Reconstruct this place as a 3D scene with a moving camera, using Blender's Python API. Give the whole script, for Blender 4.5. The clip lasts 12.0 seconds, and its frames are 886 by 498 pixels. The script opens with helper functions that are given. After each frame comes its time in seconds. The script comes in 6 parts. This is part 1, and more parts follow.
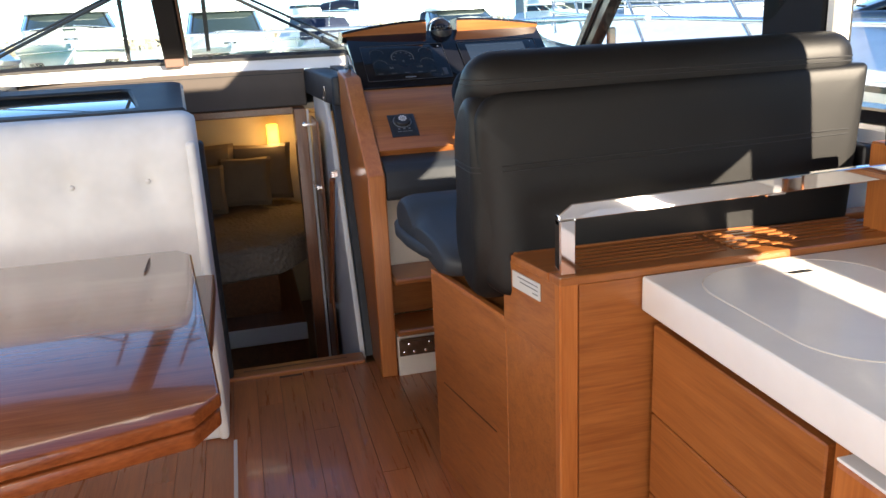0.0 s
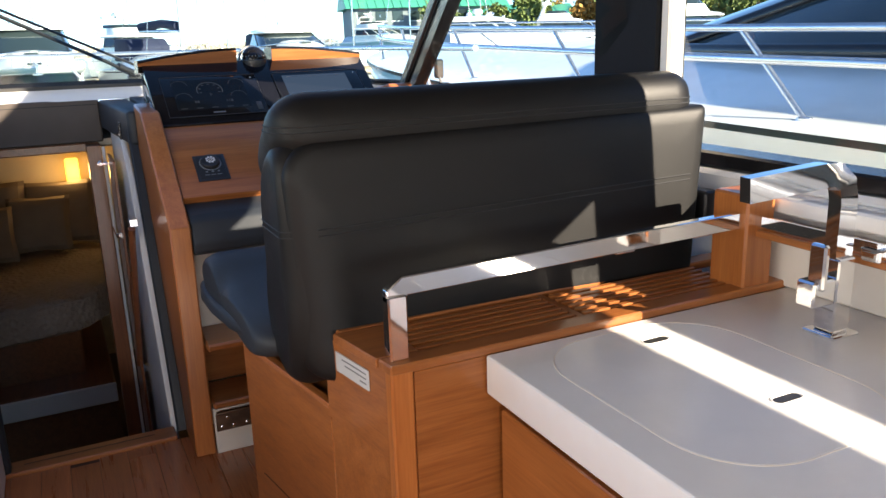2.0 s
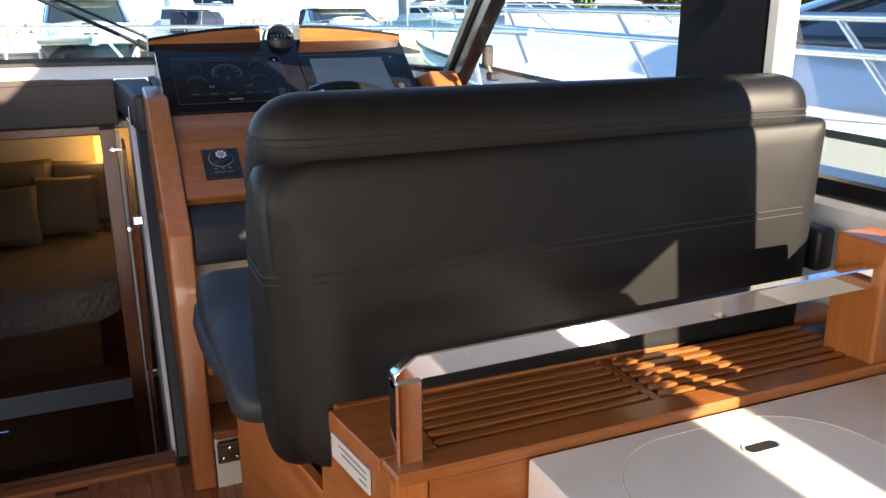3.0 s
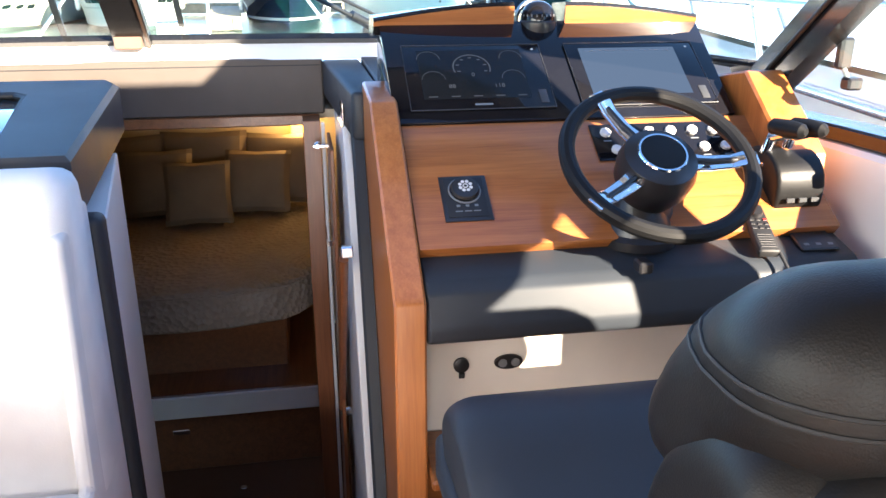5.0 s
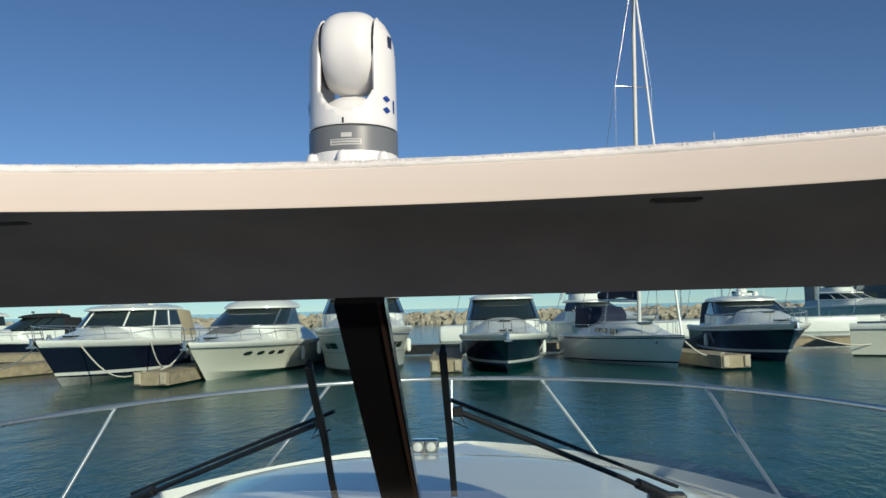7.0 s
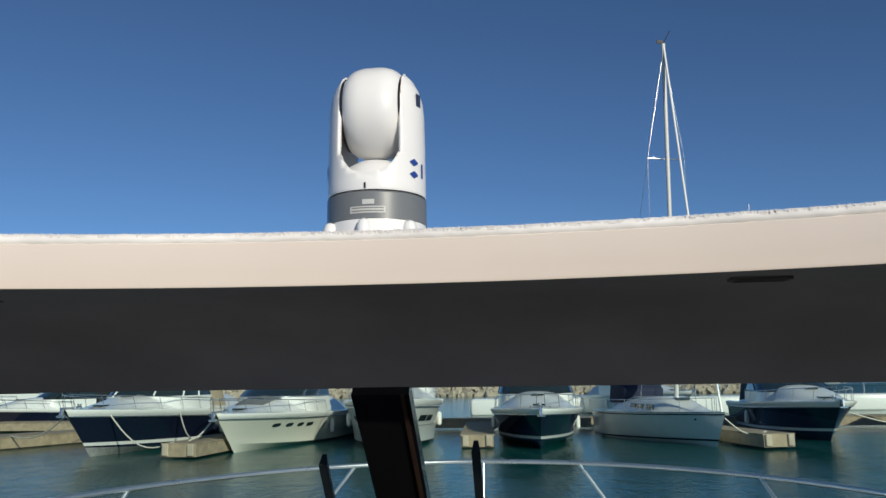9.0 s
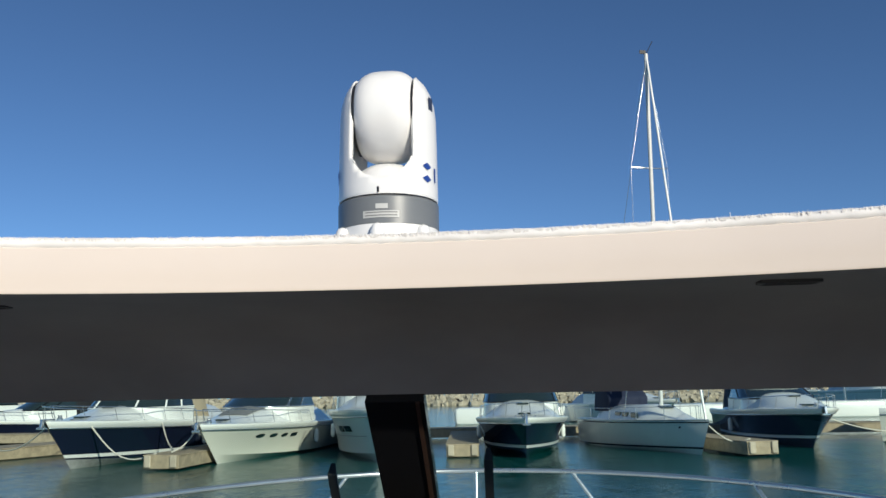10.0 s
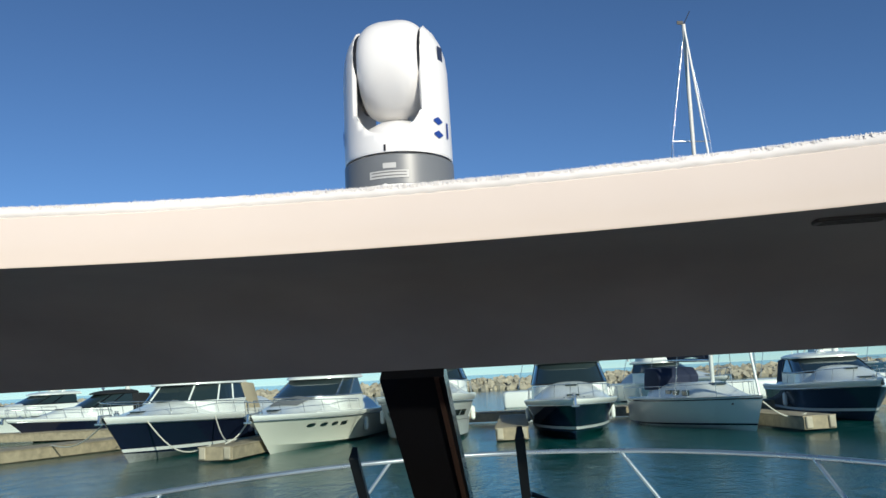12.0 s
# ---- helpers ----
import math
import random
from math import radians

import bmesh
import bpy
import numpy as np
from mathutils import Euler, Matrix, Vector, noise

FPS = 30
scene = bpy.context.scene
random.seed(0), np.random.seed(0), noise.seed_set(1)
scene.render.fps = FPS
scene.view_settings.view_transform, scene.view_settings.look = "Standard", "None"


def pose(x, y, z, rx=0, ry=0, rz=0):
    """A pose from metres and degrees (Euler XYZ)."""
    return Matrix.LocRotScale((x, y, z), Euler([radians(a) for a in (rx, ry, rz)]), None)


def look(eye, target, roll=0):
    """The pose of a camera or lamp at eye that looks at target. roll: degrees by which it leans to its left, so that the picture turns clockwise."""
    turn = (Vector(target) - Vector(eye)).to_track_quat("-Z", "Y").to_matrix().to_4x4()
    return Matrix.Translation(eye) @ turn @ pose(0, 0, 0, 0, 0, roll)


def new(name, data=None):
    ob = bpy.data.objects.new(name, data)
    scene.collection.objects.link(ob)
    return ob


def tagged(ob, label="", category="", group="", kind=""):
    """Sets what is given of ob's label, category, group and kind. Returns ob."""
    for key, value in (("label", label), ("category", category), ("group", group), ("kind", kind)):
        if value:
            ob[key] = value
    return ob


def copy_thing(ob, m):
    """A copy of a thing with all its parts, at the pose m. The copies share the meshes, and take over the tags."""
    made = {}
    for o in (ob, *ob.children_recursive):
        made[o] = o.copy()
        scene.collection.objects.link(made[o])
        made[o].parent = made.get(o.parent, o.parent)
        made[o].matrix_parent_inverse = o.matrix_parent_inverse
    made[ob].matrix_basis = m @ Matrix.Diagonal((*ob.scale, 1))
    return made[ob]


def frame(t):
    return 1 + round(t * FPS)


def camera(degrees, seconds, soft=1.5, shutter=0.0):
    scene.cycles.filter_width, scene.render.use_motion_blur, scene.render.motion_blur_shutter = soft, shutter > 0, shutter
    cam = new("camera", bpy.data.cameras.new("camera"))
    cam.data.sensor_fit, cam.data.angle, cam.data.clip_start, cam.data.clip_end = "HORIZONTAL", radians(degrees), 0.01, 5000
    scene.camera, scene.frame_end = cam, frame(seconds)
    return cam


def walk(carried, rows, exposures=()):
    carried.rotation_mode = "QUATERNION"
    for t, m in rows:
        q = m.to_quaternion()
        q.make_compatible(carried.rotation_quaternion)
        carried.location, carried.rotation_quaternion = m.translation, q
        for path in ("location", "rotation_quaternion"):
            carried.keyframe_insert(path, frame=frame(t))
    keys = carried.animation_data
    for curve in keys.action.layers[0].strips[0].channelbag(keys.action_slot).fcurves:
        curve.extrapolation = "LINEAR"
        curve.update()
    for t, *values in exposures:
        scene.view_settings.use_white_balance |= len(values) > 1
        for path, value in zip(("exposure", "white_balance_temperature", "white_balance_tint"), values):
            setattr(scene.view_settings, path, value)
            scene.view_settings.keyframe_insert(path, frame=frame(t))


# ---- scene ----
cam = camera(58.5, 12.0)
PATH = [
    (0, (0.15, 0.186, 1.341), (0.605, 2.052, 0.782), -2.8),
    (0.5, (0.08, 0.194, 1.368), (0.798, 2.001, 0.898), -2.8),
    (1, (0.093, 0.222, 1.36), (0.898, 1.993, 0.894), -2.5),
    (1.5, (0.219, 0.307, 1.373), (1.025, 2.073, 0.891), -1.8),
    (2, (0.282, 0.455, 1.362), (1.126, 2.192, 0.841), -1.8),
    (2.5, (0.334, 0.613, 1.379), (1.203, 2.328, 0.83), -1.1),
    (3, (0.468, 0.801, 1.37), (1.201, 2.574, 0.804), -0.4),
    (3.2, (0.495, 0.869, 1.366), (1.161, 2.667, 0.795), -0.7),
    (4.8, (0.442, 1.508, 1.414), (0.805, 3.358, 0.747), -0.0),
    (5, (0.416, 1.584, 1.423), (0.743, 3.44, 0.755), 0.0),
    (5.5, (0.335, 1.817, 1.51), (0.42, 3.738, 0.958), 0.4),
    (6, (0.335, 1.935, 1.652), (0.2, 3.89, 1.252), -0.0),
    (6.5, (0.273, 1.903, 1.766), (0.105, 3.893, 1.659), -1.5),
    (7, (0.218, 1.926, 1.832), (0.055, 3.914, 1.98), -1.4),
    (9, (0.196, 2.145, 1.872), (-0.041, 4.104, 2.199), -0.8),
    (9.5, (0.157, 2.136, 1.874), (-0.061, 4.093, 2.228), -1.0),
    (10, (0.133, 2.159, 1.868), (-0.062, 4.119, 2.217), -1.1),
    (10.5, (0.133, 2.178, 1.862), (-0.053, 4.142, 2.193), -1.1),
    (11, (0.121, 2.199, 1.859), (-0.054, 4.165, 2.179), -1.4),
    (11.5, (0.141, 2.249, 1.838), (-0.021, 4.219, 2.145), -2.3),
    (12, (0.164, 2.304, 1.846), (-0.139, 4.255, 2.163), -3.0),
]
walk(cam, [(t, look(eye, target, roll)) for t, eye, target, roll in PATH],
     [(0.0, 2.2, 7900, 11), (1.5, 1.92, 7500, 11), (3.0, 2.1, 8000, 12), (5.0, 3.15, 7600, 12), (5.5, 2.95, 7500, 9), (6.0, 1.5, 7000, 1), (6.5, 0.42, 6900, 5), (7.0, -0.28, 7100, 6), (9.0, -0.42, 6750, 5), (9.5, -0.36, 6750, 5), (10.0, -0.14, 6700, 5), (12.0, -0.05, 6650, 5)])

# ---- world, sun ----
SUN_WAY = Vector((1.0, -1.5, 0.7)).normalized()
world = bpy.data.worlds.new("sky_world")
scene.world = world
world.use_nodes = True
wn = world.node_tree.nodes
sky = wn.new("ShaderNodeTexSky")
sky.sky_type = "NISHITA"
sky.sun_disc = False
sky.sun_elevation = math.asin(SUN_WAY.z)
sky.sun_rotation = math.atan2(SUN_WAY.x, SUN_WAY.y)
sky.air_density, sky.dust_density, sky.ozone_density = 0.65, 0.0, 6.0
wn["Background"].inputs["Strength"].default_value = 0.118
world.node_tree.links.new(sky.outputs[0], wn["Background"].inputs["Color"])
sun = new("sun", bpy.data.lights.new("sun", "SUN"))
sun.data.energy, sun.data.angle, sun.data.color = 4.9, radians(0.55), (1.0, 0.93, 0.83)
sun.matrix_world = look(SUN_WAY * 60, (0, 0, 0))


# added fill lamps, out of view, in place of daylight from aft and port
for nm, at, to, sx, sy, watts in (("cockpit_daylight", (0.0, -4.7, 1.25), (0.0, 0.0, 1.1), 3.4, 1.3, 28), ("port_window_daylight", (-1.68, 0.3, 1.45), (0.0, 0.5, 1.0), 3.4, 0.7, 14)):
    al = new(nm, bpy.data.lights.new(nm, "AREA"))
    al.data.shape, al.data.size, al.data.size_y, al.data.energy, al.data.color = "RECTANGLE", sx, sy, watts, (1.0, 0.96, 0.91)
    al.matrix_world = look(at, to)


# ---- materials ----
def base_mat(name, color, rough=0.5, metal=0.0, coat=0.0, spec=0.5):
    m = bpy.data.materials.new(name)
    m.use_nodes = True
    b = m.node_tree.nodes["Principled BSDF"]
    b.inputs["Base Color"].default_value = (*color, 1)
    b.inputs["Roughness"].default_value = rough
    b.inputs["Metallic"].default_value = metal
    b.inputs["Coat Weight"].default_value = coat
    b.inputs["Coat Roughness"].default_value = 0.06
    b.inputs["Specular IOR Level"].default_value = spec
    return m, b, m.node_tree.nodes, m.node_tree.links


def coords(nodes, links, scale=(1, 1, 1)):
    tc = nodes.new("ShaderNodeTexCoord")
    mp = nodes.new("ShaderNodeMapping")
    mp.inputs["Scale"].default_value = scale
    links.new(tc.outputs["Object"], mp.inputs["Vector"])
    return mp.outputs[0]


def noise_tex(nodes, links, vec, scale, detail=4.0, rough=0.55, distort=0.0):
    n = nodes.new("ShaderNodeTexNoise")
    n.inputs["Scale"].default_value = scale
    n.inputs["Detail"].default_value = detail
    n.inputs["Roughness"].default_value = rough
    n.inputs["Distortion"].default_value = distort
    links.new(vec, n.inputs["Vector"])
    return n.outputs["Fac"]


def ramp(nodes, links, fac, stops):
    r = nodes.new("ShaderNodeValToRGB")
    e = r.color_ramp.elements
    while len(e) < len(stops):
        e.new(0.5)
    for el, (p, c) in zip(e, stops):
        el.position, el.color = p, (*c, 1)
    links.new(fac, r.inputs["Fac"])
    return r.outputs["Color"]


def add_bump(nodes, links, bsdf, height, strength, dist):
    b = nodes.new("ShaderNodeBump")
    b.inputs["Strength"].default_value = strength
    b.inputs["Distance"].default_value = dist
    links.new(height, b.inputs["Height"])
    links.new(b.outputs[0], bsdf.inputs["Normal"])


def rough_vary(nodes, links, bsdf, fac, lo, hi):
    mr = nodes.new("ShaderNodeMapRange")
    mr.inputs["To Min"].default_value, mr.inputs["To Max"].default_value = lo, hi
    links.new(fac, mr.inputs["Value"])
    links.new(mr.outputs[0], bsdf.inputs["Roughness"])


def wood(name, dark, light, axis, rough=0.32, coat=0.3, vary=0.0):
    """Veneer whose grain runs along the given axis."""
    m, b, n, l = base_mat(name, light, rough, 0, coat)
    s = [26.0, 26.0, 26.0]
    s["xyz".index(axis)] = 1.3
    v = coords(n, l, s)
    if vary:
        info = n.new("ShaderNodeObjectInfo")
        off = n.new("ShaderNodeVectorMath")
        off.operation = "SCALE"
        com = n.new("ShaderNodeCombineXYZ")
        for k in range(3):
            l.new(info.outputs["Random"], com.inputs[k])
        l.new(com.outputs[0], off.inputs[0])
        off.inputs["Scale"].default_value = 90
        ad = n.new("ShaderNodeVectorMath")
        l.new(v, ad.inputs[0])
        l.new(off.outputs[0], ad.inputs[1])
        v = ad.outputs[0]
    g1 = noise_tex(n, l, v, 1.6, 5, 0.6, 0.6)
    g2 = noise_tex(n, l, v, 9.0, 3, 0.5)
    mx = n.new("ShaderNodeMix")
    mx.inputs[0].default_value = 0.35
    l.new(g1, mx.inputs[2])
    l.new(g2, mx.inputs[3])
    mid = tuple((a + c) / 2 for a, c in zip(dark, light))
    col = ramp(n, l, mx.outputs[0], [(0.3, dark), (0.5, mid), (0.72, light)])
    if vary:
        hs = n.new("ShaderNodeHueSaturation")
        mr = n.new("ShaderNodeMapRange")
        mr.inputs["To Min"].default_value, mr.inputs["To Max"].default_value = 1 - vary, 1 + vary
        l.new(info.outputs["Random"], mr.inputs["Value"])
        l.new(mr.outputs[0], hs.inputs["Value"])
        l.new(col, hs.inputs["Color"])
        col = hs.outputs[0]
    l.new(col, b.inputs["Base Color"])
    add_bump(n, l, b, g2, 0.12, 0.0006)
    rough_vary(n, l, b, g1, rough - 0.06, rough + 0.1)
    return m


def leather(name, color, rough=0.42, grain=600, bump=0.15, depth=0.0008, spec=0.28):
    m, b, n, l = base_mat(name, color, rough, 0, 0, spec)
    v = coords(n, l)
    vo = n.new("ShaderNodeTexVoronoi")
    vo.inputs["Scale"].default_value = grain
    l.new(v, vo.inputs["Vector"])
    big = noise_tex(n, l, v, 5, 3)
    add_bump(n, l, b, vo.outputs["Distance"], bump, depth)
    lo = tuple(c * 0.88 for c in color)
    hi = tuple(min(1, c * 1.1) for c in color)
    l.new(ramp(n, l, big, [(0.3, lo), (0.7, hi)]), b.inputs["Base Color"])
    rough_vary(n, l, b, big, rough - 0.06, rough + 0.08)
    return m


def painted(name, color, rough=0.3, coat=0.0, metal=0.0, scale=6, vary=0.05, bump=0.0, spec=0.5):
    m, b, n, l = base_mat(name, color, rough, metal, coat, spec)
    v = coords(n, l)
    f = noise_tex(n, l, v, scale, 5)
    lo = tuple(c * (1 - vary) for c in color)
    hi = tuple(min(1, c * (1 + vary)) for c in color)
    l.new(ramp(n, l, f, [(0.3, lo), (0.7, hi)]), b.inputs["Base Color"])
    rough_vary(n, l, b, f, max(0.02, rough * 0.8), min(1, rough * 1.25))
    if bump:
        add_bump(n, l, b, noise_tex(n, l, v, 60, 4), bump, 0.004)
    return m


def window_glass(name, tint):
    m = bpy.data.materials.new(name)
    m.use_nodes = True
    n, l = m.node_tree.nodes, m.node_tree.links
    n.remove(n["Principled BSDF"])
    tr, gl, mix, fr = (n.new("ShaderNode" + k) for k in ("BsdfTransparent", "BsdfGlossy", "MixShader", "Fresnel"))
    tr.inputs["Color"].default_value = (*tint, 1)
    gl.inputs["Roughness"].default_value = 0.01
    fr.inputs["IOR"].default_value = 1.45
    l.new(fr.outputs[0], mix.inputs[0])
    l.new(tr.outputs[0], mix.inputs[1])
    l.new(gl.outputs[0], mix.inputs[2])
    l.new(mix.outputs[0], n["Material Output"].inputs["Surface"])
    return m


def glow(name, color, strength, body=None):
    m, b, n, l = base_mat(name, body or color, 0.06, spec=0.02)
    b.inputs["Emission Color"].default_value = (*color, 1)
    b.inputs["Emission Strength"].default_value = strength
    return m


TEAK_D, TEAK_L = (0.20, 0.058, 0.015), (0.40, 0.142, 0.040)
WOOD_X = wood("teak_grain_across", TEAK_D, TEAK_L, "x")
WOOD_Y = wood("teak_grain_along", TEAK_D, TEAK_L, "y")
WOOD_Z = wood("teak_grain_upright", (0.30, 0.085, 0.020), (0.50, 0.175, 0.048), "z")
TABLE_WOOD = wood("gloss_walnut", (0.125, 0.032, 0.011), (0.31, 0.092, 0.031), "x", 0.12, 0.55)
TABLE_WOOD.node_tree.nodes["Principled BSDF"].inputs["Coat Roughness"].default_value = 0.02
TABLE_WOOD.node_tree.nodes["Principled BSDF"].inputs["Specular IOR Level"].default_value = 0.25
DARK_WOOD = wood("dark_cabin_wood", (0.125, 0.047, 0.021), (0.25, 0.10, 0.043), "y", 0.3, 0.3)
PLANK = wood("sole_plank", (0.28, 0.078, 0.023), (0.54, 0.18, 0.057), "y", 0.27, 0.35, 0.14)
# dark joints, and the painted shade below the locker slats
SEAM_SHADE = painted("dark_seam_and_shade", (0.055, 0.022, 0.011), 0.5)
JAMB_WOOD = wood("red_brown_jamb", (0.15, 0.05, 0.022), (0.28, 0.10, 0.042), "z", 0.3, 0.3)
DARK_GREY = painted("dark_grey_plastic", (0.035, 0.037, 0.04), 0.4, vary=0.1)
NAVY = leather("navy_leather", (0.023, 0.028, 0.035), 0.5, spec=0.30)
BLACK_LEATHER = leather("charcoal_leather", (0.0072, 0.0073, 0.0078), 0.44, 650, 0.16, spec=0.22)
BULKHEAD_LEATHER = leather("dark_bulkhead_leather", (0.080, 0.066, 0.058), 0.55)
STITCH = painted("thread", (0.015, 0.016, 0.018), 0.7)
WHITE_LEATHER = leather("white_leather", (0.74, 0.73, 0.71), 0.5, 300, 0.18)
GELCOAT = painted("white_gelcoat", (0.80, 0.79, 0.77), 0.16, 0.4, vary=0.02)
LINER = painted("pale_lining_panel", (0.70, 0.70, 0.70), 0.5, vary=0.03)
CORIAN = painted("white_solid_surface", (0.78, 0.77, 0.76), 0.3, 0.1, vary=0.025, scale=14)
CREAM = painted("cream_panel", (0.74, 0.68, 0.60), 0.45)
CHROME = painted("polished_steel", (0.82, 0.82, 0.83), 0.05, 0, 1.0, vary=0.02)
BLACK_GLASS = painted("black_glass", (0.006, 0.006, 0.008), 0.04, 0.0, vary=0.02, spec=0.3)
SCREEN = painted("dark_screen", (0.009, 0.011, 0.013), 0.08, 0.0, spec=0.2)
# faint blue emission paints the sky reflected in the second display
SCREEN_SKY = glow("sky_glow_screen", (0.013, 0.023, 0.042), 1.0, (0.002, 0.0022, 0.003))
SCREEN_INK = glow("screen_ink", (0.06, 0.067, 0.073), 0.12)
BLACK = painted("black_plastic", (0.016, 0.016, 0.018), 0.35, vary=0.1)
RUBBER = painted("black_rubber", (0.012, 0.012, 0.013), 0.55, vary=0.15)
GREY_PLASTIC = painted("grey_plastic", (0.16, 0.17, 0.18), 0.35)
PRINT = painted("white_print", (0.65, 0.65, 0.65), 0.5)
RED_KEY = painted("red_key", (0.45, 0.02, 0.02), 0.4)
LABEL = painted("paper_label", (0.50, 0.50, 0.49), 0.45)
PRINT_DARK = painted("dark_print", (0.16, 0.16, 0.16), 0.5)
HEADLINER = leather("grey_headliner", (0.29, 0.293, 0.30), 0.52, 500, 0.10, spec=0.4)
PILLAR_COVER = leather("black_pillar_cover", (0.012, 0.012, 0.014), 0.7, 500, 0.2, spec=0.15)
FRAME_BLACK = painted("black_frame_paint", (0.008, 0.008, 0.009), 0.22, 0.2)
TINT_GLASS = window_glass("tinted_glass", (0.82, 0.95, 0.91))
SIDE_GLASS = window_glass("side_glass", (0.82, 0.92, 0.90))
SMOKED = painted("smoked_hatch_glass", (0.05, 0.08, 0.105), 0.03, 1.0, vary=0.02)
BEDDING = leather("taupe_quilt", (0.27, 0.225, 0.195), 0.85, 34, 0.9, 0.020)
PILLOW = leather("beige_linen", (0.19, 0.15, 0.115), 0.85, 500, 0.4)
CARPET = painted("dark_cabin_sole", (0.11, 0.052, 0.030), 0.3, 0.2)
LAMP_GLOW = glow("warm_lamp", (1.0, 0.52, 0.08), 0.9)


# ---- mesh helpers ----
def finish(ob, smooth=35):
    me = ob.data
    me.shade_smooth()
    me.set_sharp_from_angle(angle=radians(smooth))
    return ob


def part(name, bm, material, parent=None, label="", smooth=28):
    me = bpy.data.meshes.new(name)
    bmesh.ops.recalc_face_normals(bm, faces=bm.faces)
    bm.to_mesh(me)
    bm.free()
    me.materials.append(material)
    ob = new(name, me)
    finish(ob, smooth)
    if parent is not None:
        ob.parent = parent
    if label:
        ob["label"] = label
    return ob


def thing(name, label, category, group="", kind="", at=(0, 0, 0)):
    ob = new(name)
    ob.location = at
    ob.empty_display_size = 0.05
    return tagged(ob, label, category, group, kind)


def bev(bm, r, seg=1, geom=None):
    if r > 0:
        bmesh.ops.bevel(bm, geom=geom or list(bm.edges), offset=r, segments=seg, profile=0.5, affect="EDGES", clamp_overlap=True)
    return bm


def box(x0, x1, y0, y1, z0, z1, r=0.003, seg=1):
    bm = bmesh.new()
    bmesh.ops.create_cube(bm, size=1, matrix=Matrix.Translation(((x0 + x1) / 2, (y0 + y1) / 2, (z0 + z1) / 2)) @ Matrix.Diagonal((x1 - x0, y1 - y0, z1 - z0, 1)))
    return bev(bm, r, seg)


def prism(outline, axis, a, b, r=0.003, seg=1):
    """Extrudes a closed outline along an axis from a to b; outline in the other two axes, in xyz order."""
    bm = bmesh.new()
    k = "xyz".index(axis)

    def put(p, v):
        q = list(p)
        q.insert(k, v)
        return bm.verts.new(q)
    lo, hi = [put(p, a) for p in outline], [put(p, b) for p in outline]
    bm.faces.new(lo)
    bm.faces.new(list(reversed(hi)))
    for i in range(len(lo)):
        j = (i + 1) % len(lo)
        bm.faces.new((lo[i], hi[i], hi[j], lo[j]))
    bmesh.ops.recalc_face_normals(bm, faces=bm.faces)
    return bev(bm, r, seg)


def round_rect(cx, cy, w, h, r, n=5):
    pts = []
    for sx, sy, a0 in ((1, 1, 0), (-1, 1, 90), (-1, -1, 180), (1, -1, 270)):
        for i in range(n + 1):
            a = radians(a0 + 90 * i / n)
            pts.append((cx + sx * (w / 2 - r) + r * math.cos(a), cy + sy * (h / 2 - r) + r * math.sin(a)))
    return pts


def grid(rows, close_u=False, close_v=False, caps=False):
    """A surface from rows of points."""
    bm = bmesh.new()
    vs = [[bm.verts.new(p) for p in row] for row in rows]
    nu, nv = len(vs), len(vs[0])
    for i in range(nu if close_u else nu - 1):
        for j in range(nv if close_v else nv - 1):
            q = (vs[i][j], vs[(i + 1) % nu][j], vs[(i + 1) % nu][(j + 1) % nv], vs[i][(j + 1) % nv])
            bm.faces.new(q)
    if caps:
        bm.faces.new(vs[0])
        bm.faces.new(list(reversed(vs[-1])))
    return bm


def sweep(pts, r, n=8, closed=False, shape=None, up=(0, 0, 1)):
    """A bar along a line of points: round with radius r, or of a flat section shape [(side, up)]."""
    pts = [Vector(p) for p in pts]
    n = max(n, 14) if r > 0.0035 else n
    sec = shape or [(r * math.cos(2 * math.pi * k / n), r * math.sin(2 * math.pi * k / n)) for k in range(n)]
    rows = []
    for i, p in enumerate(pts):
        a = pts[(i - 1) % len(pts)] if closed or i else p
        b = pts[(i + 1) % len(pts)] if closed or i < len(pts) - 1 else p
        d = (b - a).normalized()
        u = Vector(up)
        if abs(d.dot(u)) > 0.95:
            u = Vector((0, 1, 0)) if abs(d.y) < 0.9 else Vector((1, 0, 0))
        s = d.cross(u).normalized()
        w = s.cross(d)
        rows.append([p + s * c[0] + w * c[1] for c in sec])
    return grid(rows, close_u=closed, close_v=True, caps=not closed)


def lathe(profile, at=(0, 0, 0), n=24, turn=None):
    """Turned body from (radius, height) pairs."""
    rows = [[Vector((r * math.cos(2 * math.pi * k / n), r * math.sin(2 * math.pi * k / n), z)) for k in range(n)] for r, z in profile]
    bm = grid(rows, close_v=True, caps=True)
    m = Matrix.Translation(at) @ (turn or Matrix.Identity(4))
    bmesh.ops.transform(bm, matrix=m, verts=bm.verts)
    return bm


def ring(R, r, m, n=40, k=10):
    rows = []
    for i in range(n):
        a = 2 * math.pi * i / n
        rows.append([m @ Vector(((R + r * math.cos(2 * math.pi * j / k)) * math.cos(a), (R + r * math.cos(2 * math.pi * j / k)) * math.sin(a), r * math.sin(2 * math.pi * j / k))) for j in range(k)])
    return grid(rows, close_u=True, close_v=True)


def joined(*bms):
    out = bmesh.new()
    for b in bms:
        me = bpy.data.meshes.new("tmp")
        b.to_mesh(me)
        b.free()
        out.from_mesh(me)
        bpy.data.meshes.remove(me)
    return out


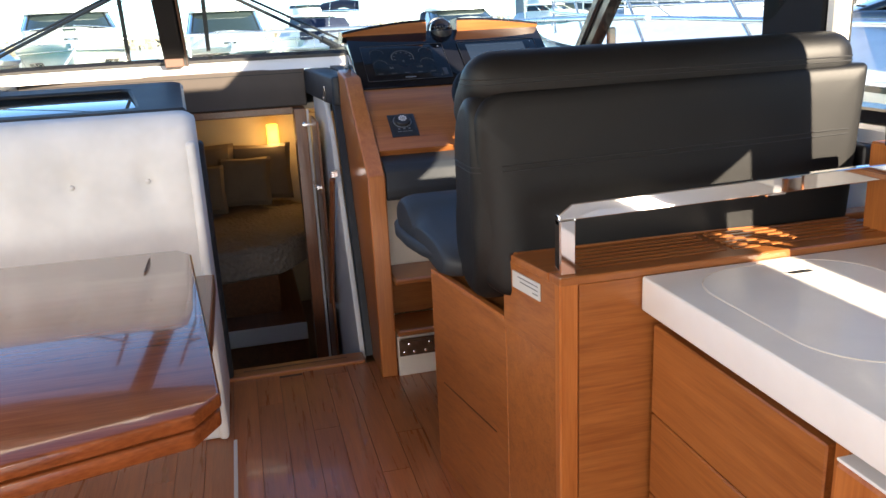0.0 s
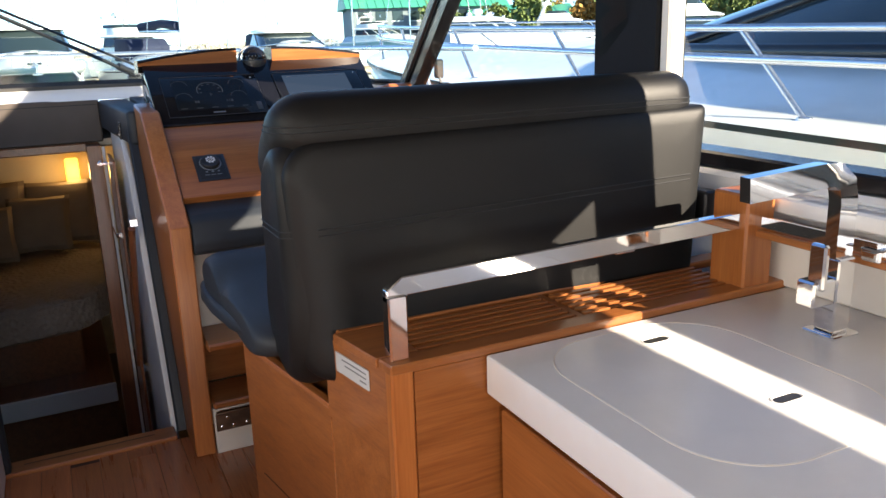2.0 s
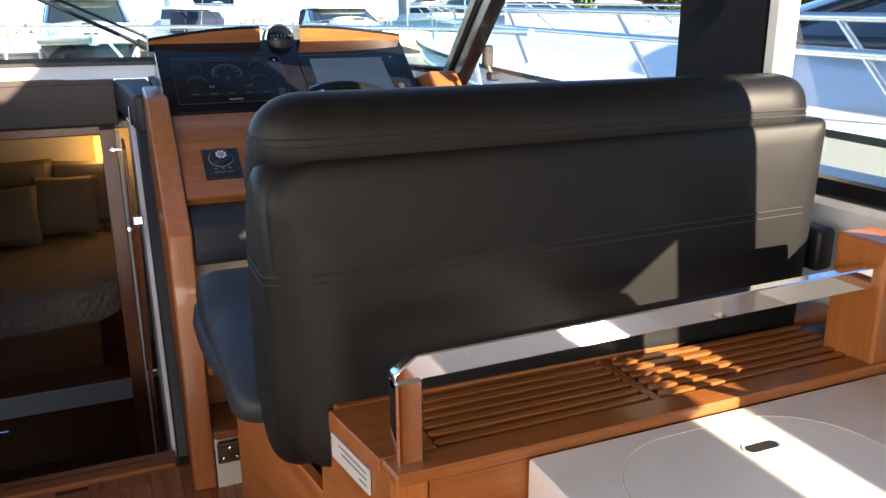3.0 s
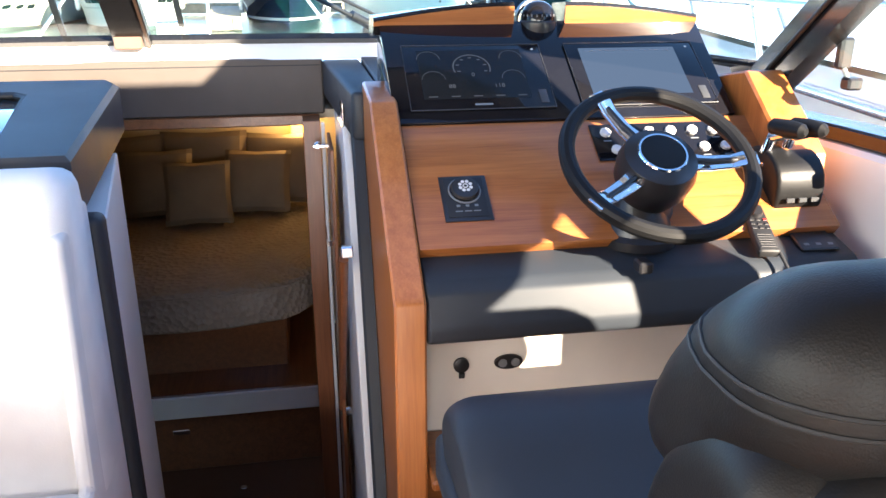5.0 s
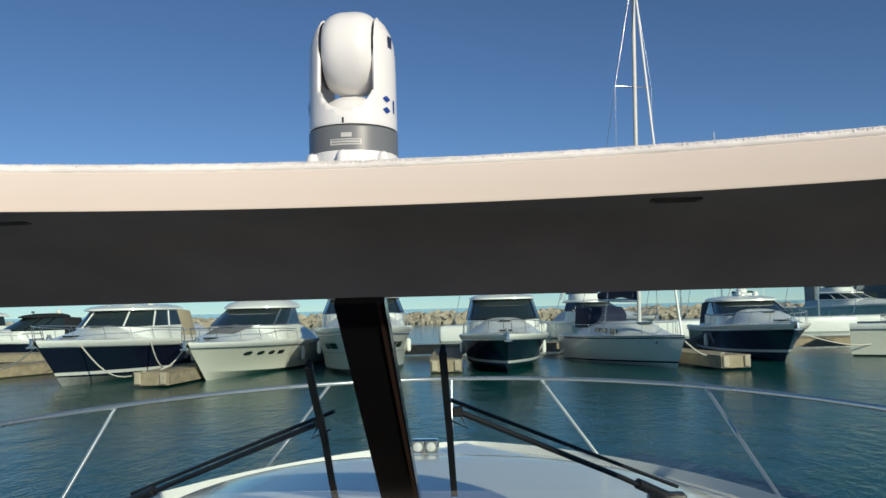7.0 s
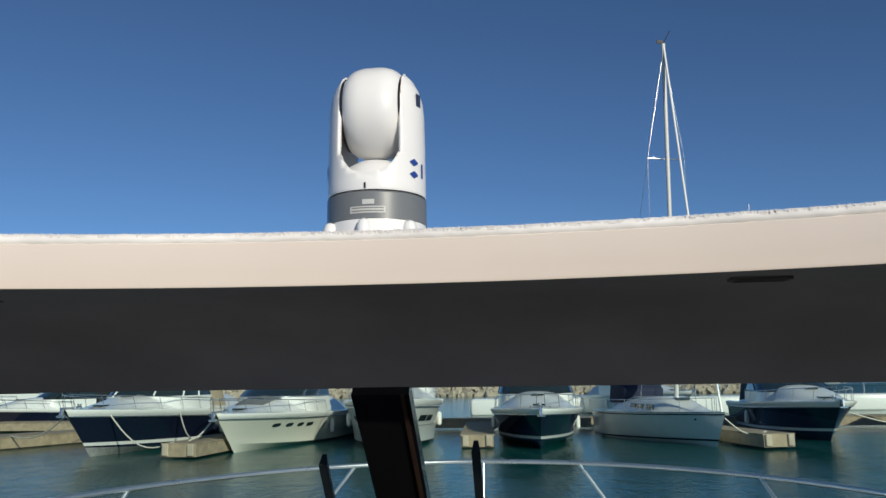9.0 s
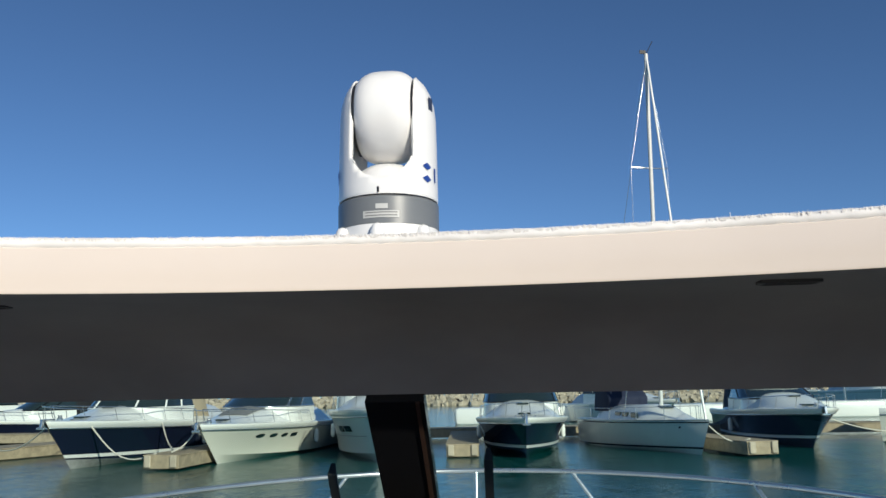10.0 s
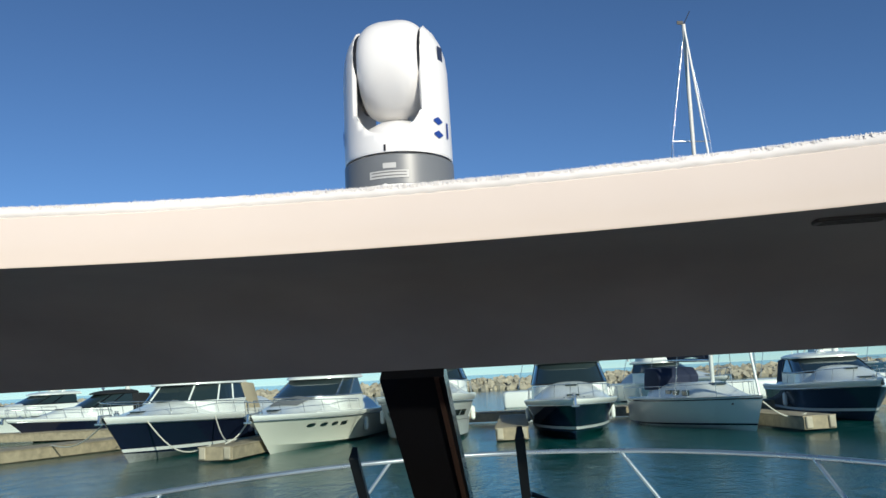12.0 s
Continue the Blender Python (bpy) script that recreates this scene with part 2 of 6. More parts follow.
def facing(ob, inside):
    """Turns an open pane's faces towards a point."""
    me = ob.data
    c = sum((p.center for p in me.polygons), Vector()) / len(me.polygons)
    nn = sum((p.normal for p in me.polygons), Vector())
    if nn.dot(Vector(inside) - c) < 0:
        me.flip_normals()
    return ob


def structure(name, bm, material, label, smooth=35):
    ob = part(name, bm, material, None, label, smooth)
    return tagged(ob, label, name.split("_")[0], kind="structure")


def seam_ring(bm, co, no, grow=0.0006):
    """The closed line in which a plane cuts a body, as points."""
    cut = bmesh.ops.bisect_plane(bm, geom=list(bm.verts) + list(bm.edges) + list(bm.faces), plane_co=co, plane_no=no)
    vs = [g.co.copy() for g in cut["geom_cut"] if isinstance(g, bmesh.types.BMVert)]
    bm.free()
    c = Vector((sum(v.x for v in vs), sum(v.y for v in vs), sum(v.z for v in vs))) / len(vs)
    vs.sort(key=lambda v: math.atan2(v.y - c.y, (v.x - c.x) * 0.12))
    return [v + (v - c).normalized() * grow for v in vs]


def lerp(a, b, u):
    return a + (b - a) * u


def pillow_shape(w, h, d, pinch=0.12):
    """A stuffed cushion standing in its own xz plane."""
    bm = bmesh.new()
    n = 14
    for side in (1, -1):
        vs = []
        for i in range(n + 1):
            row = []
            for j in range(n + 1):
                u, v = 2 * i / n - 1, 2 * j / n - 1
                t = max(0.0, (1 - u ** 4) * (1 - v ** 4)) ** 0.5
                k = 1 - pinch * (u * u * (1 - v * v) * 0 + (1 - abs(u)) * v * v * 0.5 + (1 - abs(v)) * u * u * 0.5)
                row.append(bm.verts.new((u * w / 2 * k, side * d / 2 * t, v * h / 2 * k)))
            vs.append(row)
        for i in range(n):
            for j in range(n):
                bm.faces.new((vs[i][j], vs[i + 1][j], vs[i + 1][j + 1], vs[i][j + 1]))
    bmesh.ops.remove_doubles(bm, verts=bm.verts, dist=0.0005)
    return bm


# ---- large structure: sole, sides, roof, windscreen ----
floor = structure("floor", box(-1.75, 1.8, -2.6, 3.19, -0.08, -0.006, 0), SEAM_SHADE, "red-brown teak boat sole with dark seams")
structure("threshold", box(-0.06, 0.53, 3.18, 3.27, -0.05, 0.012, 0.004), WOOD_X, "light teak threshold above the companionway")
part("slot", box(0.04, 0.46, 3.228, 3.233, 0.0125, 0.0135, 0), SEAM_SHADE, bpy.data.objects["threshold"])

# starboard side: moulded white liner, sill and windows
liner = [(1.74, -2.6), (1.74, 2.6), (1.68, 3.3), (1.62, 3.72), (1.62, 3.9), (1.9, 3.9), (1.95, 3.3), (1.95, -2.6)]
structure("wall_starboard", prism(liner, "z", -0.05, 1.02, 0.012), GELCOAT, "glossy white moulded boat side below the windows")
structure("wall_port", prism([(-x, y) for x, y in liner], "z", -0.05, 1.02, 0.012), GELCOAT, "glossy white moulded boat side below the windows")
for sgn, nm in ((1, "starboard"), (-1, "port")):
    structure("window_sill_" + nm, prism([(sgn * 1.755, -2.6), (sgn * 1.755, 2.6), (sgn * 1.70, 3.3), (sgn * 1.64, 3.68), (sgn * 1.72, 3.72), (sgn * 1.80, 3.3), (sgn * 1.85, 2.6), (sgn * 1.85, -2.6)], "z", 1.021, 1.062, 0.006), FRAME_BLACK, "black rubber-edged window sill")

# windscreen lines: base and top, from port to starboard
def base_line(u):
    """u from -1 (port corner) to 1 (starboard corner)."""
    x = 1.66 * u
    return Vector((x, 4.47 - 0.10 * abs(u) ** 2 - 0.72 * abs(u) ** 5, 1.185 - 0.03 * abs(u) ** 3))


def top_line(u):
    x = 1.50 * u
    return Vector((x, 3.70 - 0.03 * abs(u) ** 2 - 1.12 * abs(u) ** 7, 1.862 - 0.02 * abs(u) ** 6))


def screen_point(u, v, out=0.0):
    p = base_line(u).lerp(top_line(u), v)
    return p + Vector((0, 0.66, 0.75)) * out


U_MUL = -0.079


def screen_pane(u0, u1, nu=24, nv=6):
    rows = [[screen_point(lerp(u0, u1, i / nu), j / nv) for j in range(nv + 1)] for i in range(nu + 1)]
    return grid(rows)


for nm, u0, u1 in (("windscreen_port", -1.0, U_MUL), ("windscreen_starboard", U_MUL, 1.0)):
    w = structure(nm, screen_pane(u0, u1), TINT_GLASS, "tinted raked windscreen pane in a black frame")
    facing(w, (0, 2.0, 1.2))
    w.visible_shadow = False
# black frame round the panes: bottom band, mullion, corner pillars
bot = []
for i in range(41):
    u = -1 + i / 20
    a, b = screen_point(u, -0.012), screen_point(u, 0.03)
    o = Vector((0, 0.66, 0.75)) * 0.012
    bot.append([a + o, b + o, b - o, a - o])
structure("windscreen_frame_bottom", grid(bot, close_v=True, caps=True), FRAME_BLACK, "black band along the windscreen foot")


def bar_on_screen(u, half, v0, v1, thick):
    rows = []
    for i in range(13):
        v = lerp(v0, v1, i / 12)
        c = screen_point(u, v)
        o = Vector((0, 0.66, 0.75)) * thick
        s = Vector((half, 0, 0))
        rows.append([c - s + o, c + s + o, c + s * 1.05 - o, c - s * 1.05 - o])
    return grid(rows, close_v=True, caps=True)


mull = structure("windscreen_mullion", bar_on_screen(U_MUL, 0.055, 0.0, 1.0, 0.022), FRAME_BLACK, "black centre mullion between the windscreen panes")
part("trim", bar_on_screen(U_MUL + 0.030, 0.004, 0.0, 1.0, 0.027), painted("bronze_trim", (0.07, 0.042, 0.032), 0.25, 0.2, 0.4), mull, "bronze edge strip")
part("foot", box(-0.186, -0.096, 4.405, 4.45, 1.17, 1.215, 0.004), painted("bronze_foot", (0.20, 0.12, 0.09), 0.35, 0, 0.4), mull, "bronze foot cover")
for sgn, nm in ((1, "starboard"), (-1, "port")):
    foot, head = Vector((sgn * 1.655, 3.57, 1.13)), Vector((sgn * 1.50, 2.50, 1.86))
    rows = []
    for i in range(11):
        c = foot.lerp(head, i / 10)
        rows.append([c + Vector((sgn * 0.02, 0.075, 0.03)), c + Vector((-sgn * 0.015, 0.065, 0.03)), c + Vector((-sgn * 0.03, -0.06, -0.03)), c + Vector((sgn * 0.02, -0.065, -0.03))])
    ap = structure("windscreen_pillar_" + nm, grid(rows, close_v=True, caps=True), FRAME_BLACK, "slanting black corner pillar of the windscreen")
    part("gasket", sweep([foot + Vector((-sgn * 0.03, 0.0, 0.005)), head + Vector((-sgn * 0.03, 0.0, 0.005))], 0.006, 6), RUBBER, ap)
    # side windows and the upright pillar between them
    fw = [[Vector((sgn * 1.78, 2.2, 1.06)), Vector((sgn * 1.66, 3.5, 1.08))], [Vector((sgn * 1.58, 2.2, 1.86)), Vector((sgn * 1.51, 2.52, 1.86))]]
    p = structure("side_window_" + nm, grid(fw), SIDE_GLASS, "clear fixed side window beside the helm")
    facing(p, (0, 2.5, 1.2))
    p.visible_shadow = False
    bp = structure("side_pillar_" + nm, prism([(sgn * 1.70, 2.085), (sgn * 1.70, 2.35), (sgn * 1.80, 2.35), (sgn * 1.80, 2.085)], "z", 1.05, 1.95, 0.006), PILLAR_COVER, "black side pillar between the cabin windows")
    part("cream_cover", box(min(sgn * 1.706, sgn * 1.76), max(sgn * 1.706, sgn * 1.76), 2.045, 2.084, 1.05, 1.95, 0.008), CREAM, bp, "cream pillar cover")
    if sgn > 0:
        aw = [[Vector((1.80, 1.40, 1.06)), Vector((1.80, 2.05, 1.06))], [Vector((1.62, 1.40, 1.86)), Vector((1.62, 2.05, 1.86))]]
        p = structure("galley_window", grid(aw), SIDE_GLASS, "clear fixed side window beside the galley")
        facing(p, (0, 1.5, 1.2))
        p.visible_shadow = False
# unseen wall aft of the galley window; its gaps shape the sun strips inside
structure("wall_aft_starboard_low", box(1.79, 1.81, -2.6, 0.96, 1.063, 1.150, 0.004), GELCOAT, "white cabin side under a slim window")
structure("wall_aft_starboard_high", box(1.79, 1.81, -2.6, 0.96, 1.222, 1.98, 0.004), GELCOAT, "white cabin side above a slim window")
structure("wall_aft_starboard_mullion", box(1.79, 1.81, 1.16, 1.39, 1.063, 1.98, 0.004), GELCOAT, "white cabin side beside the galley window")
structure("wall_aft_starboard_over", box(1.79, 1.81, 0.961, 1.159, 1.33, 1.98, 0.004), GELCOAT, "white cabin side above a small window")
structure("wall_aft_starboard_under", box(1.79, 1.81, 0.961, 1.159, 1.063, 1.075, 0.004), GELCOAT, "white cabin side under a small window")
# header out of view, added to keep the sun off the teak dash
structure("side_header_starboard", prism([(1.70, 1.50), (1.78, 1.48), (1.80, 1.98), (1.60, 1.98)], "y", -2.6, 2.03, 0.01), HEADLINER, "grey padded side header above the galley window")
# port side and aft end are unseen, left open to let sky light in
structure("wall_aft_port", box(-1.86, -1.74, -2.6, -2.0, 1.063, 1.98, 0.004), GELCOAT, "white cabin side")
pw = structure("saloon_window_port", grid([[Vector((-1.80, -2.0, 1.06)), Vector((-1.80, 2.05, 1.06))], [Vector((-1.62, -2.0, 1.86)), Vector((-1.62, 2.05, 1.86))]]), SIDE_GLASS, "clear fixed side window beside the settee")
facing(pw, (0, 0.5, 1.2)).visible_shadow = False
structure("wall_aft", box(-1.9, -1.35, -2.7, -2.6, -0.1, 1.98, 0.004), GELCOAT, "white aft bulkhead beside the open cockpit doors")
structure("wall_aft_galley", box(1.35, 1.9, -2.7, -2.6, -0.1, 1.98, 0.004), GELCOAT, "white aft bulkhead beside the open cockpit doors")
structure("cockpit_floor", box(-1.9, 1.9, -5.2, -2.6, -0.12, -0.02, 0.004), GELCOAT, "pale cockpit sole outside the open doors")
structure("cockpit_coaming", box(-1.9, 1.9, -5.3, -5.2, -0.12, 0.55, 0.01), GELCOAT, "white cockpit coaming")

# roof: a ring round the open sunroof, and the front header
HX0, HX1, HY0 = -1.46, 1.50, 2.12
def lip_y(x):
    return 3.28 - 0.19 * (x - 0.05) ** 2


def edge_y(x):
    """The sunroof's front edge, rounded off at its corners."""
    return max(2.58, lip_y(x) - (max(0, abs(x) - 1.22) / 0.24) ** 2.2 * 0.34)


# aft ceiling runs on unseen over the cockpit to block the low sun
structure("ceiling_aft", box(-1.9, 1.9, -4.8, HY0, 1.98, 2.09, 0.01), HEADLINER, "grey upholstered ceiling behind the sunroof")
structure("roof", box(-1.92, 1.92, -4.82, HY0 - 0.004, 2.094, 2.13, 0.012), GELCOAT, "white glass-fibre roof behind the sunroof")
structure("ceiling_port", box(-1.9, HX0, HY0, 2.62, 1.98, 2.09, 0.01), HEADLINER, "grey upholstered ceiling beside the sunroof")
structure("ceiling_starboard", prism([(HX1 + 0.06, HY0), (HX1 - 0.02, 2.62), (1.9, 2.62), (1.9, HY0)], "z", 1.98, 2.09, 0.01), HEADLINER, "grey upholstered ceiling beside the sunroof")
under = []
NX = 32
for i in range(NX + 1):
    u = -1 + 2 * i / NX
    x = 1.5 * u
    row = []
    y0, z0 = edge_y(x) - 0.003, 2.012
    t = top_line(u)
    for j in range(21):
        v = j / 20
        row.append(Vector((x, lerp(y0, t.y, v), lerp(z0, t.z - 0.004, v ** 3.2))))
    under.append(row)
structure("header_underside", grid(under), HEADLINER, "curved grey leatherette header above the windscreen")
lip, top = [], []
for i in range(NX + 1):
    x = -1.50 + 3.0 * i / NX
    y = edge_y(x)
    lip.append([Vector((x, y - 0.003, 2.0115)), Vector((x, y - 0.004, 2.014)), Vector((x, y + 0.002, 2.078)), Vector((x, y + 0.012, 2.086)), Vector((x, y + 0.06, 2.088))])
structure("sunroof_front_edge", grid(lip), painted("cream_gelcoat", (0.70, 0.615, 0.55), 0.3, 0.2, vary=0.015), "smooth cream front edge of the open sunroof")
for i in range(NX + 1):
    u = -1 + 2 * i / NX
    x = 1.52 * u
    y = edge_y(x)
    t = top_line(u)
    top.append([Vector((x, y + 0.055, 2.087)), Vector((x, lerp(y, t.y, 0.5), 2.07)), Vector((x, t.y - 0.03, 1.95)), Vector((x, t.y + 0.03, 1.872))])
structure("roof_front", grid(top), GELCOAT, "white glass-fibre roof front above the windscreen")

# brush seal along the sunroof edge
rng = random.Random(4)
verts, faces = [], []
for i in range(9000):
    x = rng.uniform(-1.3, 1.3)
    y = edge_y(x) + rng.uniform(0.0, 0.012)
    w, h, lean = rng.uniform(0.0008, 0.0018), rng.uniform(0.0, 0.0012) + 0.0003 * math.sin(x * 31), rng.uniform(-0.003, 0.003)
    k = len(verts)
    verts += [(x - w, y + 0.001, 2.088), (x + w, y + 0.001, 2.088), (x + lean, y, 2.094 + h)]
    faces.append((k, k + 1, k + 2))
me = bpy.data.meshes.new("brush_seal")
me.from_pydata(verts, [], faces)
me.materials.append(painted("white_bristle", (0.80, 0.775, 0.755), 0.4, vary=0.1))
tagged(new("brush_seal", me), "frayed white bristle seal along the sunroof edge", "seal", kind="stuff")

roll = []
for i in range(261):
    x = -1.3 + 0.01 * i
    roll.append(Vector((x, edge_y(x) + 0.010 + rng.uniform(-0.001, 0.001), 2.0855 + rng.uniform(-0.001, 0.001))))
part("seal_roll", sweep(roll, 0.0092, 10), bpy.data.materials["white_bristle"], bpy.data.objects["brush_seal"], "woven white backing")

# vents in the header
for vx in (0.468, -0.76):
    v = thing("ceiling_vent", "small dark slotted vent set in the grey header", "vent", "header vents")
    part("vent_frame", prism(round_rect(vx + 0.045, 3.325, 0.088, 0.032, 0.008), "z", 2.0075, 2.016, 0.001), DARK_GREY, v)
    for k in range(3):
        part("slat", box(vx + 0.008, vx + 0.082, 3.315 + 0.010 * k, 3.318 + 0.010 * k, 2.0068, 2.009, 0.0005), BLACK, v)
    v.location = (0, 0, -0.0005)

# dash below the windscreen
def dash_strip(x0, x1, prof, n=30):
    rows = []
    for i in range(n + 1):
        x = lerp(x0, x1, i / n)
        b = base_line(x / 1.66)
        rows.append([Vector((x, b.y + dy, 1.185 + dz)) for dy, dz in prof])
    return grid(rows)


structure("dash_ledge", dash_strip(-1.62, 1.62, [(0.03, -0.004), (-0.012, -0.006), (-0.05, -0.048), (-0.056, -0.056)]), GELCOAT, "white moulded ledge under the windscreen")
structure("dash_port", dash_strip(-1.64, -0.87, [(-0.05, -0.052), (-0.08, -0.058), (-0.30, -0.068), (-0.33, -0.10), (-0.33, -0.5)]), NAVY, "dark blue leather dash on the port side")
structure("dash_port_end", prism([(4.09, 0.75), (4.42, 0.75), (4.42, 1.125), (4.11, 1.115), (4.09, 1.09)], "x", -0.885, -0.868, 0.003), NAVY, "dark blue leather end of the port dash")
structure("bulkhead_companionway", prism([(4.408, 0.94), (4.43, 0.94), (4.43, 1.133), (4.408, 1.133)], "x", -0.868, 0.49, 0.006), BULKHEAD_LEATHER, "dark leather padded bulkhead above the cabin door")
structure("bulkhead_seam", box(-0.86, 0.48, 4.4062, 4.4072, 1.108, 1.111, 0), STITCH, "stitched seam in the leather bulkhead")

# companionway sides
structure("companionway_wall_starboard", prism([(3.28, -0.9), (4.40, -0.9), (4.40, 1.0), (3.86, 1.0), (3.72, 0.86), (3.28, 0.0)], "x", 0.523, 0.546, 0.003), LINER, "white lining panel beside the companionway")
structure("companionway_coaming", prism([(0.488, 4.43), (0.62, 4.43), (0.62, 3.66), (0.566, 3.62), (0.538, 3.63)], "z", 1.0, 1.126, 0.012, 3), NAVY, "dark leather coaming beside the companionway")
cp = thing("edge_padding", "dark leather padded edge running down to the sole", "padding")
PAD_LINE = [(3.68, 1.05), (3.60, 0.93), (3.48, 0.70), (3.30, 0.25), (3.232, 0.06), (3.222, 0.012)]
part("pad", sweep([(0.551, y, z) for y, z in PAD_LINE], 0, shape=[(-0.014, -0.010), (-0.008, -0.0155), (0.008, -0.0155), (0.014, -0.010), (0.014, 0.0155), (-0.014, 0.0155)], up=(1, 0, 0)), NAVY, cp)
part("stitching", sweep([(0.5355, y, z) for y, z in PAD_LINE], 0.0015, 5, up=(1, 0, 0)), STITCH, cp)
structure("companionway_wall_port", prism([(0.0, 3.25), (-0.108, 3.90), (-0.148, 3.90), (-0.05, 3.25)], "z", -0.92, 0.935, 0.004), LINER, "pale woven lining panel beside the companionway")
structure("companionway_edge_port", box(-0.06, 0.004, 3.185, 3.249, -0.1, 0.955, 0.018, 3), NAVY, "dark leather padded edge beside the settee")

# lower cabin seen through the door
structure("cabin_floor", box(-1.4, 1.0, 3.2, 7.2, -0.98, -0.93, 0), CARPET, "dark wooden cabin sole below")
structure("cabin_wall_front", box(-1.3, 1.0, 6.72, 6.76, -1.0, 0.66, 0), painted("cabin_lining", (0.55, 0.47, 0.36), 0.6), "beige cabin wall behind the bed")
structure("cabin_wall_port", box(-1.35, -1.3, 3.2, 6.74, -1.0, 0.66, 0), bpy.data.materials["cabin_lining"], "beige cabin side wall")
structure("cabin_wall_starboard", box(0.95, 1.0, 3.2, 6.74, -1.0, 0.66, 0), bpy.data.materials["cabin_lining"], "beige cabin side wall")
structure("cabin_ceiling", prism([(4.44, 0.92), (4.44, 0.95), (6.0, 0.93), (6.75, 0.69), (6.75, 0.66), (6.0, 0.90)], "x", -1.0, 0.75, 0), bpy.data.materials["cabin_lining"], "beige cabin ceiling")
structure("cabin_ceiling_side_port", prism([(-1.0, 0.92), (-1.0, 0.95), (-1.35, 0.71), (-1.35, 0.68)], "y", 4.44, 6.4, 0), bpy.data.materials["cabin_lining"], "beige sloping cabin ceiling")
structure("cabin_ceiling_side_starboard", prism([(0.75, 0.92), (0.75, 0.95), (1.0, 0.71), (1.0, 0.68)], "y", 4.44, 6.4, 0), bpy.data.materials["cabin_lining"], "beige sloping cabin ceiling")
structure("step_riser", box(-0.07, 0.505, 3.195, 3.22, -0.95, -0.05, 0.002), DARK_WOOD, "dark wooden riser of the companionway")
structure("step_1", box(-0.07, 0.505, 3.22, 3.5, -0.36, -0.32, 0.006), DARK_WOOD, "dark wooden companionway step")
structure("step_2", box(-0.07, 0.505, 3.5, 3.78, -0.64, -0.60, 0.006), DARK_WOOD, "dark wooden companionway step")
df = thing("door_frame", "varnished wooden frame round the cabin door", "door frame", kind="structure")
part("jamb", box(0.41, 0.47, 4.30, 4.42, -0.95, 0.935, 0.002), JAMB_WOOD, df)
part("jamb", box(-0.42, -0.36, 4.41, 4.45, -0.95, 0.935, 0.004), DARK_WOOD, df)
part("head", box(-0.36, 0.47, 4.412, 4.44, 0.90, 0.938, 0.004), DARK_WOOD, df)
part("weather_strip", box(0.472, 0.484, 4.29, 4.31, -0.95, 0.93, 0.003), LINER, df, "white sealing strip")
dr = thing("door_1", "open varnished wooden cabin door folded back", "door", kind="structure")
part("leaf", prism([(0.500, 4.27), (0.500, 3.98), (0.488, 3.98), (0.488, 4.27)], "z", -0.92, 0.90, 0.002), JAMB_WOOD, dr)
part("door_catch", joined(lathe([(0.012, 0), (0.012, 0.02), (0.007, 0.024), (0.007, 0.045)], (0.455, 4.28, 0.86), 14, pose(0, 0, 0, 90, 0, 0)), box(0.44, 0.50, 4.235, 4.245, 0.855, 0.865, 0.002)), CHROME, dr, "chrome door catch")
part("hinge", box(0.47, 0.488, 4.10, 4.27, 0.55, 0.57, 0.002), CHROME, dr)
gr = thing("stair_handrail", "slanting wooden grab rail with chrome end brackets", "handrail")
part("rail", sweep([(0.498, 3.56, 0.70), (0.490, 4.03, -0.02)], 0.013, 10), JAMB_WOOD, gr)
for p in ((0.50, 3.545, 0.725), (0.50, 4.05, -0.05)):
    part("bracket", box(p[0] - 0.010, 0.523, p[1] - 0.010, p[1] + 0.010, p[2] - 0.016, p[2] + 0.016, 0.004), CHROME, gr)
lt = thing("door_latch_plate", "chrome latch plate on the leather coaming", "latch")
part("plate", box(0.518, 0.526, 3.79, 3.83, 1.005, 1.075, 0.003), CHROME, lt)
part("bolt", box(0.510, 0.518, 3.80, 3.82, 1.02, 1.035, 0.003), CHROME, lt)

# bed
bed = thing("bed", "island bed with a taupe quilted cover on a wooden base", "bed")
def bed_row(z, grow, n=40):
    pts = []
    for i in range(n):
        a = 2 * math.pi * i / n
        c, s = math.cos(a), math.sin(a)
        k = 4.0
        x = abs(c) ** (2 / k) * (1 if c > 0 else -1)
        y = abs(s) ** (2 / k) * (1 if s > 0 else -1)
        w = 0.82 - 0.18 * (y < 0) * abs(y)
        pts.append(Vector((-0.25 + x * (w + grow), 5.93 + y * (0.74 + grow), z + 0.006 * math.sin(9 * a))))
    return pts


part("mattress", grid([bed_row(-0.22, 0.0), bed_row(-0.20, 0.03), bed_row(-0.04, 0.035), bed_row(-0.015, 0.015), bed_row(0.0, -0.05), bed_row(0.01, -0.3)], close_v=True, caps=True), BEDDING, bed, "taupe quilted cover")
part("piping", sweep([p + Vector((0, 0, 0.0)) for p in bed_row(-0.03, 0.032)], 0.006, 6, True), BEDDING, bed)
part("bed_base", box(-0.95, 0.27, 5.32, 6.70, -0.55, -0.205, 0.01), DARK_WOOD, bed, "wooden bed base")
part("plinth_step", box(-1.2, 0.41, 5.08, 6.70, -0.62, -0.50, 0.02, 3), DARK_WOOD, bed)
part("plinth_edge", box(-1.2, 0.41, 5.065, 5.08, -0.62, -0.505, 0.004), LINER, bed, "white step edging")
part("drawer", box(-1.2, 0.41, 5.10, 5.12, -0.93, -0.63, 0.004), DARK_WOOD, bed, "wooden drawer front")
part("drawer_pull", box(-0.30, -0.22, 5.085, 5.10, -0.72, -0.695, 0.003), CHROME, bed, "chrome drawer pull")
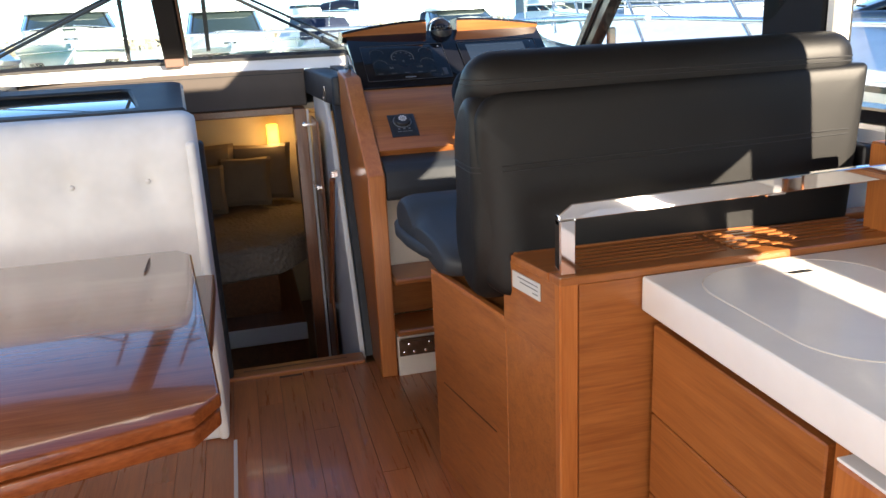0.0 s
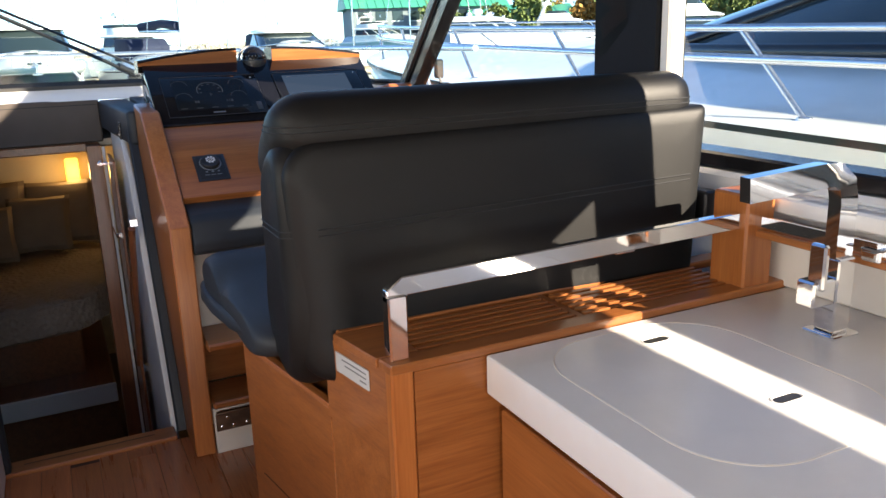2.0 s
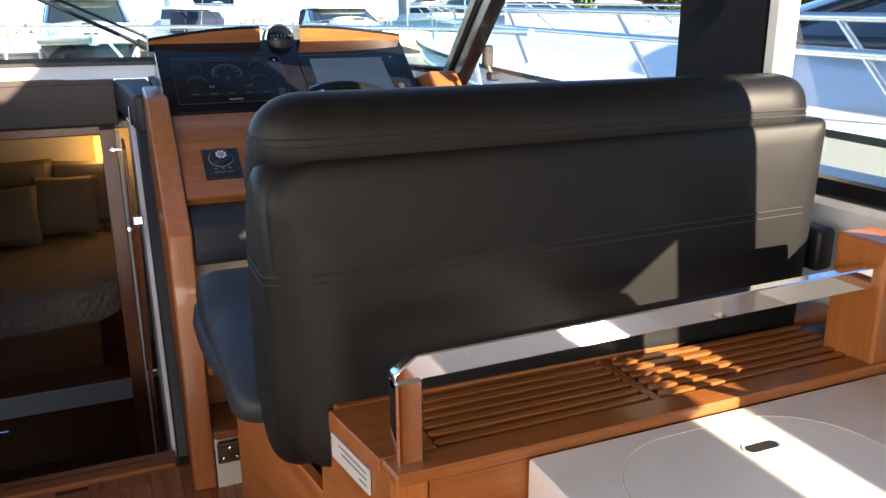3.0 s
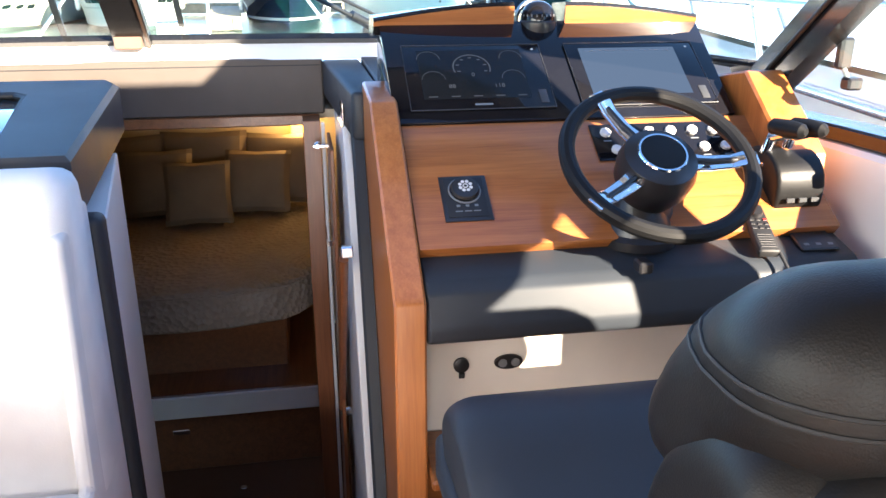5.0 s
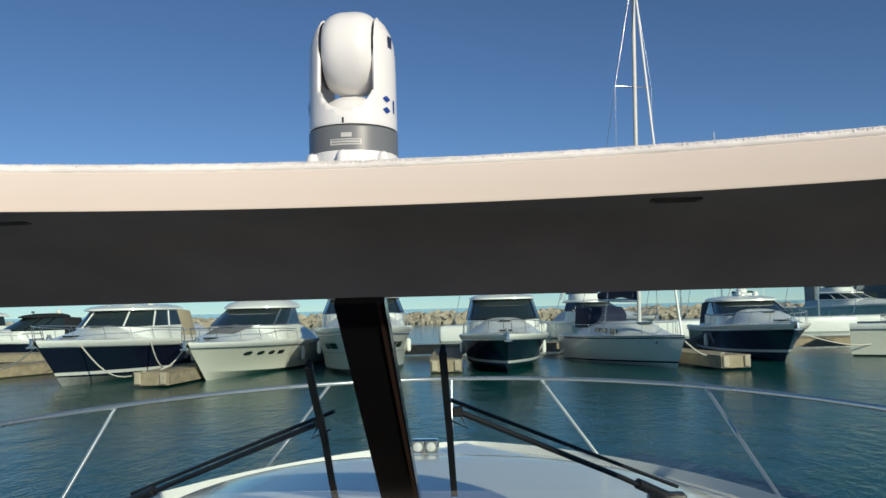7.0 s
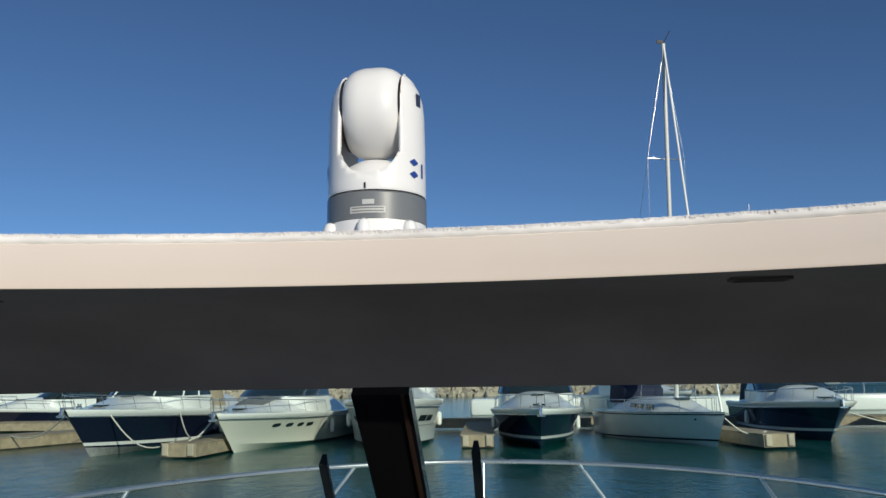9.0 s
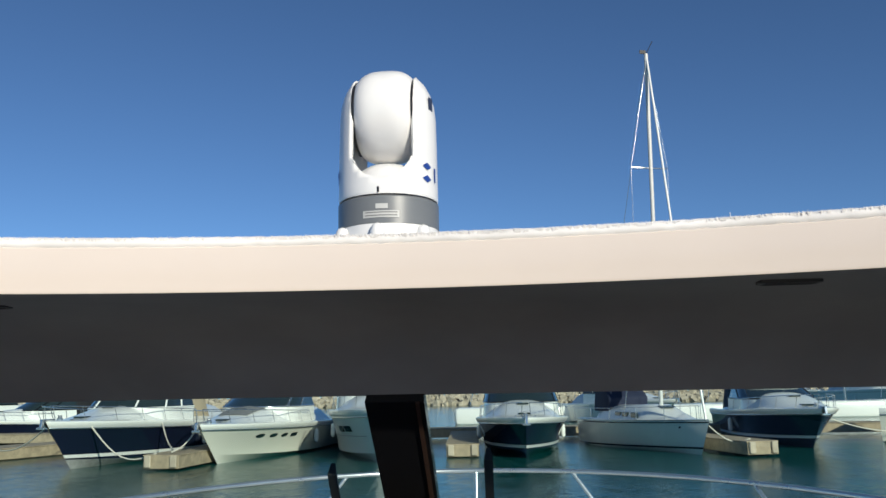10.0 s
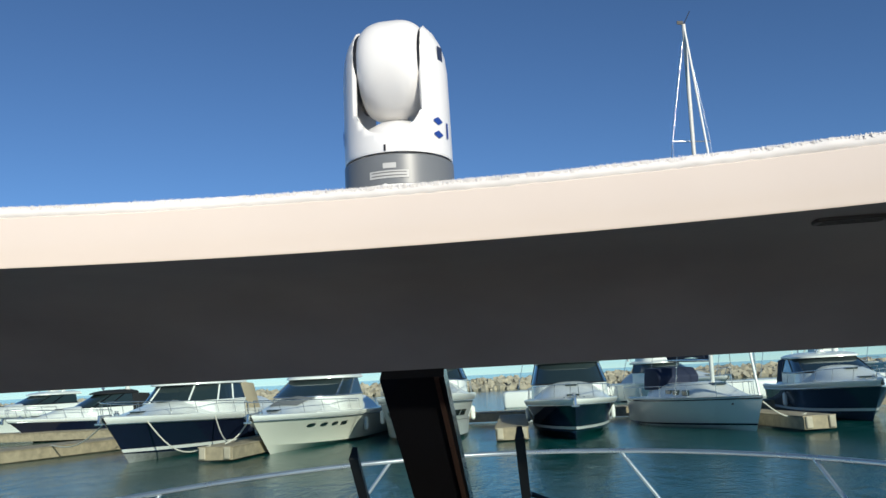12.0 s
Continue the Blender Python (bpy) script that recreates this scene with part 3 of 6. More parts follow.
for x, y, z, w, h, rz, rx, mt in ((-0.66, 6.52, 0.25, 0.5, 0.46, 6, -14, PILLOW), (-0.20, 6.54, 0.26, 0.52, 0.46, -3, -12, PILLOW), (0.26, 6.52, 0.25, 0.46, 0.44, -8, -14, PILLOW), (-0.46, 6.36, 0.22, 0.42, 0.40, 4, -20, PILLOW), (0.12, 6.36, 0.21, 0.40, 0.38, -10, -20, PILLOW), (-0.21, 6.18, 0.20, 0.38, 0.37, 2, -22, PILLOW)):
    p = part("pillow", pillow_shape(w, h, 0.15), mt)
    p.matrix_world = pose(x, y, z, rx, 0, rz)
    tagged(p, "plump beige linen pillow leaning at the bed head", "pillow", "pillows on the bed")
lm = thing("wall_lamp", "lit amber glass reading lamp on the cabin wall", "lamp")
part("shade", box(0.33, 0.42, 6.60, 6.68, 0.42, 0.60, 0.015, 3), LAMP_GLOW, lm, "glowing amber glass shade")
part("bracket", box(0.35, 0.41, 6.68, 6.72, 0.40, 0.44, 0.004), CHROME, lm)
lamp = new("wall_lamp_light", bpy.data.lights.new("wall_lamp_light", "POINT"))
lamp.data.energy, lamp.data.color, lamp.data.shadow_soft_size = 0.8, (1.0, 0.66, 0.28), 0.06
lamp.location = (0.375, 6.54, 0.51)
part("floor_catch", lathe([(0.016, 0), (0.016, 0.006), (0.01, 0.008)], (0.03, 4.9, -0.93), 16), CHROME)
tagged(bpy.data.objects["floor_catch"], "small round steel catch in the cabin sole", "catch")

# hatch box behind the settee: leather frame with a smoked glass top
hb = thing("hatch_box", "dark leather box with a smoked glass top behind the settee", "hatch")
def hz(y):
    return 1.078 + (y - 3.19) * 0.062


def slab_on_slope(pts, lo, hi, r=0.006):
    bm = bmesh.new()
    a = [bm.verts.new((x, y, hz(y) + lo)) for x, y in pts]
    b = [bm.verts.new((x, y, hz(y) + hi)) for x, y in pts]
    bm.faces.new(list(reversed(a)))
    bm.faces.new(b)
    for i in range(len(a)):
        j = (i + 1) % len(a)
        bm.faces.new((a[i], a[j], b[j], b[i]))
    bmesh.ops.recalc_face_normals(bm, faces=bm.faces)
    return bev(bm, r, 3)


def frame_on_slope(outer, inner, lo, hi, cx, cy):
    """A flat leather frame between two outlines round one centre, following the slope."""
    def reach(pts, a):
        dx, dy, best = math.cos(a), math.sin(a), 0.0
        for (x0, y0), (x1, y1) in zip(pts, pts[1:] + pts[:1]):
            ex, ey = x1 - x0, y1 - y0
            det = dx * -ey + dy * ex
            if abs(det) > 1e-9:
                t = ((x0 - cx) * -ey + (y0 - cy) * ex) / det
                u = (dx * (y0 - cy) - dy * (x0 - cx)) / det
                if t > 0 and -1e-6 <= u <= 1 + 1e-6:
                    best = max(best, t)
        return cx + dx * best, cy + dy * best
    turns = sorted({math.atan2(y - cy, x - cx) for x, y in outer + inner})
    rows = []
    for a in turns:
        (xo, yo), (xi, yi) = reach(outer, a), reach(inner, a)
        rows.append([Vector((xi, yi, hz(yi) + lo)), Vector((xi, yi, hz(yi) + hi - 0.006)), Vector((lerp(xi, xo, 0.03), lerp(yi, yo, 0.03), hz(yi) + hi)), Vector((lerp(xo, xi, 0.06), lerp(yo, yi, 0.06), hz(yo) + hi)), Vector((xo, yo, hz(yo) + hi - 0.012)), Vector((xo, yo, hz(yo) + lo))])
    return grid(rows, close_u=True, close_v=True)


part("frame", frame_on_slope([(-0.038, 3.20), (-0.085, 3.93), (-0.12, 3.99), (-1.5, 4.0), (-1.5, 3.20)], [(-0.235, 3.262), (-0.212, 3.285), (-0.292, 3.80), (-0.33, 3.835), (-0.83, 3.835), (-0.86, 3.80), (-0.765, 3.285), (-0.74, 3.262)], -0.13, 0.0, -0.5, 3.55), NAVY, hb, "dark leather frame")
part("glass_top", slab_on_slope([(-0.195, 3.25), (-0.29, 3.85), (-0.87, 3.85), (-0.75, 3.25)], -0.03, -0.016, 0.002), SMOKED, hb, "smoked glass pane")
part("gasket", sweep([(x, y, hz(y) - 0.010) for x, y in ((-0.23, 3.268), (-0.205, 3.30), (-0.295, 3.80), (-0.33, 3.835), (-0.84, 3.835), (-0.855, 3.80), (-0.755, 3.30), (-0.735, 3.268))], 0.007, 6, True), RUBBER, hb)
structure("hatch_box_side", prism([(-1.5, 3.20), (-0.09, 3.20), (-0.20, 3.96), (-1.5, 3.96)], "z", 0.90, 0.945, 0.004), NAVY, "dark underside of the hatch box")


# ---- settee and table ----
st = thing("settee", "white leather settee with a buttoned back", "sofa")
def tuft_back():
    rows = []
    n, k = 90, 16
    prof = [(3.19, 0.45), (3.19, 1.02), (3.17, 1.065), (3.11, 1.078), (3.04, 1.065), (3.0, 1.02), (2.985, 0.95), (2.975, 0.90), (2.97, 0.86), (2.965, 0.82), (2.96, 0.76), (2.95, 0.65), (2.94, 0.45)]
    for i in range(n + 1):
        x = lerp(-1.62, -0.010, i / n)
        e = min(1.0, (-0.010 - x) / 0.05)
        rows.append([])
        for y, z in prof:
            d = 0.0
            for bx in (-0.18, -0.42, -0.66, -0.90, -1.14, -1.38):
                q = ((x - bx) / 0.04) ** 2 + ((z - 0.86) / 0.04) ** 2
                d += 0.026 * math.exp(-q)
            yy = y + (d if y < 3.0 else 0)
            yy = lerp(3.07, yy, 0.55 + 0.45 * math.sqrt(max(0, 1 - (1 - e) ** 2)))
            zz = z - (0.02 * (1 - e) ** 2 if z > 0.6 else 0)
            rows[-1].append(Vector((x, yy, zz)))
    return grid(rows, close_v=True, caps=True)


back = part("backrest", tuft_back(), WHITE_LEATHER, st, smooth=60)
for bx in (-0.18, -0.42, -0.66, -0.90, -1.14):
    part("button", lathe([(0.009, -0.004), (0.009, 0.002), (0.004, 0.005)], (bx, 2.985, 0.86), 12, pose(0, 0, 0, 90, 0, 0)), WHITE_LEATHER, back)
part("seat_cushion", box(-1.62, -0.012, 2.56, 2.955, 0.36, 0.50, 0.045, 4), WHITE_LEATHER, st, smooth=60)
part("base", prism([(-1.62, 2.72), (-0.012, 2.72), (-0.02, 3.18), (-1.62, 3.18)], "z", 0.0, 0.362, 0.02, 3), WHITE_LEATHER, st)
part("end_panel", prism([(2.71, 0.0), (3.18, 0.0), (3.18, 1.0), (2.98, 0.98), (2.93, 0.5), (2.72, 0.44)], "x", -0.045, -0.012, 0.014, 3), WHITE_LEATHER, st)

tb = thing("dining_table", "high-gloss walnut folding table beside the settee", "table")
tpts = [(-1.25, 1.12), (0.015, 1.46), (0.058, 1.53), (-0.035, 2.50), (-0.075, 2.56), (-1.25, 2.60)]
part("tabletop", prism(tpts, "z", 0.693, 0.722, 0.007, 3), TABLE_WOOD, tb)
part("folded_leaf", prism([(x - 0.004, y + 0.004) for x, y in tpts], "z", 0.655, 0.688, 0.007, 3), TABLE_WOOD, tb)
part("hinge_inlay", box(-0.1525, -0.1475, 2.36, 2.50, 0.7223, 0.7229, 0), SEAM_SHADE, tb)
part("pedestal", lathe([(0.16, 0.0), (0.16, 0.012), (0.05, 0.03), (0.045, 0.62), (0.09, 0.65)], (-0.55, 1.9, 0), 28), CHROME, tb, "chrome pedestal")
part("bracket", box(-0.22, -0.05, 1.60, 1.68, 0.625, 0.654, 0.006), CHROME, tb, "chrome slide bracket")
part("mount_board", box(-0.5, 0.02, 1.72, 2.5, 0.60, 0.654, 0.004), WOOD_Y, tb)
structure("floor_inlay", box(0.0, 0.012, -1.0, 2.7, -0.006, 0.0022, 0), LINER, "thin pale inlay strip in the sole")

# ---- galley ----
gc = thing("galley_cabinet", "teak galley cabinet with drawers under a white worktop", "cabinet")
part("carcass", box(0.985, 1.735, -1.2, 1.622, 0.06, 0.722, 0.002), SEAM_SHADE, gc)
part("toe_kick", box(1.02, 1.735, -1.2, 1.60, 0.0, 0.058, 0.002), BLACK, gc)
for y0, y1, zs in ((1.085, 1.615, ((0.482, 0.690), (0.281, 0.478), (0.07, 0.277))),):
    for z0, z1 in zs:
        part("drawer_front", box(0.955, 0.984, y0, y1, z0, z1, 0.003), WOOD_Y, gc)
part("divider", box(0.962, 0.985, 1.045, 1.078, 0.065, 0.70, 0.003), WOOD_Z, gc)
fd = part("fridge_drawer", box(0.925, 0.984, 0.45, 1.035, 0.12, 0.700, 0.006), WOOD_Z, gc, "teak fridge drawer with a pale edge")
part("edge_strip", box(0.927, 0.984, 0.452, 1.033, 0.7005, 0.706, 0.001), LINER, fd)
part("drawer_front", box(0.955, 0.984, -1.2, 0.445, 0.07, 0.690, 0.003), WOOD_Y, gc)
part("finger_recess", box(0.985, 0.99, -1.2, 1.61, 0.692, 0.7215, 0), WOOD_Y, gc)

wt = thing("galley_worktop", "thick white solid-surface galley worktop", "worktop")
part("slab", prism([(0.93, -1.2), (0.93, 1.626), (1.738, 1.626), (1.738, -1.2)], "z", 0.7225, 0.80, 0.006, 3), CORIAN, wt)
lid_out = round_rect(1.195, 1.345, 0.39, 0.50, 0.13, 8)
part("sink_lid", prism(lid_out, "z", 0.7985, 0.8005, 0.0004, 1), CORIAN, wt, "rounded white sink cover")
part("lid_gap", sweep([(x, y, 0.8000) for x, y in round_rect(1.195, 1.345, 0.396, 0.506, 0.133, 8)], 0.0010, 5, True), CREAM, wt)
# holes are not cut: flat black plates paint the shade inside them
for hx, hy in ((1.238, 1.525), (1.249, 1.236)):
    part("finger_hole_shade", prism(round_rect(hx, hy, 0.052, 0.018, 0.0085, 5), "z", 0.8003, 0.8009, 0), BLACK, wt)
    part("hole_rim", sweep([(x, y, 0.8006) for x, y in round_rect(hx, hy, 0.058, 0.024, 0.0115, 5)], 0.0013, 5, True), CORIAN, wt)
structure("backsplash", box(1.69, 1.739, -1.0, 1.70, 0.8005, 0.925, 0.004), CREAM, "cream splashback behind the worktop")

# tap
fa = thing("tap", "square chrome galley mixer tap on the worktop", "tap")
part("base_plate", box(1.505, 1.575, 1.355, 1.425, 0.8, 0.807, 0.002), CHROME, fa)
part("riser", box(1.518, 1.562, 1.368, 1.412, 0.807, 0.95, 0.003), CHROME, fa)
part("spout", sweep([(1.54, 1.39, 0.95), (1.54, 1.39, 1.055), (1.535, 1.392, 1.085), (1.515, 1.396, 1.103), (1.485, 1.40, 1.104), (1.325, 1.418, 1.092)], 0, shape=[(-0.022, -0.013), (0.022, -0.013), (0.022, 0.013), (-0.022, 0.013)], up=(0, 1, 0)), CHROME, fa)
part("valve", box(1.46, 1.518, 1.37, 1.41, 0.865, 0.915, 0.004), CHROME, fa)
part("lever", box(1.468, 1.482, 1.36, 1.395, 0.90, 0.985, 0.004), CHROME, fa, "chrome lever")

# side shelf beyond the tap
sh = thing("side_shelf", "slatted teak side shelf with a chrome fiddle rail", "shelf")
for k in range(6):
    part("slat", box(1.60 + 0.022 * k, 1.614 + 0.022 * k, 1.0, 1.70, 0.925, 0.94, 0.002), WOOD_Y, sh)
part("fiddle_rail", sweep([(1.60, 1.0, 0.962), (1.60, 1.70, 0.962)], 0, shape=[(-0.004, -0.011), (0.004, -0.011), (0.004, 0.011), (-0.004, 0.011)]), CHROME, sh, "chrome fiddle rail")
part("clip", box(1.588, 1.612, 1.34, 1.38, 0.938, 0.962, 0.003), CHROME, sh)
part("upper_ledge", box(1.665, 1.74, 0.9, 1.70, 0.965, 1.005, 0.012, 3), GELCOAT, sh, "white ledge")

# slatted cabinet behind the helm seat
def skew_x(y):
    return 0.755 - (y - 1.63) * 0.17


rc = thing("helm_locker", "teak locker with a slatted lid behind the helm seat", "cabinet")
def plan(y0, y1, x1, grow=0.0):
    return [(skew_x(y0) - grow, y0), (skew_x(y1) - grow, y1), (x1, y1), (x1, y0)]


part("body", prism(plan(1.652, 1.885, 1.735), "z", 0.0, 0.752, 0.002), WOOD_X, rc)
part("aft_panel", box(0.79, 1.05, 1.631, 1.651, 0.0, 0.7955, 0.001), WOOD_X, rc)
part("corner_post", box(0.745, 0.789, 1.629, 1.660, 0.0, 0.806, 0.004), WOOD_Z, rc, "lighter teak corner post")
part("rim_aft", prism([(0.745, 1.628), (0.740, 1.676), (1.735, 1.676), (1.735, 1.628)], "z", 0.796, 0.815, 0.003), WOOD_X, rc)
part("rim_front", prism([(skew_x(1.80), 1.835), (skew_x(1.88), 1.885), (1.735, 1.885), (1.735, 1.835)], "z", 0.796, 0.815, 0.003), WOOD_X, rc)
part("rim_end", prism([(skew_x(1.677) - 0.010, 1.677), (skew_x(1.834) - 0.010, 1.834), (0.82, 1.834), (0.82, 1.677)], "z", 0.796, 0.815, 0.002), WOOD_X, rc)
for x0, x1 in ((0.821, 1.17), (1.19, 1.60)):
    for k in range(6):
        y = 1.690 + 0.024 * k
        part("slat", prism(round_rect((x0 + x1) / 2, y, x1 - x0, 0.0135, 0.0060, 4), "z", 0.8045, 0.8145, 0.001), WOOD_X, rc)
part("slat_bridge", box(1.171, 1.189, 1.677, 1.834, 0.798, 0.812, 0.002), WOOD_Y, rc)
# dark sheet on the locker body paints the shade between the slats
part("slat_shade", box(0.822, 1.62, 1.678, 1.833, 0.7525, 0.757, 0), SEAM_SHADE, rc)
part("end_lip", prism([(skew_x(1.661) - 0.002, 1.661), (skew_x(1.885) - 0.004, 1.885), (skew_x(1.885) + 0.01, 1.885), (skew_x(1.661) + 0.01, 1.661)], "z", 0.62, 0.7955, 0.001), WOOD_Y, rc)
lb = part("label_plate", prism([(skew_x(1.715) - 0.0065, 1.715), (skew_x(1.835) - 0.0065, 1.835), (skew_x(1.835) - 0.004, 1.835), (skew_x(1.715) - 0.004, 1.715)], "z", 0.738, 0.778, 0), LABEL, rc, "white printed label")
for k in range(3):
    y0, y1 = 1.722, (1.81, 1.80, 1.745)[k]
    z = 0.770 - 0.010 * k
    part("print_line", prism([(skew_x(y0) - 0.0072, y0), (skew_x(y1) - 0.0072, y1), (skew_x(y1) - 0.0066, y1), (skew_x(y0) - 0.0066, y0)], "z", z - 0.0026, z, 0), PRINT_DARK, lb)
sb = thing("pedestal_locker", "teak pedestal locker under the helm seat", "cabinet")
part("body", prism(plan(1.886, 2.34, 1.70), "z", 0.0, 0.635, 0.003), WOOD_Y, sb)
part("top_edge", prism([(skew_x(1.886) - 0.003, 1.887), (skew_x(2.33) - 0.003, 2.33), (skew_x(2.33) + 0.015, 2.33), (skew_x(1.886) + 0.015, 1.887)], "z", 0.6352, 0.645, 0.001), WOOD_Z, sb)
part("door_line", prism([(skew_x(1.95) - 0.0012, 1.95), (skew_x(2.28) - 0.0012, 2.28), (skew_x(2.28), 2.28), (skew_x(1.95), 1.95)], "z", 0.30, 0.303, 0), SEAM_SHADE, sb)

rl = thing("grab_rail", "flat polished steel rail above the slatted locker", "rail")
sec = [(-0.009, -0.019), (0.009, -0.019), (0.009, 0.019), (-0.009, 0.019)]
part("post", box(0.752, 0.788, 1.642, 1.672, 0.815, 0.935, 0.003), CHROME, rl)
part("top_bar", joined(prism([(0.752, 0.922), (0.790, 0.922), (0.790, 0.932), (1.572, 0.944), (1.572, 0.980), (0.782, 0.966), (0.752, 0.944)], "y", 1.648, 1.668, 0.002)), CHROME, rl)
part("bracket", box(1.255, 1.305, 1.669, 1.69, 0.928, 0.95, 0.003), CHROME, rl)
wp = thing("rail_post", "square teak post holding the steel rail", "post")
part("post", box(1.572, 1.655, 1.635, 1.735, 0.8, 1.018, 0.005), WOOD_Z, wp)

# ---- helm seat ----
hs = thing("helm_bench", "wide charcoal leather helm bench with a bolstered back", "seat")
def seat_shell(prof, x0, x1, r_end, n=8, skew=0.0):
    """Closed side profile drawn along x, drawn in at both ends so that they round off."""
    cy = sum(p[0] for p in prof) / len(prof)
    cz = sum(p[1] for p in prof) / len(prof)
    rows = []
    stops = [(x0 + r_end * (1 - math.cos(a)), math.sin(a)) for a in [math.pi / 2 * k / n for k in range(n + 1)]]
    stops += [(lerp(x0 + r_end, x1 - r_end, k / 10), 1.0) for k in range(1, 10)]
    stops += [(x1 - r_end * (1 - math.cos(a)), math.sin(a)) for a in [math.pi / 2 * k / n for k in range(n, -1, -1)]]
    sz = max(abs(p[0] - cy) for p in prof)
    for x, s in stops:
        row = []
        for y, z in prof:
            d = Vector((y - cy, z - cz))
            L = d.length
            k = max(0.05, (L - r_end * 0.9 * (1 - s)) / L)
            row.append(Vector((x, cy + d.x * k + skew * (x - x0), cz + d.y * k)))
        rows.append(row)
    return grid(rows, close_v=True, caps=True)


def smooth_profile(pts, n=4):
    """Rounds a closed profile by cutting its corners."""
    for _ in range(n):
        out = []
        for i in range(len(pts)):
            a, b = Vector(pts[i]), Vector(pts[(i + 1) % len(pts)])
            out += [a.lerp(b, 0.25), a.lerp(b, 0.75)]
        pts = out
    return [tuple(p) for p in pts]


back_prof = smooth_profile([(1.885, 0.70), (1.86, 0.80), (1.872, 1.02), (1.888, 1.17), (1.95, 1.19), (2.04, 1.12), (2.06, 0.95), (2.08, 0.80), (2.03, 0.70), (1.94, 0.675)], 3)
sb_back = part("backrest", seat_shell(back_prof, 0.639, 1.612, 0.05, skew=-0.02), BLACK_LEATHER, hs, smooth=60)
bol_prof = smooth_profile([(1.885, 1.15), (1.884, 1.225), (1.915, 1.270), (1.99, 1.262), (2.07, 1.19), (2.10, 1.07), (2.0, 1.06)], 3)
sb_head = part("head_bolster", seat_shell(bol_prof, 0.645, 1.652, 0.075, skew=-0.02), BLACK_LEATHER, hs, smooth=60)
def corner(cx, cz, r, a0, n=8):
    return [(cx + r * math.cos(radians(a0 + 90 * k / n)), cz + r * math.sin(radians(a0 + 90 * k / n))) for k in range(n + 1)]


panel_out = corner(1.652, 1.176, 0.012, 0) + corner(0.722, 1.106, 0.072, 90) + corner(0.730, 0.785, 0.080, 180) + corner(1.545, 0.775, 0.070, 270)
PCX, PCZ = 1.155, 0.945
rows = []
for d, y in ((0.0, 1.905), (0.0, 1.872), (0.002, 1.865), (0.007, 1.860), (0.015, 1.857), (0.04, 1.855), (0.09, 1.8545)):
    row = []
    for x, z in panel_out:
        qx = PCX + (x - PCX) * (1 - d / 0.5)
        qz = PCZ + (z - PCZ) * (1 - d / 0.24)
        e = max(0.0, min(1.0, (0.715 - qx) / 0.06))
        e = e * e * max(0.0, min(1.0, (1.11 - qz) / 0.14))
        row.append(Vector((qx, y + 0.034 * (qz - 0.94) / 0.24 * 0.5 + 0.004 - 0.02 * (qx - 0.64) + 0.032 * e, qz)))
    rows.append(row)
bm = grid(rows, close_v=True, caps=True)
part("back_panel", bm, BLACK_LEATHER, hs, smooth=60)
for dz in (0.0, 0.012):
    part("stitching", sweep(seam_ring(seat_shell(back_prof, 0.639, 1.612, 0.05, skew=-0.02), (0.74, 1.9, 1.003 + dz), (-0.02, 0, 1)), 0.0016, 5, True), STITCH, sb_back)
    part("stitching", sweep([(x, 1.8635 - 0.02 * (x - 0.64), 1.003 + dz + 0.02 * (x - 0.74)) for x in [0.705 + 0.090 * k for k in range(11)]], 0.0016, 5), STITCH, sb_back)
for dz in (0.0, 0.011):
    part("stitching", sweep(seam_ring(seat_shell(bol_prof, 0.645, 1.652, 0.075, skew=-0.02), (1, 1.95, 1.195 + dz), (0, 0, 1)), 0.0016, 5, True), STITCH, sb_head)
seat_prof = smooth_profile([(2.0, 0.70), (2.0, 0.79), (2.38, 0.785), (2.54, 0.826), (2.66, 0.796), (2.70, 0.735), (2.62, 0.665), (2.4, 0.685), (2.2, 0.705)], 3)
part("seat_cushion", seat_shell(seat_prof, 0.60, 1.62, 0.06), NAVY, hs, smooth=60)
part("side_bolster", sweep([(0.615, 2.67, 0.70), (0.604, 2.60, 0.690), (0.602, 2.45, 0.700), (0.608, 2.28, 0.718), (0.625, 2.10, 0.742)], 0.020, 10), NAVY, hs)
part("arm_bracket", box(1.655, 1.70, 1.84, 1.93, 0.90, 0.985, 0.012, 3), BLACK, hs, "black armrest bracket")

# ---- helm console ----
hc = thing("helm_console", "teak and leather helm console with a black instrument panel", "console")
slab_prof = [(3.005, 0.0), (3.0, 0.80), (3.43, 1.132), (3.64, 1.152), (3.70, 1.0), (3.6, 0.9), (3.40, 0.35), (3.28, 0.0)]
part("side_slab", prism(slab_prof, "x", 0.568, 0.633, 0.005), WOOD_Z, hc, "thick teak side slab")
part("ledge", prism([(2.995, 0.715), (2.992, 0.745), (3.015, 0.812), (3.04, 0.83), (3.20, 0.872), (3.22, 0.70), (3.02, 0.70)], "x", 0.636, 1.60, 0.008, 3), NAVY, hc, "dark leather ledge")
PN = Vector((0, -0.575, 0.818))
def on_panel(x, s, out=0.0):
    """A point on the sloping dash: s metres up from its foot."""
    return Vector((x, 3.125 + 0.818 * s, 0.886 + 0.575 * s)) + PN * out


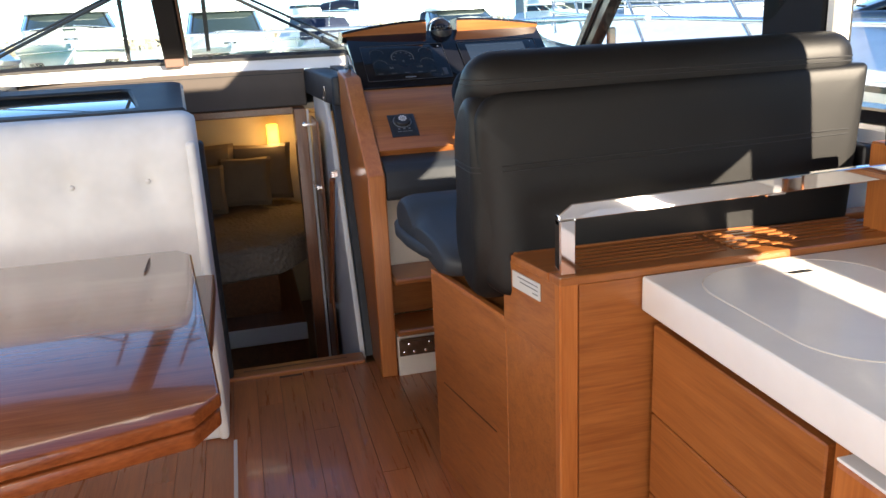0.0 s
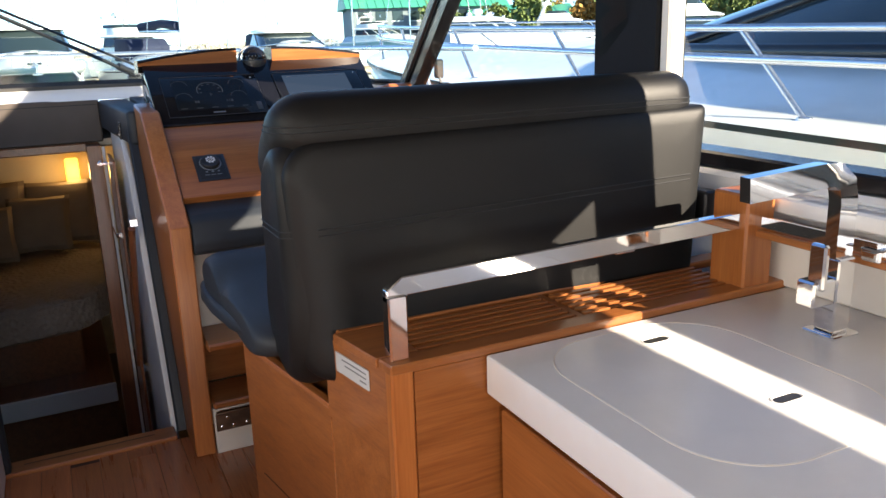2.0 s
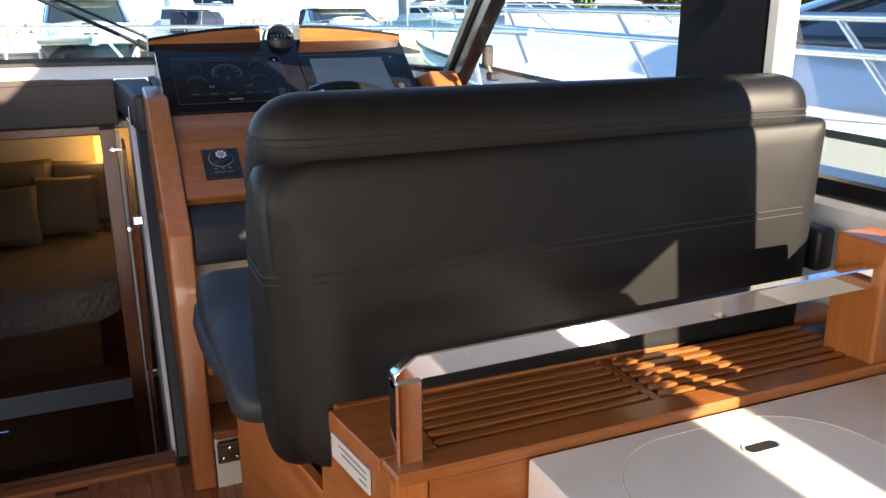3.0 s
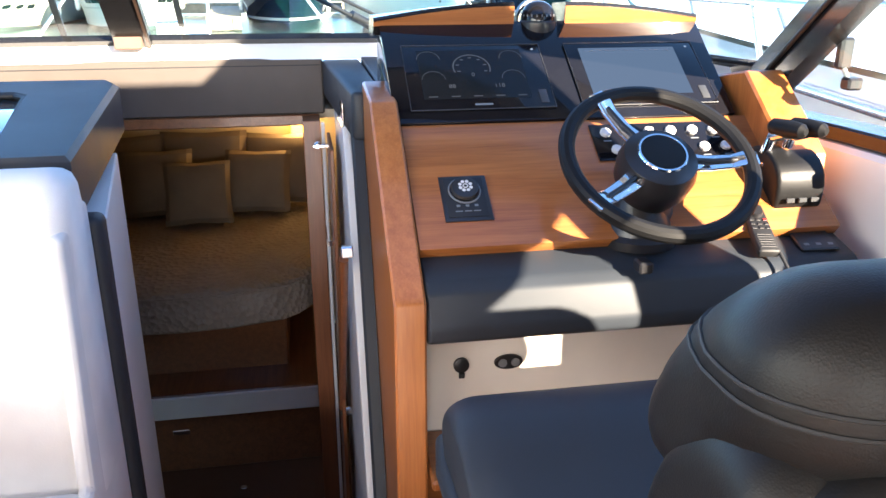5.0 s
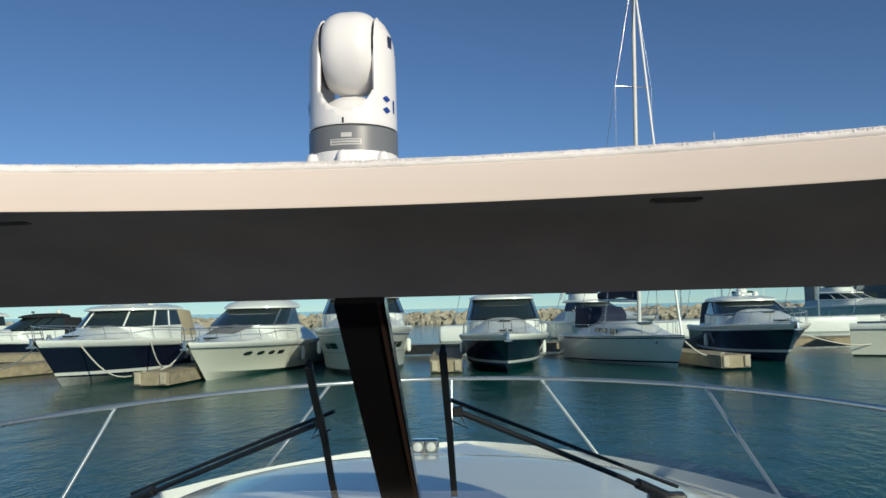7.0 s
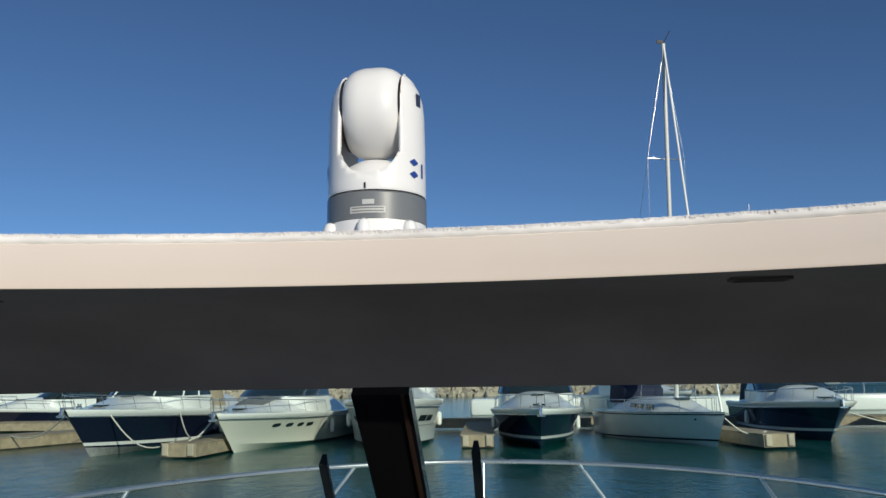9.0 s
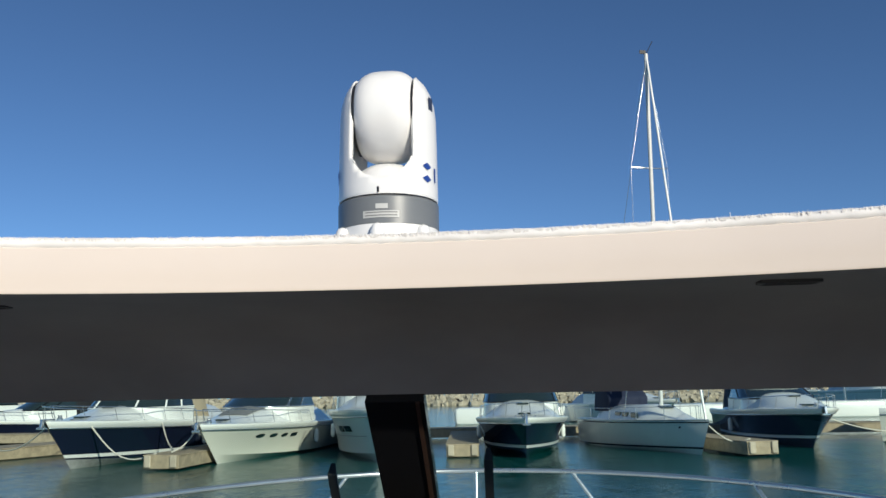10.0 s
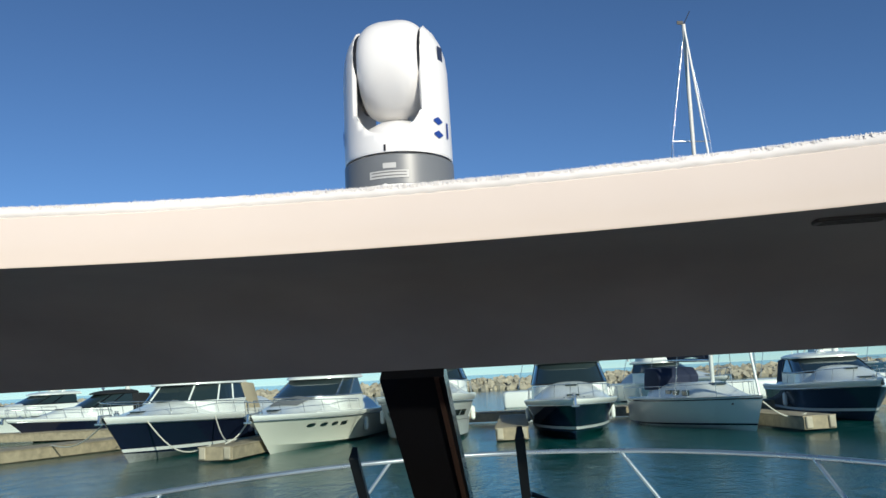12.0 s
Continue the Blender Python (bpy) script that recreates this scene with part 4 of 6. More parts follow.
def panel_slab(x0, x1, s0, s1, lo, hi, r=0.002, x2=None, x3=None):
    bm = bmesh.new()
    q = [(x0, s0), (x1, s0), (x1 if x3 is None else x3, s1), (x0 if x2 is None else x2, s1)]
    a = [bm.verts.new(on_panel(x, s, lo)) for x, s in q]
    b = [bm.verts.new(on_panel(x, s, hi)) for x, s in q]
    bm.faces.new(list(reversed(a)))
    bm.faces.new(b)
    for i in range(4):
        j = (i + 1) % 4
        bm.faces.new((a[i], a[j], b[j], b[i]))
    bmesh.ops.recalc_face_normals(bm, faces=bm.faces)
    return bev(bm, r, 2)


PM = Matrix(((1, 0, 0, 0), (0, 0.818, -0.575, 0), (0, 0.575, 0.818, 0), (0, 0, 0, 1)))
def panel_pose(x, s, out=0.0):
    return Matrix.Translation(on_panel(x, s, out)) @ PM


part("wood_dash", panel_slab(0.636, 1.60, -0.02, 0.335, -0.03, 0.0, 0.002), WOOD_X, hc, "teak dash panel")
S0, S1 = 0.337, 0.700
part("instrument_panel", panel_slab(0.625, 1.475, S0, S1, -0.06, 0.006, 0.004, 0.618, 1.49), BLACK_GLASS, hc, "glossy black instrument panel")
part("hood_back", prism([(3.66, 1.02), (3.685, 1.266), (3.76, 1.266), (3.80, 1.0)], "x", 0.62, 1.49, 0.006), FRAME_BLACK, hc)
part("console_core", prism([(3.23, 0.0), (3.23, 0.86), (3.66, 1.05), (3.80, 1.15), (4.10, 1.10), (4.10, 0.0)], "x", 0.64, 1.58, 0.002), LINER, hc)
part("console_top", prism([(3.70, 1.06), (3.70, 1.125), (4.40, 1.135), (4.40, 1.06)], "x", 0.622, 1.56, 0.004), NAVY, hc, "dark leather console top")


def screen(x0, x1, s0, s1, bezel, blue):
    d = thing("chart_display", "chart display with a glowing blue sky reflection in a black bezel" if blue else "dark engine gauge display in a black bezel", "display", "helm displays")
    part("bezel", panel_slab(x0, x1, s0, s1, 0.0065, 0.011, 0.002), BLACK_GLASS, d)
    part("rim", sweep([on_panel(x, s, 0.0108) for x, s in ((x0, s0), (x1, s0), (x1, s1), (x0, s1))], 0.0014, 5, True), DARK_GREY, d)
    sc = part("screen", panel_slab(x0 + 0.035, x1 - 0.055, s0 + 0.035, s1 - 0.02, 0.0111, 0.0115, 0), SCREEN_SKY if blue else SCREEN, d, "screen face")
    part("power_dot", lathe([(0.003, 0), (0.003, 0.0006)], (0, 0, 0), 10), PRINT, d).matrix_world = panel_pose(x1 - 0.02, s1 - 0.02, 0.0112)
    part("card_slot", panel_slab(x1 - 0.035, x1 - 0.015, s0 + 0.015, s0 + 0.06, 0.0112, 0.0125, 0.001), DARK_GREY, d)
    part("maker_mark", panel_slab((x0 + x1) / 2 - 0.022, (x0 + x1) / 2 + 0.022, s0 + 0.012, s0 + 0.018, 0.0112, 0.0118, 0), GREY_PLASTIC, d)
    return d, sc


def gauge_arc(cx, cs, r, w, a0, a1, out):
    rows = []
    for i in range(25):
        a = radians(lerp(a0, a1, i / 24))
        rows.append([on_panel(cx + (r + k * w) * math.cos(a), cs + (r + k * w) * math.sin(a), out) for k in (0, 1)])
    return grid(rows)


def words(text, size, m, material, parent, name="lettering"):
    cu = bpy.data.curves.new(name, "FONT")
    cu.body, cu.size, cu.align_x, cu.align_y, cu.extrude = text, size, "CENTER", "CENTER", 0.0002
    tmp = new(name, cu)
    dg = bpy.context.evaluated_depsgraph_get()
    me = bpy.data.meshes.new_from_object(tmp.evaluated_get(dg))
    bpy.data.objects.remove(tmp)
    me.materials.clear()
    me.materials.append(material)
    ob = new(name, me)
    ob.parent = parent
    ob.matrix_world = m
    return ob


X0, X1, X2, X3 = 0.665, 1.020, 1.088, 1.440
D0, D1 = 0.372, 0.600
_, sc1 = screen(X0, X1, D0, D1, 0.03, False)
cx, cs = (X0 + X1) / 2 - 0.01, 0.515
part("gauge", gauge_arc(cx, cs, 0.045, 0.003, -20, 200, 0.0118), SCREEN_INK, sc1, "engine gauge arc")
for gx, gs in ((-0.105, 0.032), (0.105, 0.032), (-0.100, -0.04), (0.100, -0.04)):
    part("gauge", gauge_arc(cx + gx, cs + gs, 0.028, 0.0015, 0, 180, 0.0118), SCREEN_INK, sc1)
for k in range(7):
    a = radians(-20 + 220 * k / 6)
    part("tick", panel_slab(cx + 0.036 * math.cos(a) - 0.004, cx + 0.036 * math.cos(a) + 0.004, cs + 0.036 * math.sin(a) - 0.0015, cs + 0.036 * math.sin(a) + 0.0015, 0.0116, 0.0118, 0), SCREEN_INK, sc1)
words("88", 0.018, panel_pose(cx - 0.058, cs - 0.065, 0.0118), SCREEN_INK, sc1)
words("118", 0.018, panel_pose(cx + 0.060, cs - 0.065, 0.0118), SCREEN_INK, sc1)
words("0", 0.018, panel_pose(cx, cs - 0.025, 0.0118), SCREEN_INK, sc1)
for k in range(5):
    part("caption_bar", panel_slab(cx - 0.12 + 0.055 * k, cx - 0.098 + 0.055 * k, D0 + 0.042, D0 + 0.045, 0.0116, 0.0118, 0), SCREEN_INK, sc1)
_, sc2 = screen(X2, X3, D0, D1, 0.03, True)
part("chart_line", panel_slab(X2 + 0.05, X3 - 0.07, D1 - 0.032, D1 - 0.028, 0.0116, 0.0118, 0), GREY_PLASTIC, sc2)

# hood over the displays, in two halves beside the compass
def hood(x0, x1, rise0, rise1):
    rows = []
    for i in range(17):
        u = i / 16
        x = lerp(x0, x1, u)
        k = lerp(rise0, rise1, math.sin(u * math.pi / 2) if rise1 > rise0 else 1 - math.cos(u * math.pi / 2))
        p = on_panel(x, S1 + 0.002, 0)
        rows.append([p + Vector((0, 0.0, -0.03)), p + Vector((0, -0.018, 0.004 + k)), p + Vector((0, -0.014, 0.011 + k)), p + Vector((0, 0.10, 0.012 + k * 0.8)), p + Vector((0, 0.13, -0.04))])
    return grid(rows, close_v=True, caps=True)


def hood_face(x0, x1, rise0, rise1):
    rows = []
    for i in range(17):
        u = i / 16
        x = lerp(x0, x1, u)
        k = lerp(rise0, rise1, math.sin(u * math.pi / 2) if rise1 > rise0 else 1 - math.cos(u * math.pi / 2))
        p = on_panel(x, S1 + 0.002, 0)
        rows.append([p + Vector((0, -0.016, -0.006)), p + Vector((0, -0.0205, 0.001 + k)), p + Vector((0, -0.0165, 0.001 + k)), p + Vector((0, -0.004, -0.006))])
    return grid(rows, close_v=True, caps=True)


for a in ((0.605, 0.975, 0.004, 0.040), (1.115, 1.49, 0.040, 0.006)):
    h = part("hood", hood(*a), FRAME_BLACK, hc, "dark hood lined with teak")
    part("hood_lining", hood_face(*a), WOOD_X, h, "teak hood lining")
cm = thing("compass", "domed black magnetic compass on the helm hood", "compass")
cc = Vector((1.045, 3.70, 1.280))
part("housing", lathe([(0.046, -0.025), (0.050, -0.01), (0.050, 0.010), (0.046, 0.014)], cc, 28), BLACK, cm)
part("dome", lathe([(0.045, 0.0), (0.0445, 0.012), (0.041, 0.026), (0.035, 0.036), (0.026, 0.044), (0.015, 0.0485), (0.002, 0.050)], cc + Vector((0, 0, 0.013)), 28), BLACK_GLASS, cm, "glass dome")
part("visor", sweep([cc + Vector((0.053 * math.cos(a), 0.024 + 0.02 * math.sin(a) ** 2, 0.010 + 0.054 * math.sin(a))) for a in [math.pi * k / 16 for k in range(17)]], 0, shape=[(-0.003, -0.012), (0.003, -0.012), (0.003, 0.012), (-0.003, 0.012)], up=(0, 1, 0)), BLACK, cm, "black visor arch")
for k in range(9):
    a = radians(200 + 17 * k)
    part("card_mark", box(-0.001, 0.001, -0.0005, 0.0005, -0.003, 0.003, 0), GREY_PLASTIC, cm).matrix_world = Matrix.Translation(cc + Vector((0.0452 * math.cos(a), 0.0452 * math.sin(a), 0.027))) @ pose(0, 0, 0, 0, 0, math.degrees(a) + 90)

# control panels on the teak dash
sl = thing("searchlight_control", "square black control pad with a joystick knob", "control pad")
part("plate", panel_slab(0.700, 0.806, 0.046, 0.172, 0.0005, 0.004, 0.002), BLACK, sl)
part("inner_plate", panel_slab(0.709, 0.797, 0.056, 0.165, 0.0041, 0.006, 0.001), RUBBER, sl)
part("knob", lathe([(0.030, 0), (0.032, 0.008), (0.029, 0.014), (0.020, 0.017)], (0, 0, 0), 24), BLACK, sl).matrix_world = panel_pose(0.753, 0.128, 0.006)
for k in range(8):
    a = 2 * math.pi * (k + 0.5) / 8
    part("knob_mark", lathe([(0.0042, 0), (0.0042, 0.0004)], (0.0125 * math.cos(a), 0.0125 * math.sin(a), 0.017), 8), PRINT, sl).matrix_world = panel_pose(0.753, 0.128, 0.006)
part("knob_centre", ring(0.005, 0.0012, panel_pose(0.753, 0.128, 0.0232), 16, 6), PRINT, sl)
part("knob_collar", ring(0.0345, 0.0022, panel_pose(0.753, 0.128, 0.0065), 32, 8), GREY_PLASTIC, sl)
for k in range(3):
    part("key", panel_slab(0.729 + 0.02 * k, 0.737 + 0.02 * k, 0.083, 0.089, 0.0061, 0.0075, 0.001), GREY_PLASTIC, sl)
    part("caption_bar", panel_slab(0.725 + 0.02 * k, 0.741 + 0.02 * k, 0.070, 0.073, 0.0061, 0.0065, 0), GREY_PLASTIC, sl)
sp = thing("switch_panel", "black switch panel with two rows of round white switches", "switch panel")
part("plate", panel_slab(1.085, 1.445, 0.20, 0.315, 0.0005, 0.004, 0.002), BLACK_GLASS, sp)
for r in range(2):
    for k in range(6):
        part("switch", lathe([(0.013, 0), (0.013, 0.006), (0.010, 0.009)], (0, 0, 0), 18), PRINT, sp).matrix_world = panel_pose(1.120 + 0.055 * k + 0.014 * r, 0.285 - 0.055 * r, 0.004)
        part("caption_bar", panel_slab(1.110 + 0.055 * k + 0.014 * r, 1.130 + 0.055 * k + 0.014 * r, 0.259 - 0.055 * r, 0.262 - 0.055 * r, 0.0041, 0.0045, 0), GREY_PLASTIC, sp)
part("side_cheek", prism([(3.20, 0.90), (3.20, 1.02), (3.42, 1.185), (3.60, 1.15), (3.60, 0.95)], "x", 1.50, 1.605, 0.006), WOOD_Z, hc, "teak cheek beside the panel")

# wheel
wc = Vector((1.145, 3.105, 1.045))
WAX = Vector((0.0, -0.57, 0.82)).normalized()
WM = Matrix.Translation(wc) @ Vector((0, 0, 1)).rotation_difference(WAX).to_matrix().to_4x4()
sw = thing("steering_wheel", "three-spoke black leather and chrome steering wheel", "steering wheel")
part("rim", ring(0.198, 0.018, WM, 56, 12), BLACK_LEATHER, sw, "leather-wrapped rim")
part("hub", lathe([(0.060, -0.11), (0.082, -0.06), (0.086, -0.02), (0.078, 0.010), (0.056, 0.022), (0.02, 0.024)], (0, 0, 0), 32), BLACK, sw).matrix_world = WM
part("badge_ring", ring(0.050, 0.004, WM @ Matrix.Translation((0, 0, 0.022)), 36, 6), CHROME, sw, "chrome badge ring")
part("badge", lathe([(0.046, 0.022), (0.046, 0.026), (0.02, 0.027)], (0, 0, 0), 28), BLACK_LEATHER, sw).matrix_world = WM
for a in (116, -4, 214):
    d = Vector((math.cos(radians(a)), math.sin(radians(a)), 0))
    s = Vector((-d.y, d.x, 0))
    rows = [[WM @ (d * r + s * w * k + Vector((0, 0, z + 0.007 * q))) for k, q in ((-1, 0), (1, 0), (1, 1), (-1, 1))] for r, w, z in ((0.06, 0.024, -0.008), (0.11, 0.02, -0.012), (0.16, 0.018, -0.006), (0.186, 0.019, 0.006), (0.214, 0.018, 0.006))]
    part("spoke", bev(grid(rows, close_v=True, caps=True), 0.002, 2), CHROME, sw, "chrome spoke")
    part("spoke_inlay", sweep([WM @ (d * r + Vector((0, 0, z))) for r, z in ((0.075, 0.0), (0.12, -0.002), (0.17, 0.004))], 0.006, 6), BLACK, sw)
part("column", lathe([(0.105, -0.235), (0.105, -0.20), (0.085, -0.16), (0.06, -0.11)], (0, 0, 0), 28), BLACK, sw).matrix_world = WM
part("column_pod", lathe([(0.086, 0.0), (0.088, 0.02), (0.076, 0.03), (0.072, 0.05), (0.056, 0.075), (0.05, 0.13)], (1.13, 3.16, 0.848), 32), BLACK, sw, "black column base")
part("tilt_lever", box(1.07, 1.10, 2.99, 3.03, 0.835, 0.86, 0.004), BLACK, sw, "black tilt lever")

# throttle
th = thing("throttle", "twin-lever black and chrome engine control", "engine control")
part("body", prism(smooth_profile([(3.16, 0.87), (3.14, 0.98), (3.20, 1.035), (3.30, 1.03), (3.35, 0.92)], 2), "x", 1.455, 1.575, 0.02, 4), BLACK_LEATHER, th)
part("chrome_band", box(1.452, 1.578, 3.215, 3.225, 0.99, 1.0, 0.002), CHROME, th)
for k in range(2):
    x = 1.492 + 0.05 * k
    part("lever", sweep([(x - 0.03, 3.23, 1.02), (x - 0.02, 3.22, 1.06), (x, 3.16, 1.085)], 0.014, 8), CHROME, th, "chrome lever")
    part("grip", lathe([(0.010, -0.05), (0.019, -0.04), (0.021, 0.0), (0.017, 0.035), (0.008, 0.045)], (x - 0.01, 3.18, 1.085), 16, pose(0, 0, 0, 90, 0, 20)), BLACK_LEATHER, th, "padded grip")
for k in range(3):
    part("button", box(1.475 + 0.03 * k, 1.495 + 0.03 * k, 3.136, 3.142, 0.925, 0.935, 0.001), DARK_GREY, th)

# radio handset, trim-tab switch, sockets
rd = thing("radio_handset", "grey radio remote handset on the leather ledge", "handset")
HM = pose(1.395, 3.105, 0.868, 22, 0, -12)
part("handset_body", box(-0.024, 0.024, -0.082, 0.082, 0, 0.022, 0.008, 3), RUBBER, rd).matrix_world = HM
part("dial", lathe([(0.016, 0.022), (0.014, 0.03)], (0, 0.045, 0), 18), BLACK, rd).matrix_world = HM
for r in range(3):
    for k in range(3):
        part("key", box(-0.02 + 0.015 * k, -0.010 + 0.015 * k, 0.018 - 0.014 * r, 0.026 - 0.014 * r, 0.022, 0.024, 0.001), RED_KEY if (r, k) == (0, 2) else BLACK, rd).matrix_world = HM
for k in range(6):
    part("grille_rib", box(-0.017, 0.017, -0.03 - 0.008 * k, -0.026 - 0.008 * k, 0.022, 0.0235, 0.001), BLACK, rd).matrix_world = HM
part("cord", sweep([(1.40, 3.03, 0.855), (1.405, 2.985, 0.82), (1.40, 2.975, 0.74), (1.42, 2.98, 0.66)], 0.004, 6), RUBBER, rd)
tt = thing("trim_switch", "square black trim tab keypad", "keypad")
TM = pose(1.525, 3.10, 0.8475, 15, 0, -4)
part("plate", box(-0.045, 0.045, -0.045, 0.045, 0, 0.008, 0.003), BLACK, tt).matrix_world = TM
for i, j in ((-1, -1), (1, -1), (-1, 1), (1, 1), (0, -1), (0, 1)):
    part("key", box(0.028 * i - 0.006, 0.028 * i + 0.006, 0.028 * j - 0.004, 0.028 * j + 0.004, 0.008, 0.0095, 0.001), GREY_PLASTIC, tt).matrix_world = TM
structure("console_front", box(0.636, 1.60, 3.16, 3.19, 0.40, 0.70, 0.003), CREAM, "cream kick panel under the helm ledge")
so = thing("power_socket", "round black power socket with a hanging cap", "socket")
part("socket_ring", lathe([(0.018, 0), (0.018, 0.008), (0.012, 0.01)], (0.735, 3.16, 0.575), 20, pose(0, 0, 0, 90, 0, 0)), BLACK, so)
part("cap", box(0.728, 0.742, 3.146, 3.152, 0.545, 0.560, 0.002), BLACK, so)
s2 = thing("usb_socket", "oval black double socket", "socket")
part("plate", prism([(0.845 + 0.034 * math.cos(a), 0.575 + 0.018 * math.sin(a)) for a in [2 * math.pi * k / 24 for k in range(24)]], "y", 3.15, 3.16, 0.002), BLACK, s2)
for k in (-1, 1):
    part("port", lathe([(0.010, 0), (0.010, 0.003)], (0.845 + 0.015 * k, 3.15, 0.575), 14, pose(0, 0, 0, 90, 0, 0)), GREY_PLASTIC, s2)

# foot rests below the console
fr = thing("footrest", "folding teak footrest boards under the helm", "footrest")
part("board", box(0.637, 1.45, 2.96, 3.16, 0.385, 0.41, 0.006), WOOD_X, fr)
part("board", box(0.637, 1.45, 2.97, 3.16, 0.175, 0.20, 0.006), WOOD_X, fr)
part("back_board", box(0.637, 1.5, 3.162, 3.20, 0.201, 0.384, 0.002), WOOD_X, fr)
hb = part("bracket", box(0.642, 0.80, 2.990, 2.998, 0.085, 0.150, 0.002), painted("worn_hinge", (0.16, 0.10, 0.07), 0.35, 0, 0.7, vary=0.3, scale=30), fr, "worn brown metal hinge plate")
part("hinge_knuckle", sweep([(0.645, 2.988, 0.152), (0.80, 2.988, 0.152)], 0.007, 8), bpy.data.materials["worn_hinge"], hb)
for sx, sz in ((0.66, 0.10), (0.70, 0.10), (0.745, 0.10), (0.785, 0.10), (0.68, 0.132), (0.765, 0.132)):
    part("screw", lathe([(0.006, 0), (0.006, 0.001), (0.003, 0.002)], (sx, 2.990, sz), 12, pose(0, 0, 0, 90, 0, 0)), CHROME, hb)
part("kick_board", box(0.637, 1.45, 3.0, 3.02, 0.0, 0.165, 0.002), CREAM, fr)

# small mirror on the side window frame
mi = thing("window_stop", "black suction bracket standing by the side window", "bracket")
part("head", box(1.638, 1.672, 3.255, 3.282, 1.203, 1.275, 0.006), BLACK, mi)
part("stem", sweep([(1.655, 3.24, 1.18), (1.655, 3.266, 1.21)], 0.006, 8), GREY_PLASTIC, mi)
part("clamp", box(1.640, 1.678, 3.215, 3.25, 1.160, 1.188, 0.005), BLACK, mi)
mi2 = thing("deck_cleat_cover", "rounded chrome and black catch on the window sill", "catch")
part("knob", lathe([(0.022, 0), (0.024, 0.06), (0.018, 0.085), (0.006, 0.09)], (1.69, 2.98, 1.06), 16), BLACK, mi2)
part("collar", lathe([(0.032, 0), (0.032, 0.02)], (1.69, 2.98, 1.045), 18), CHROME, mi2)


# ---- own foredeck, rails, wipers, roof camera ----
CX = -0.16
WATER_Z = -1.15
def deck_half(y):
    u = max(0.0, min(1.0, (y - 3.0) / 5.25))
    return 2.2 * (1 - u ** 3.2) ** 0.75 + 0.02


def deck_z(x, y):
    w = deck_half(y)
    t = min(1.0, abs(x - CX) / max(0.05, w))
    edge = 0.70 + 0.006 * (y - 4.5)
    k = max(0.0, 1 - (abs(x - CX) / (0.35 + 0.62 * w)) ** 2.4)
    f = max(0.0, min(1.0, (7.05 - y) / 1.3))
    f = f * f * (3 - 2 * f)
    return edge + 0.05 * (1 - t * t) + 0.36 * f * k ** 0.7


rows = []
for i in range(45):
    row = []
    for j in range(41):
        t = 2 * j / 40 - 1
        xs0 = CX + 2.16 * t
        y0 = base_line(max(-1, min(1, xs0 / 1.66))).y + 0.015 if abs(xs0) < 1.66 else 3.62
        y = lerp(y0, 8.24, i / 44)
        x = CX + deck_half(y) * t
        row.append(Vector((x, y, min(1.155, deck_z(x, y)))))
    rows.append(row)
structure("foredeck", grid(rows), GELCOAT, "white moulded foredeck ahead of the windscreen", 50)
sides = []
for i in range(60):
    a = -1 + 2 * i / 59
    y = 8.24 - 10.6 * abs(a) ** 2.2
    w = deck_half(max(3.0, y))
    x = CX + (w if a > 0 else -w)
    sides.append([Vector((x, y, 0.72)), Vector((x, y, 0.78)), Vector((CX + (x - CX) * 0.97, y - 0.03, 0.6)), Vector((CX + (x - CX) * 0.86, y - 0.25, WATER_Z - 0.2))])
structure("hull", grid(sides), GELCOAT, "white glass-fibre hull of the boat")
structure("side_deck_starboard", box(1.80, 2.06, -2.6, 3.6, 0.55, 0.70, 0.02), GELCOAT, "white side deck")
structure("side_deck_port", box(-2.36, -1.80, -2.6, 3.6, 0.55, 0.70, 0.02), GELCOAT, "white side deck")

br = thing("bow_rail", "polished steel rail round the foredeck", "rail")
def rail_pt(a):
    """a from -1 (port) to 1 (starboard)."""
    t = a * math.pi / 2
    return Vector((CX + 2.35 * math.sin(t), 4.6 + 3.3 * math.cos(t), 1.30))


RAIL_STEEL = painted("satin_rail_steel", (0.70, 0.71, 0.72), 0.28, 0, 0.85, vary=0.05)
part("top_rail", sweep([rail_pt(-1.15 + 2.3 * k / 60) for k in range(61)], 0.015, 8), RAIL_STEEL, br)
for a, dx, dy in ((-1.0, -0.02, -0.35), (-0.62, -0.17, -0.42), (-0.26, -0.44, -0.16), (-0.02, 0.0, -0.12), (0.16, 0.42, -0.18), (0.47, 0.26, -0.55), (0.76, 0.05, -0.45), (1.0, 0.0, -0.3)):
    p = rail_pt(a)
    part("stanchion", sweep([p, Vector((p.x + dx, p.y + dy, 0.72))], 0.012, 8), RAIL_STEEL, br)
bl = thing("bow_light", "pair of small chrome deck floodlights", "floodlight")
part("housing", box(-0.30, -0.16, 5.95, 6.01, 1.10, 1.17, 0.012, 3), CHROME, bl)
for k in (0, 1):
    lf = part("lamp_face", box(-0.295 + 0.067 * k, -0.232 + 0.067 * k, 5.944, 5.952, 1.107, 1.163, 0.006, 2), GREY_PLASTIC, bl, "square lamp face")
    part("lens", lathe([(0.024, 0), (0.022, 0.004), (0.008, 0.008)], (-0.264 + 0.067 * k, 5.944, 1.135), 18, pose(0, 0, 0, 90, 0, 0)), PRINT, lf)
part("stand", box(-0.25, -0.21, 5.97, 5.99, 1.05, 1.10, 0.003), CHROME, bl)
fh = thing("deck_handrail", "low steel grab rail on the foredeck", "rail")
